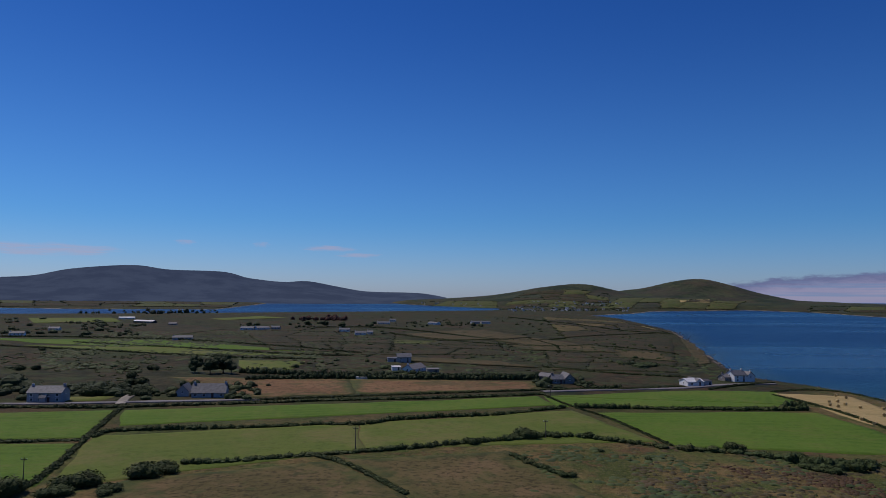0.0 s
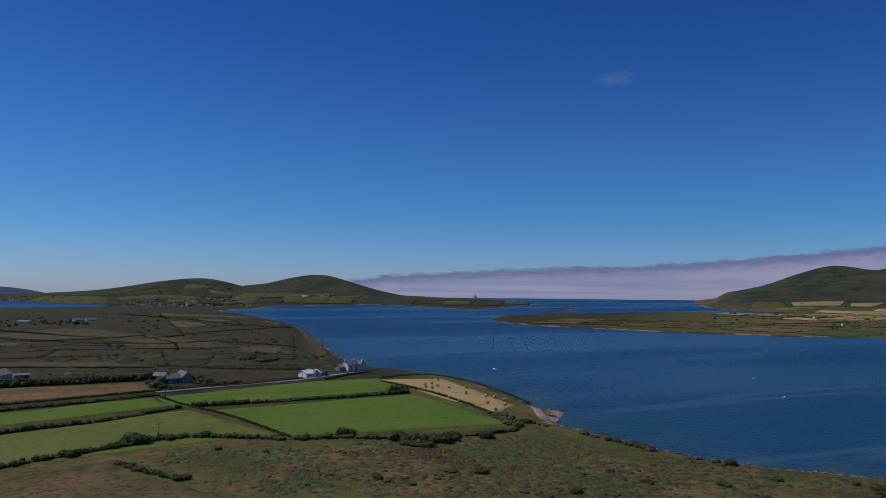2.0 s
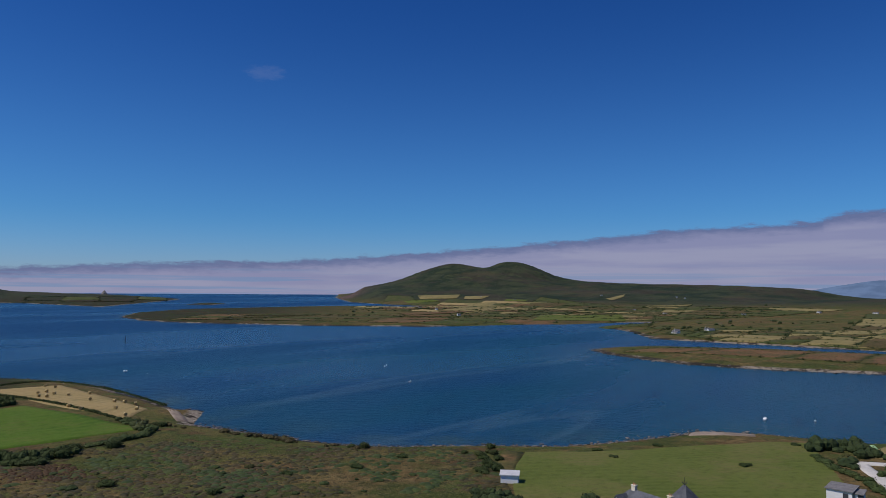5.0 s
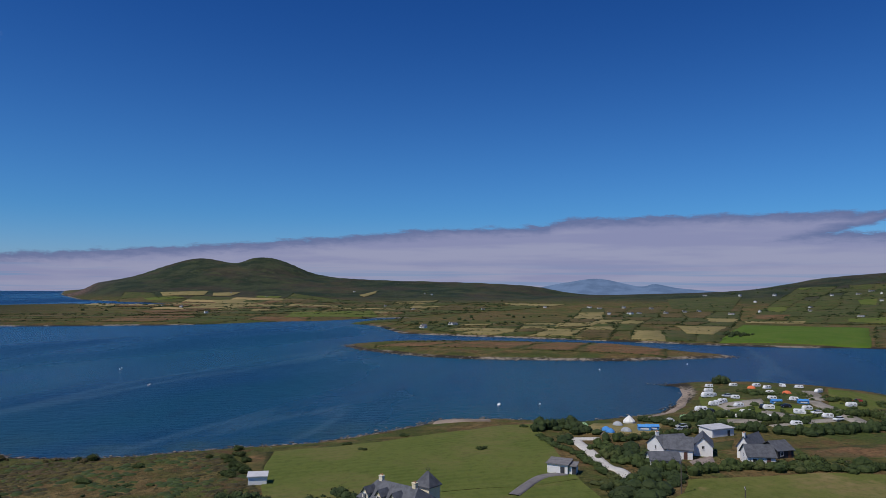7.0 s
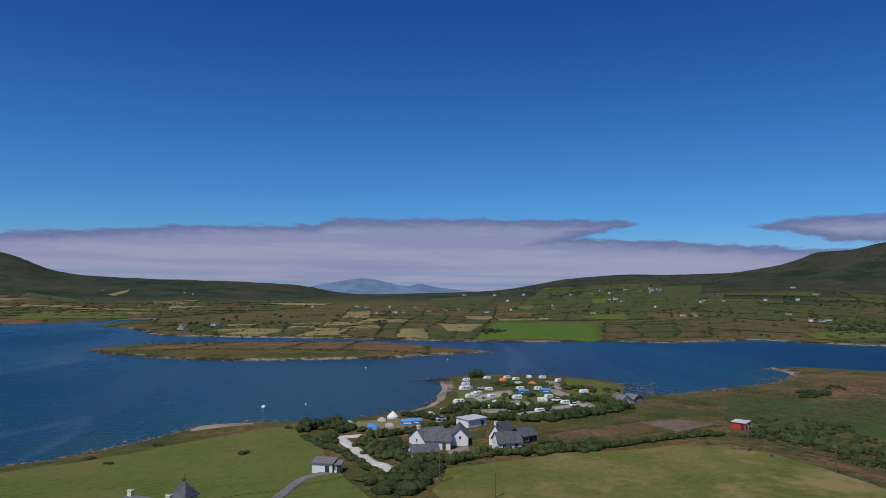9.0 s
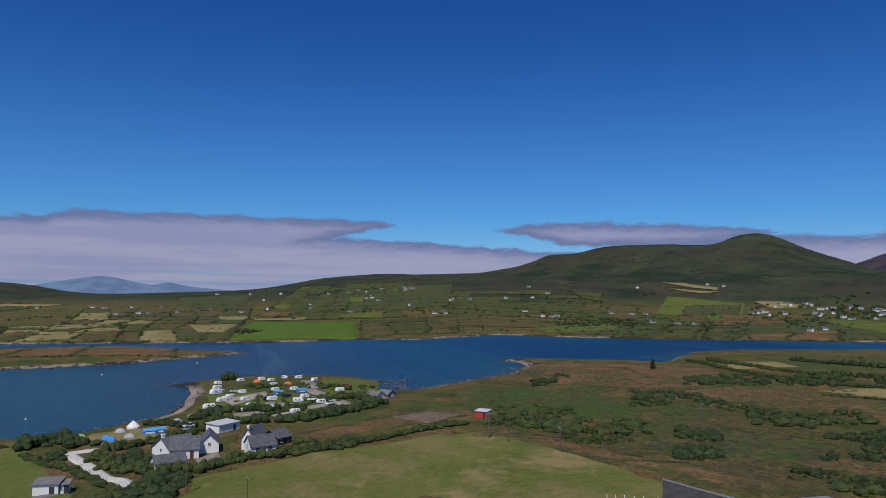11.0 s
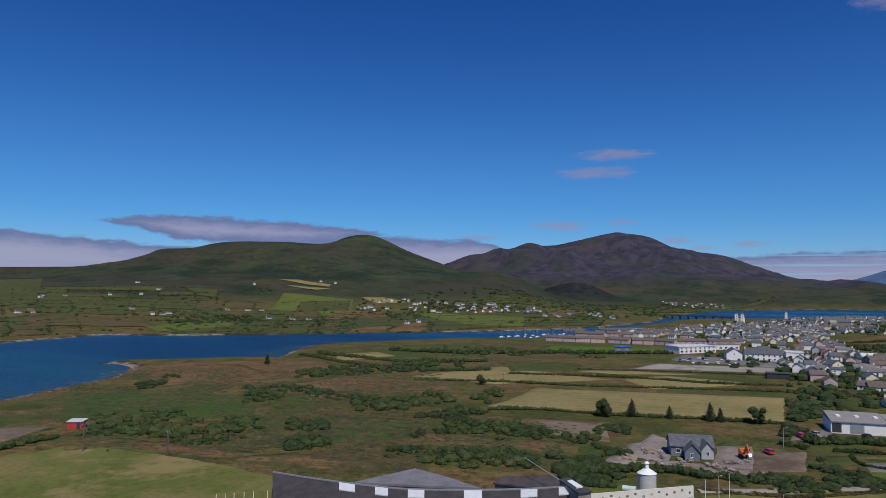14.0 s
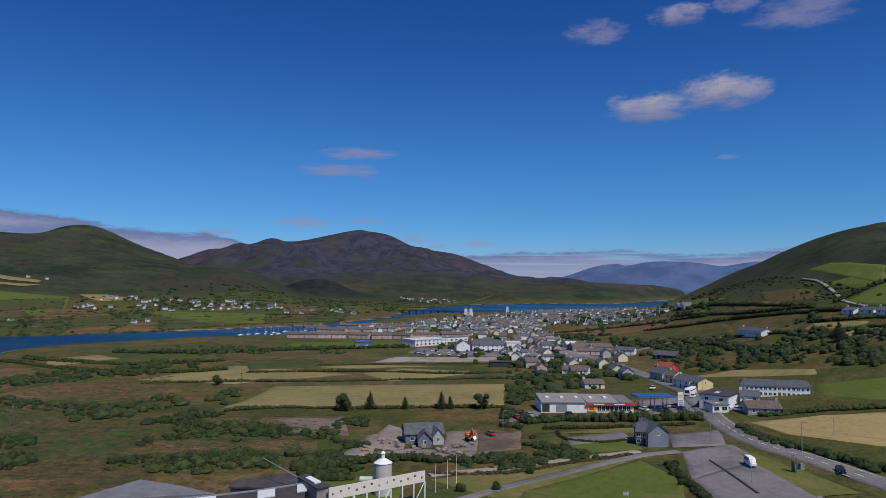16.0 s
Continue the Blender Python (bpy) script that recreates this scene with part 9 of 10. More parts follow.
# ---------------------------------------------------------------- landmarks of the town
def tower(x, y, w, h, wall, cap, label, twin=False):
    root = new("tower")
    for k in ((-w * 0.9, w * 0.9) if twin else (0,)):
        body = part("wall", solid((k - w / 2, k + w / 2, -w / 2, w / 2, -0.5, h)), WALL[wall], root)
        part("roof", gable_roof(w, w, h, cap, 0.2, 0.1, w / 2 + 0.15, k), ROOF["slate"], root)
        for f in range(3):
            window_on(root, k, -w / 2, 2 + f * h * 0.28, 1.2, 2.0, 0)
    if twin:
        part("nave", gable_walls(w * 3.2, w * 2.2, h * 0.55, 3.0, 0, w * 1.6), WALL[wall], root)
        part("nave_roof", gable_roof(w * 3.2, w * 2.2, h * 0.55, 3.0, 0.3, 0.2, 0, 0, w * 1.6), ROOF["slate"], root)
    return tagged(put(root, x, y, math.degrees(math.atan2(-x, y))), label, "tower")


tower(*ABBEY, 5.2, 14.5, "white", 3.4, "white twin-towered building beside the inlet", True)
tower(*TOWER, 5.0, 13, "white", 1.0, "white square tower above the roofs")


def church(x, y):
    root = new("church")
    part("nave", gable_walls(34, 13, 9, 7), WALL["stone"], root)
    part("roof", gable_roof(34, 13, 9, 7), ROOF["slate"], root)
    part("transept", gable_walls(9, 26, 8, 5, 6), WALL["stone"], root)
    t = part("spire", gable_roof(6, 6, 17, 3, 0, 0.2, 3.0, -14), ROOF["slate"], root)
    part("tower", solid((-17, -11, -3, 3, -0.5, 17)), WALL["stone"], root)
    for i in range(6):
        window_on(root, -9 + i * 4.5, -6.5, 3, 1.4, 4.0, 0)
    return tagged(put(root, x, y, 10), "large brown stone church with a square tower", "church")


church(*CHURCH)


# ---------------------------------------------------------------- filling station and shop
def station(x, y, turn, L):
    W = 15.0
    root = new("filling_station")
    root.matrix_world = Matrix.Translation((x, y, height_at(x, y) + 0.3)) @ Matrix.Rotation(radians(turn), 4, "Z")
    part("wall", solid((-L / 2, L / 2, -W / 2, W / 2, -0.8, 3.4)), WALL["white"], root)
    for k, (a, b, s) in enumerate(((-0.5, -0.02, "stone_grey"), (-0.01, 0.34, "stone_grey"), (0.35, 0.5, "grey"))):
        bm = bmesh.new()
        box(bm, a * L, b * L, -W / 2 - 0.4, W / 2, 3.45, 3.75)
        for v in bm.verts:
            v.co.z += (v.co.y + W / 2) / W * (1.3 - 0.3 * k)
        part("roof", bm, ROOF[s], root)
    part("fascia", solid((-0.02 * L, 0.5 * L + 0.3, -W / 2 - 0.75, -W / 2 - 0.4, 2.5, 3.5)), WALL["red"], root, "bright red fascia board")
    for k in (0.12, 0.34):
        part("sign_bar", solid((k * L - 2.0, k * L + 2.0, -W / 2 - 0.80, -W / 2 - 0.75, 2.85, 3.2)), M_WHITE, root)
    part("poster", solid((-0.0 * L, 0.09 * L, -W / 2 - 0.3, -W / 2 - 0.2, 0.2, 2.6)), plain("yellow_poster", (0.70, 0.45, 0.05), (0.8, 0.55, 0.1), 2.0), root)
    part("poster_panel", solid((0.02 * L, 0.07 * L, -W / 2 - 0.36, -W / 2 - 0.3, 0.9, 1.9)), WALL["red"], root)
    part("loading_bay", solid((-0.49 * L, -0.41 * L, -W / 2 - 0.05, -W / 2 + 0.1, 0, 3.0)), WALL["dark"], root)
    part("roller_door", solid((-0.34 * L, -0.22 * L, -W / 2 - 0.08, -W / 2 + 0.1, 0, 2.9)), M_STEEL, root)
    for i in range(8):
        window_on(root, (0.13 + i * 0.045) * L, -W / 2, 0.4, 1.5, 1.9, 0)
    for i in range(5):
        part("rooflight", solid((-0.42 * L + i * 0.16 * L, -0.42 * L + i * 0.16 * L + 1.2, -1.0, 2.2, 4.1, 4.7)), M_FRAME, root)
    return tagged(root, "long low white shop with a red fascia", "shop")


station(*STATION)


def canopy(x, y, turn):
    root = new("canopy")
    bm = solid((-7.5, 7.5, -4, 4, 4.6, 5.3))
    part("roof", bm, ROOF["blue"], root, "blue metal canopy roof")
    part("edge", solid((-7.6, 7.6, -4.1, 4.1, 4.75, 5.1)), plain("canopy_edge", (0.06, 0.14, 0.36), (0.08, 0.18, 0.42), 2.0, 0.5), root)
    for sx in (-5, 0, 5):
        for sy in (-2, 2):
            bm = bmesh.new()
            tube(bm, (sx, sy, -0.3), (sx, sy, 4.6), 0.16)
            part("post", bm, M_STEEL, root)
        pump = part("fuel_pump", solid((sx - 1.2, sx - 0.6, -0.3, 0.3, 0, 1.9)), WALL["red"], root)
        part("display", solid((sx - 1.15, sx - 0.65, -0.33, -0.29, 1.2, 1.7)), M_WHITE, pump)
    return tagged(put(root, x, y, turn, 0.25), "blue forecourt canopy over fuel pumps", "canopy")


canopy(*CANOPY, STATION[2] + 4)
totem = new("price_sign")
part("panel", solid((-1.1, 1.1, -0.2, 0.2, 0.4, 6.2)), M_WHITE, totem)
bm = bmesh.new()
tube(bm, (0, -0.26, 5.0), (0, 0.26, 5.0), 0.85, 0.85, 20)
part("emblem", bm, plain("emblem_yellow", (0.62, 0.55, 0.12), (0.7, 0.62, 0.18), 0.8), totem)
for k in range(3):
    part("price_bar", solid((-0.8, 0.8, -0.25, -0.2, 1.2 + k * 0.8, 1.6 + k * 0.8)), plain("sign_grey", (0.2, 0.2, 0.22), (0.26, 0.26, 0.28), 0.5), totem)
part("foot", solid((-0.6, 0.6, -0.15, 0.15, -0.4, 0.4)), M_STEEL, totem)
tagged(put(totem, *TOTEM, STATION[2], 0.2), "tall white price sign with a round emblem", "sign")

# ---------------------------------------------------------------- road furniture and vehicles
road = [Vector(p) for p in ROAD_LINE]
for i, (x, y) in enumerate(STREET_LAMPS):
    street_lamp(x, y, 8.5 if i < 4 else 6.0, 40 * i)
for i, (x, y, turn) in enumerate(TOWN_CARS):
    car_at(x, y, turn - 60, (0, 3, 1, 2, 4)[i % 5])
for i, (x, y) in enumerate(LOT_CARS):
    car_at(x, y, 90 + (i % 3) * 6, (1, 2, 4, 0, 2)[i % 5])
M_LINE = plain("road_paint", (0.66, 0.66, 0.63), (0.76, 0.76, 0.73), 0.6, 0.8)


def dashes(line, every, long, wide, off=0.0):
    """White marks along the middle or the edge of the road."""
    c = np.array(smoothed([tuple(p) for p in line], 10))
    seg = np.hypot(*np.diff(c, axis=0).T)
    acc = np.concatenate([[0], np.cumsum(seg)])
    root = new("road_markings")
    for s in np.arange(2, acc[-1] - long, every):
        p = np.array([np.interp(s, acc, c[:, 0]), np.interp(s, acc, c[:, 1])])
        q = np.array([np.interp(s + long, acc, c[:, 0]), np.interp(s + long, acc, c[:, 1])])
        d = (q - p) / np.hypot(*(q - p))
        n = np.array([d[1], -d[0]])
        v = [p + n * (off - wide / 2), q + n * (off - wide / 2), q + n * (off + wide / 2), p + n * (off + wide / 2)]
        me = mesh_from("dash", [(a[0], a[1], height_at(*a) + 0.36) for a in v], [(0, 1, 2, 3)])
        part("dash", me, M_LINE, root)
    tagged(root, "worn white road line dashes", "road marking", kind="structure")


dashes(ROAD_LINE, 6.0, 3.0, 0.22)
dashes(ROAD_LINE, 4.0, 3.9, 0.16, 3.6)
dashes(ROAD_LINE, 4.0, 3.9, 0.16, -3.6)
van = new("van")
part("body", shell([(-2.5, 0.4, 2.0, 0.96), (-2.3, 0.3, 2.3, 1), (1.3, 0.3, 2.3, 1), (2.0, 0.35, 1.25, 0.98), (2.5, 0.4, 1.0, 0.9)], 0.95), M_WHITE, van)
part("windscreen", shell([(1.38, 1.35, 2.15, 0.9), (1.5, 1.3, 2.0, 0.9), (2.0, 1.25, 1.32, 0.9)], 0.93), M_GLASS, van)
for s in (-1, 1):
    part("side_window", solid((-2.0, 1.1, s * 0.90 - 0.05, s * 0.90 + 0.05, 1.3, 1.9)), M_GLASS, van)
part("rear_window", solid((-2.5, -2.38, -0.7, 0.7, 1.3, 1.85)), M_GLASS, van)
wheels(van, [(a, b) for a in (-1.5, 1.6) for b in (-0.85, 0.85)], 0.34)
tagged(put(van, *VAN, 100, 0.35), "white minibus parked on asphalt", "van")
bus = new("bus")
part("body", shell([(-5.5, 0.4, 3.0, 0.98), (-5.3, 0.35, 3.1, 1), (5.2, 0.35, 3.1, 1), (5.5, 0.4, 2.6, 0.96)], 1.25), M_WHITE, bus)
for s in (-1, 1):
    part("window_band", solid((-5.0, 4.9, s * 1.16 - 0.06, s * 1.16 + 0.06, 1.5, 2.4)), M_GLASS, bus)
part("windscreen", solid((5.3, 5.52, -1.0, 1.0, 1.3, 2.5)), M_GLASS, bus)
wheels(bus, [(a, b) for a in (-3.4, 3.4) for b in (-1.1, 1.1)], 0.48, 0.3)
tagged(put(bus, *BUS, TOWN_CARS[3][2] - 60, 0.35), "white coach parked beside the road", "bus")

ROCK = plain("standing_stone", (0.13, 0.12, 0.11), (0.24, 0.22, 0.20), 0.6, 0.95, bump=0.9)
for (x, y), (h, w) in zip(STONES, ((4.6, 0.9), (3.9, 0.8), (1.6, 1.8))):
    bm = bmesh.new()
    bmesh.ops.create_cube(bm, size=1)
    bmesh.ops.subdivide_edges(bm, edges=bm.edges[:], cuts=4, use_grid_fill=True)
    for v in bm.verts:
        k = noise.noise(v.co * 2.3 + Vector((x, y, 0))) * 0.16
        taper = 1 - 0.35 * (v.co.z + 0.5)
        v.co = Vector((v.co.x * w * taper * (1 + k), v.co.y * w * 0.7 * taper * (1 + k), (v.co.z + 0.45) * h * (1 + k * 0.3)))
    tagged(put(part("standing_stone", bm, ROCK), x, y, 20 * h, 0.2), "rough grey standing stone on the green", "stone", "standing stones")
for i, (x, y) in enumerate(FLAGS):
    root = new("flagpole")
    bm = bmesh.new()
    tube(bm, (0, 0, -0.3), (0, 0, 6.5), 0.07, 0.045, 8)
    part("pole", bm, M_WHITE, root)
    bm = bmesh.new()
    bmesh.ops.create_uvsphere(bm, u_segments=8, v_segments=6, radius=0.09, matrix=Matrix.Translation((0, 0, 6.55)))
    part("finial", bm, M_STEEL, root)
    tagged(put(root, x, y), "bare white flagpole on the green", "flagpole", "flagpoles")

# ---------------------------------------------------------------- building site
digger = new("excavator")
ORANGE = plain("machine_orange", (0.50, 0.12, 0.03), (0.60, 0.17, 0.05), 0.8, 0.5)
for s in (-1, 1):
    part("track", shell([(-1.7, 0.25, 0.6, 1), (-1.4, 0.0, 0.85, 1), (1.4, 0.0, 0.85, 1), (1.7, 0.25, 0.6, 1)], 0.25), M_BLACK, digger).location = (0, s * 1.0, 0)
part("house", solid((-1.8, 1.0, -1.1, 1.1, 1.0, 1.9), (-1.8, -0.5, -1.1, 1.1, 1.9, 2.3)), ORANGE, digger)
cab = part("cab", solid((0.0, 1.2, 0.1, 1.1, 1.9, 2.9)), ORANGE, digger)
part("cab_glass", solid((0.1, 1.25, 0.05, 1.15, 2.1, 2.75)), M_GLASS, cab)
bm = bmesh.new()
tube(bm, (0.9, -0.3, 1.6), (3.0, -0.3, 4.2), 0.28, 0.22)
tube(bm, (3.0, -0.3, 4.2), (5.0, -0.3, 2.2), 0.22, 0.16)
part("boom", bm, ORANGE, digger)
part("bucket", shell([(4.7, 0.9, 1.7, 1), (5.1, 0.6, 2.3, 1), (5.6, 1.0, 1.6, 0.9)], 0.5), M_STEEL, digger).location = (0, -0.3, 0)
tagged(put(digger, *DIGGER, 120, 0.3), "orange excavator on a building site", "excavator")
site_rng = random.Random(5)
PALE = [plain("rubble_pale", (0.34, 0.30, 0.27), (0.48, 0.44, 0.40), 0.5), plain("timber_new", (0.36, 0.24, 0.13), (0.45, 0.31, 0.18), 0.5), plain("block_grey", (0.22, 0.21, 0.20), (0.3, 0.29, 0.28), 0.5), plain("rubble_mid", (0.24, 0.21, 0.19), (0.36, 0.32, 0.29), 0.5), plain("rubble_dark", (0.10, 0.09, 0.08), (0.18, 0.16, 0.14), 0.5)]
for i in range(60):
    x, y = SITE[0] + site_rng.uniform(-13, 17), SITE[1] + site_rng.uniform(-3, 17)
    if abs(x - SITE[0]) < 8 and y - SITE[1] < 2:
        y = SITE[1] + site_rng.uniform(3, 6)
    bm = bmesh.new()
    for j in range(4):
        m = Matrix.Translation((site_rng.uniform(-0.5, 0.5), site_rng.uniform(-0.5, 0.5), 0.10 + 0.12 * j)) @ Matrix.Rotation(site_rng.uniform(0, 3), 4, "Z")
        box(bm, -site_rng.uniform(0.2, 0.7), site_rng.uniform(0.2, 0.7), -0.16, 0.16, -0.10, 0.10, m)
    tagged(put(part("building_pile", bm, PALE[i % 5]), x, y, 0, 0.3), "loose pile of building stuff on gravel", "pile", "piles of the building site")


# ---------------------------------------------------------------- the visitor centre
def slab(name, outline, z, thick, material, parent=None, label=""):
    bm = bmesh.new()
    lo, hi = [[bm.verts.new((x, y, h if isinstance(h, float) else h)) for (x, y), h in zip(outline, hs)] for hs in ([q - thick for q in z], z)]
    bm.faces.new(hi), bm.faces.new(list(reversed(lo)))
    n = len(outline)
    for i in range(n):
        j = (i + 1) % n
        bm.faces.new((lo[i], lo[j], hi[j], hi[i]))
    bmesh.ops.recalc_face_normals(bm, faces=bm.faces)
    return part(name, bm, material, parent, label)


def inward(p, d):
    """A point d metres nearer to the open ground under the camera."""
    r = math.hypot(*p)
    return (p[0] * (1 - d / r), p[1] * (1 - d / r))


centre = tagged(new("visitor_centre"), "long curved visitor centre with dark felt roofs", "building")
base = height_at(*CENTRE_RIDGE[3])
ridge_line = smoothed(CENTRE_RIDGE, 4)
co, fc = [], []
for x, y in ridge_line:
    near, back = inward((x, y), 13.0), inward((x, y), -7.0)
    co += [(near[0], near[1], base + 2.6), (near[0], near[1], base + 3.0), (x, y, 11.4), (x, y, 11.1), (back[0], back[1], base + 3.4), (back[0], back[1], base + 3.0)]
for i in range(len(ridge_line) - 1):
    k = i * 6
    fc += [(k + 1, k + 7, k + 8, k + 2), (k + 2, k + 8, k + 10, k + 4), (k, k + 6, k + 7, k + 1), (k + 4, k + 10, k + 11, k + 5), (k + 5, k + 11, k + 9, k + 3), (k + 3, k + 9, k + 6, k)]
part("roof", mesh_from("roof", co, fc), ROOF["felt"], centre, "dark felt roof with a pale ridge")
wall_co, wall_fc = [], []
for x, y in ridge_line:
    for d in (12.2, -6.2):
        q = inward((x, y), d)
        wall_co += [(q[0], q[1], base - 0.6), (q[0], q[1], base + 2.9)]
for i in range(len(ridge_line) - 1):
    k = i * 4
    wall_fc += [(k, k + 4, k + 5, k + 1), (k + 2, k + 3, k + 7, k + 6), (k + 1, k + 5, k + 7, k + 3)]
n = len(ridge_line) - 1
wall_fc += [(0, 1, 3, 2), (n * 4, n * 4 + 2, n * 4 + 3, n * 4 + 1)]
part("wall", mesh_from("wall", wall_co, wall_fc), WALL["stone"], centre)
for end in (0, -1):
    x, y = ridge_line[end]
    a, b = inward((x, y), 12.2), inward((x, y), -6.2)
    part("gable", mesh_from("gable", [(a[0], a[1], base + 2.5), (b[0], b[1], base + 2.5), (x, y, 11.1)], [(0, 1, 2)]), WALL["stone"], centre)
cap_co, cap_fc = [], []
for x, y in ridge_line:
    a, b = inward((x, y), 0.2), inward((x, y), -0.2)
    cap_co += [(a[0], a[1], 11.36), (a[0], a[1], 11.62), (b[0], b[1], 11.62), (b[0], b[1], 11.36)]
for i in range(len(ridge_line) - 1):
    for k in range(4):
        cap_fc.append((i * 4 + k, i * 4 + (k + 1) % 4, i * 4 + 4 + (k + 1) % 4, i * 4 + 4 + k))
part("ridge_cap", mesh_from("ridge_cap", cap_co, cap_fc), M_STEEL, centre, "pale metal ridge cap")
for i in (6, 9, 12, 16, 20, 23):
    if i + 1 < len(ridge_line):
        p, q = ridge_line[i], ridge_line[i + 1]
        k = lambda s, d: inward((p[0] + (q[0] - p[0]) * s, p[1] + (q[1] - p[1]) * s), d)
        drop = (11.4 - base - 3.0) / 13.0
        out4 = [k(0.0, 0.5), k(1.25, 0.5), k(1.25, 3.4), k(0.0, 3.4)]
        slab("skylight", out4, [11.55 - 0.6 * drop + 0.12, 11.55 - 0.6 * drop + 0.12, 11.55 - 3.6 * drop + 0.12, 11.55 - 3.6 * drop + 0.12], 0.2, plain("skylight_glaze", (0.50, 0.52, 0.54), (0.6, 0.62, 0.64), 1.0, 0.3), centre, "pale glazed skylight")
annexe = tagged(new("annexe"), "flat grey-roofed annexe behind the centre", "building")
slab("roof", ANNEXE_ROOF, [8.0, 8.0, 8.0, 8.0], 0.5, plain("lilac_felt", (0.13, 0.125, 0.14), (0.19, 0.185, 0.20), 3.0, 0.9), annexe)
mid = np.mean(ANNEXE_ROOF, axis=0)
slab("wall", [tuple(np.array(p) * 0.94 + mid * 0.06) for p in ANNEXE_ROOF], [7.48] * 4, 3.4, WALL["stone"], annexe)
block = tagged(new("stone_block"), "dark stone block with roof lights and a tilted spar", "building")
slab("wall", STONE_BLOCK, [12.0] * 4, 8.0, WALL["stone"], block)
mid = np.mean(STONE_BLOCK, axis=0)
slab("coping", [tuple(np.array(p) * 1.06 - mid * 0.06) for p in STONE_BLOCK], [12.3] * 4, 0.28, ROOF["felt"], block)
slab("rooflight", [tuple(np.array(p) * 0.5 + mid * 0.5) for p in STONE_BLOCK], [12.6] * 4, 0.28, M_FRAME, block)
bm = bmesh.new()
tube(bm, (STONE_BLOCK[0][0], STONE_BLOCK[0][1], 12.2), (BACK_ROOF[1][0] * 0.55 + BACK_ROOF[2][0] * 0.45, BACK_ROOF[1][1] * 1.02, 15.0), 0.14, 0.08)
part("spar", bm, M_STEEL, block)
hall = tagged(new("back_hall"), "dark sloping hall behind the centre", "building")
slab("roof", BACK_ROOF, [9.6, 10.8, 10.8, 9.6], 0.4, ROOF["felt"], hall)
mid = np.mean(BACK_ROOF, axis=0)
slab("wall", [tuple(np.array(p) * 0.95 + mid * 0.05) for p in BACK_ROOF], [9.1, 10.3, 10.3, 9.1], 5.5, WALL["dark"], hall)


def screen_wall(points):
    """A tall white screen on posts, pierced by small square holes."""
    root = tagged(new("screen_wall"), "tall white screen wall with small square holes", "wall")
    a, b = Vector(points[0]), Vector(points[-1])
    d = (b - a).normalized()
    L = (b - a).length
    root.matrix_world = Matrix.Translation((a.x, a.y, 0)) @ Matrix.Rotation(math.atan2(d.y, d.x), 4, "Z")
    holes = 13
    lo, hi, step = 9.6, 12.0, L / holes
    cells = []
    for i in range(holes):
        x0, h = i * step, 0.55
        c, zc = x0 + step / 2, 10.9 + 0.3 * ((i * 7) % 3 - 1)
        cells += [(x0, c - h / 2, -0.15, 0.15, lo, hi), (c + h / 2, x0 + step, -0.15, 0.15, lo, hi), (c - h / 2, c + h / 2, -0.15, 0.15, lo, zc - h / 2), (c - h / 2, c + h / 2, -0.15, 0.15, zc + h / 2, hi)]
    part("panel", solid(*cells), plain("cream_paint", (0.66, 0.60, 0.52), (0.74, 0.68, 0.60), 1.5, 0.6), root)
    for i in range(9):
        part("post", solid((i * L / 8 - 0.14, i * L / 8 + 0.14, -0.12, 0.12, 4.0, lo)), M_WHITE, root)
    for i in (1, 4, 7):
        bm = bmesh.new()
        tube(bm, (i * L / 8, 0, 5), ((i + 1) * L / 8, 0, lo), 0.1)
        part("brace", bm, M_WHITE, root)
    return root


screen_wall(SCREEN_TOP)
silo = new("silo")
x, y = SILO[0]
g0 = height_at(x, y)
bm = bmesh.new()
tube(bm, (0, 0, -0.3), (0, 0, 12.7 - g0), 2.0, 2.0, 24)
part("drum", bm, plain("pale_silo", (0.46, 0.45, 0.43), (0.54, 0.53, 0.51), 1.2, 0.6), silo)
bm = bmesh.new()
tube(bm, (0, 0, 12.7 - g0), (0, 0, 13.6 - g0), 2.15, 0.75, 24)
part("cap", bm, M_WHITE, silo)
bm = bmesh.new()
tube(bm, (0, 0, 13.6 - g0), (0, 0, 14.8 - g0), 0.45, 0.4, 12)
tube(bm, (0, 0, 14.8 - g0), (0, 0, 15.3 - g0), 0.6, 0.1, 12)
part("vent", bm, M_WHITE, silo)
tagged(put(silo, x, y), "round pale grey tower with a conical cap", "tower")
tank = new("fuel_tank")
bm = bmesh.new()
tube(bm, (-1.5, 0, 1.1), (1.5, 0, 1.1), 0.75, 0.75, 16)
part("drum", bm, plain("pale_green_tank", (0.46, 0.56, 0.50), (0.55, 0.64, 0.58), 1.0, 0.5), tank)
for k in (-1, 1):
    part("leg", solid((k - 0.1, k + 0.1, -0.6, 0.6, -0.2, 0.5)), M_STEEL, tank)
tagged(put(tank, *TANK[0], -170), "pale green fuel tank on legs", "tank")


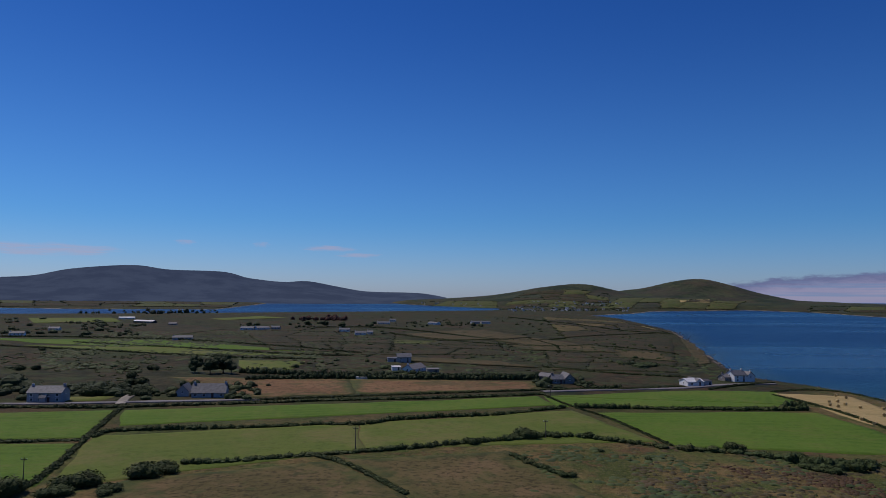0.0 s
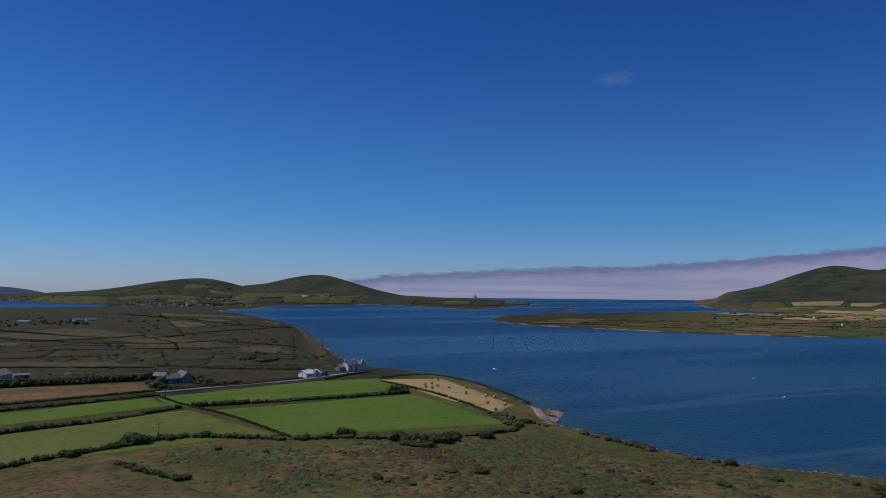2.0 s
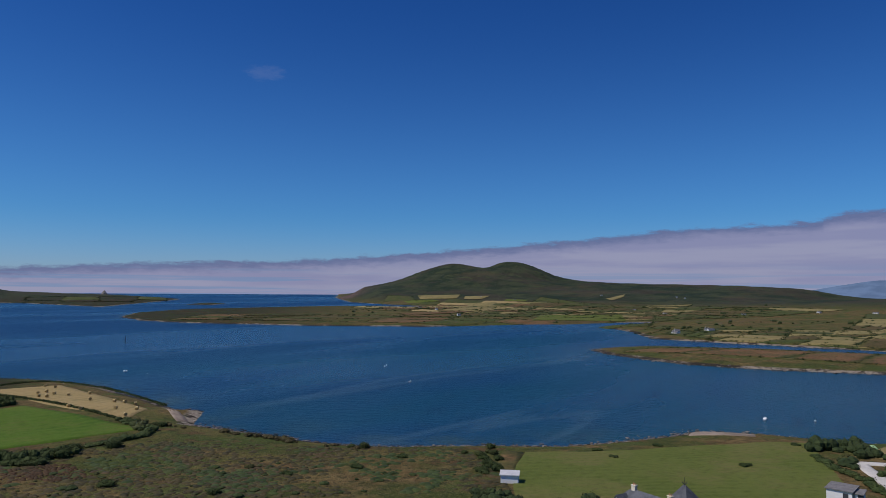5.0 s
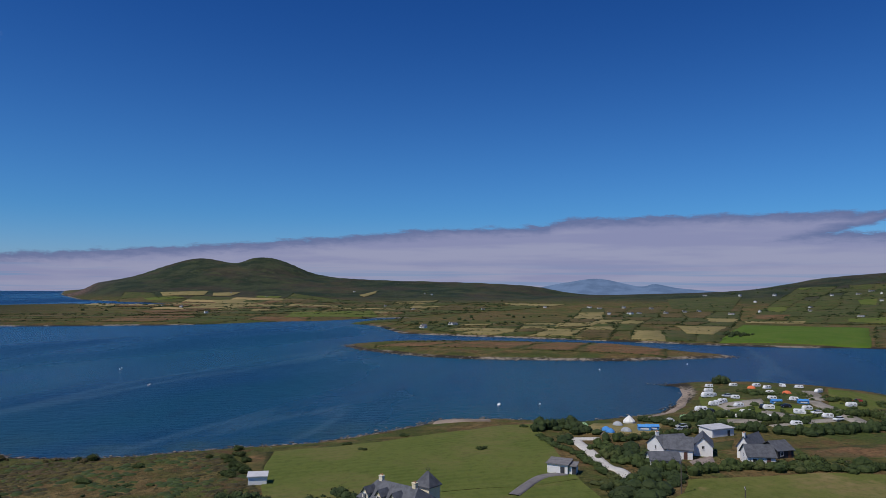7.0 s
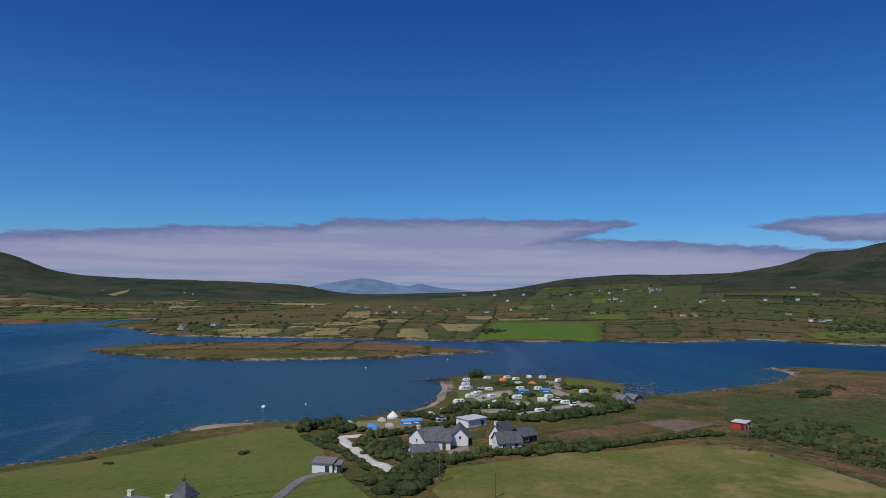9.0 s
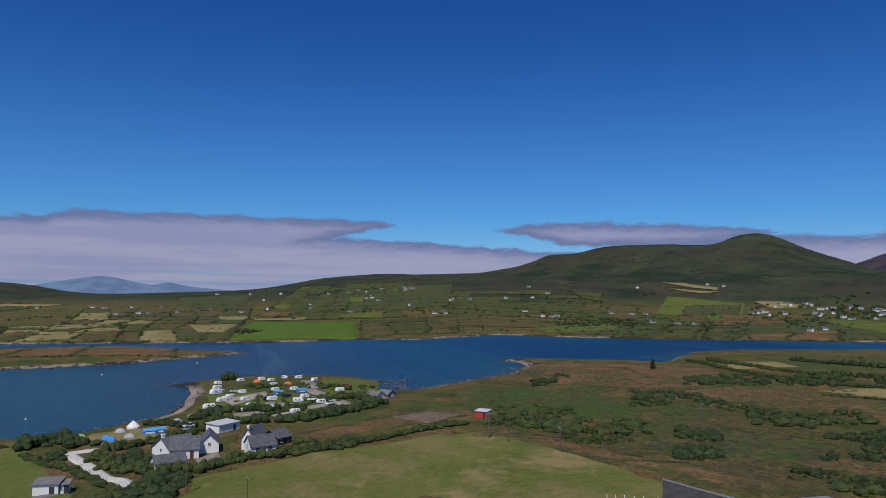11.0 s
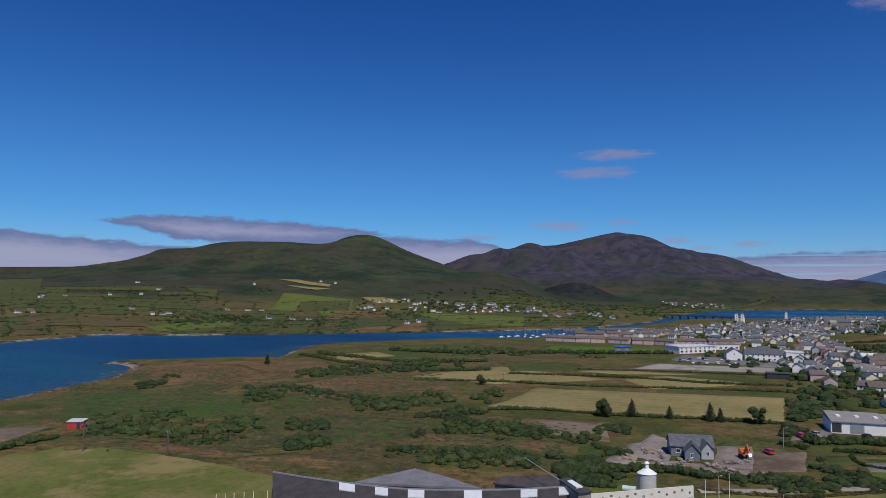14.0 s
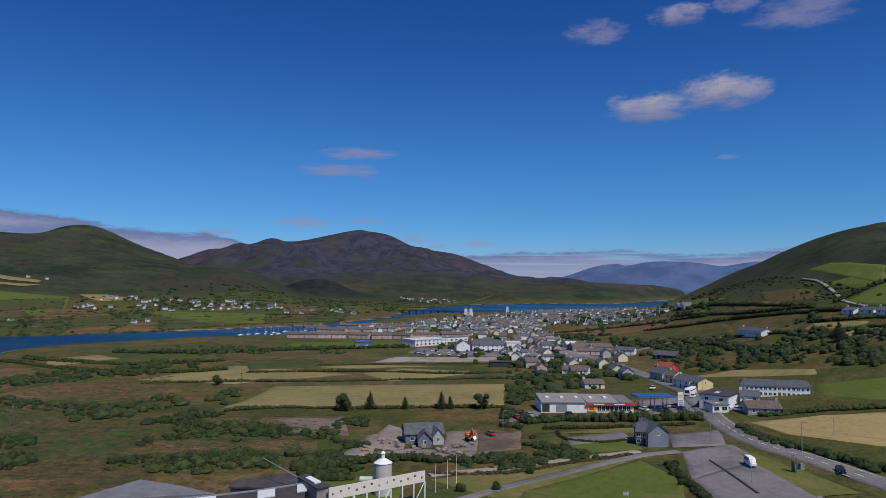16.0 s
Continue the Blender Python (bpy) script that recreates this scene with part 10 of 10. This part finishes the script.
# ---------------------------------------------------------------- the towered house
def towered_house():
    a, b = Vector(TOWER_HOUSE[0]), Vector(TOWER_HOUSE[1])
    d = b - a
    mid = (a + b) / 2
    g0 = height_at(mid.x, mid.y)
    turn = math.degrees(math.atan2(d.y, d.x))
    L, W, top = d.length + 2.6, 8.0, 14.0 - g0
    e = top - 2.6
    if (Matrix.Rotation(radians(turn), 2) @ Vector((0, -1))).dot(-mid) < 0:
        turn += 180
    h = house(mid.x, mid.y, turn, L, W, e, 2.6, "cream", "slate", 2, 2, "cream house with a slate roof, dormers and a turret", bays=4, hip=1.9)
    for i in range(3):
        xx = -L * 0.36 + i * L * 0.27
        part("dormer", gable_walls(2.2, 1.5, e + 1.1, 1.0, 0, 0, e - 0.6), WALL["cream"], h).matrix_basis = Matrix.Translation((xx, -W / 2 + 0.9, 0)) @ Matrix.Rotation(math.pi / 2, 4, "Z")
        part("dormer_roof", gable_roof(2.4, 1.5, e + 1.1, 1.0, 0.22, 0.12), ROOF["slate"], h).matrix_basis = Matrix.Translation((xx, -W / 2 + 0.9, 0)) @ Matrix.Rotation(math.pi / 2, 4, "Z")
        window_on(h, xx, -W / 2 - 0.22, e - 0.3, 0.9, 1.3, 0)
    t = Vector(TURRET[0])
    loc = Matrix.Rotation(-radians(turn), 2) @ (t - mid)
    k = Matrix.Translation((loc.x, loc.y, 0))
    part("turret", solid((-1.75, 1.75, -1.75, 1.75, -0.6, e + 2.3)), WALL["cream"], h).matrix_basis = k
    part("turret_roof", gable_roof(3.5, 3.5, e + 2.3, 2.2, 0.3, 0.15, 1.75), ROOF["slate"], h).matrix_basis = k
    bm = bmesh.new()
    tube(bm, (0, 0, e + 4.4), (0, 0, e + 6.1), 0.06, 0.03)
    for q in range(4):
        tube(bm, (0, 0, e + 4.7), (0.7 * math.cos(q * 1.57), 0.7 * math.sin(q * 1.57), e + 5.2), 0.04)
    part("weather_vane", bm, WALL["dark"], h).matrix_basis = k
    return h


towered_house()


# ---------------------------------------------------------------- stones along the shore
def shore_stones(line, n, seed, label, spread_by=2.4, big=1.0):
    rng = np.random.default_rng(seed)
    c = np.array(smoothed([tuple(map(float, q)) for q in line], 8))
    seg = np.hypot(*np.diff(c, axis=0).T)
    acc = np.concatenate([[0], np.cumsum(seg)])
    s = rng.uniform(0, acc[-1], n)
    x, y = np.interp(s, acc, c[:, 0]) + rng.normal(0, spread_by, n), np.interp(s, acc, c[:, 1]) + rng.normal(0, spread_by, n)
    z = ground_height(x, y)
    corner = np.array([(a, b, h) for a in (-1, 1) for b in (-1, 1) for h in (-1, 1)], float)
    faces = np.array([(0, 1, 3, 2), (4, 6, 7, 5), (0, 4, 5, 1), (2, 3, 7, 6), (1, 5, 7, 3), (0, 2, 6, 4)])
    co, fc = [], []
    for i in range(n):
        k = rng.choice((0.18, 0.28, 0.5), p=(0.5, 0.38, 0.12)) * rng.uniform(0.8, 1.3) * np.array([1.4, 0.9, 0.42]) * big
        a = rng.uniform(0, 3.14)
        q = corner * k * rng.uniform(0.65, 1.1, (8, 3))
        q = np.stack([q[:, 0] * math.cos(a) - q[:, 1] * math.sin(a), q[:, 0] * math.sin(a) + q[:, 1] * math.cos(a), q[:, 2]], 1)
        co.append(q + (x[i], y[i], max(z[i], -0.1) + 0.1))
        fc.append(faces + 8 * i)
    me = big_mesh("shore_stones", np.concatenate(co), np.concatenate(fc), False)
    n2 = Nodes("weedy_stone")
    col = n2.mix(n2.island(), (0.040, 0.034, 0.028), (0.24, 0.20, 0.17))
    tagged(part("shore_stones", me, n2.done(col, 0.9)), label, "stones", kind="stuff")


shore_stones(COAST_BAY, 900, 3, "dark weedy stones along the bay shore")
shore_stones(COAST_CAMP, 700, 4, "dark weedy stones round the point")
shore_stones(COAST_POINT[9:], 900, 5, "dark weedy stones along the western shore", 4.5, 1.7)
shore_stones([(392, -158), (362, -148), (356, -170), (376, -200), (396, -238), (430, -268)], 800, 7, "dark weedy shoal in the cove", 5.0, 1.1)
shore_stones(ISLET + ISLET[:1], 700, 6, "dark rocks round the low islet", 3.5, 1.7)

# ---------------------------------------------------------------- the knoll on the far point, and posts by the lawn
bm = bmesh.new()
bmesh.ops.create_cone(bm, cap_ends=True, segments=16, radius1=22, radius2=3, depth=26, matrix=Matrix.Translation((0, 0, 9)))
bmesh.ops.subdivide_edges(bm, edges=bm.edges[:], cuts=3, use_grid_fill=True)
for v in bm.verts:
    v.co += Vector((1, 1, 0.4)) * noise.noise(v.co * 0.12) * 5
tagged(put(part("knoll", bm, ROCK), *CAIRN), "dark rocky knoll on the far point", "rock")
for x, y in WHITE_POSTS:
    root = new("post")
    bm = bmesh.new()
    tube(bm, (0, 0, -0.2), (0, 0, 1.9), 0.07, 0.07, 8)
    part("shaft", bm, M_WHITE, root)
    bm = bmesh.new()
    tube(bm, (0, 0, 1.9), (0, 0, 2.0), 0.1, 0.03, 8)
    part("cap", bm, M_WHITE, root)
    tagged(put(root, x, y), "short white post beside the lawn", "post", "white posts by the lawn")


def banner(x, y):
    """A short pole with a white feather flag."""
    root = new("flag")
    root.location = (x, y, height_at(x, y) - 0.1)
    bm = bmesh.new()
    tube(bm, (0, 0, 0), (0, 0, 2.9), 0.035, 0.03, 8)
    part("pole", bm, M_STEEL, root)
    bm = bmesh.new()
    rows = []
    for i in range(7):
        k = i / 6
        rows.append([bm.verts.new((k * 1.1 + 0.04, math.sin(k * 6) * 0.09, h - k * 0.12)) for h in (2.85, 2.05)])
    for a, b in zip(rows, rows[1:]):
        bm.faces.new((a[0], b[0], b[1], a[1]))
    bmesh.ops.solidify(bm, geom=bm.faces[:], thickness=0.02)
    part("cloth", bm, M_WHITE, root)
    return tagged(root, "small white flag on a short pole", "flag")


banner(*BANNER)
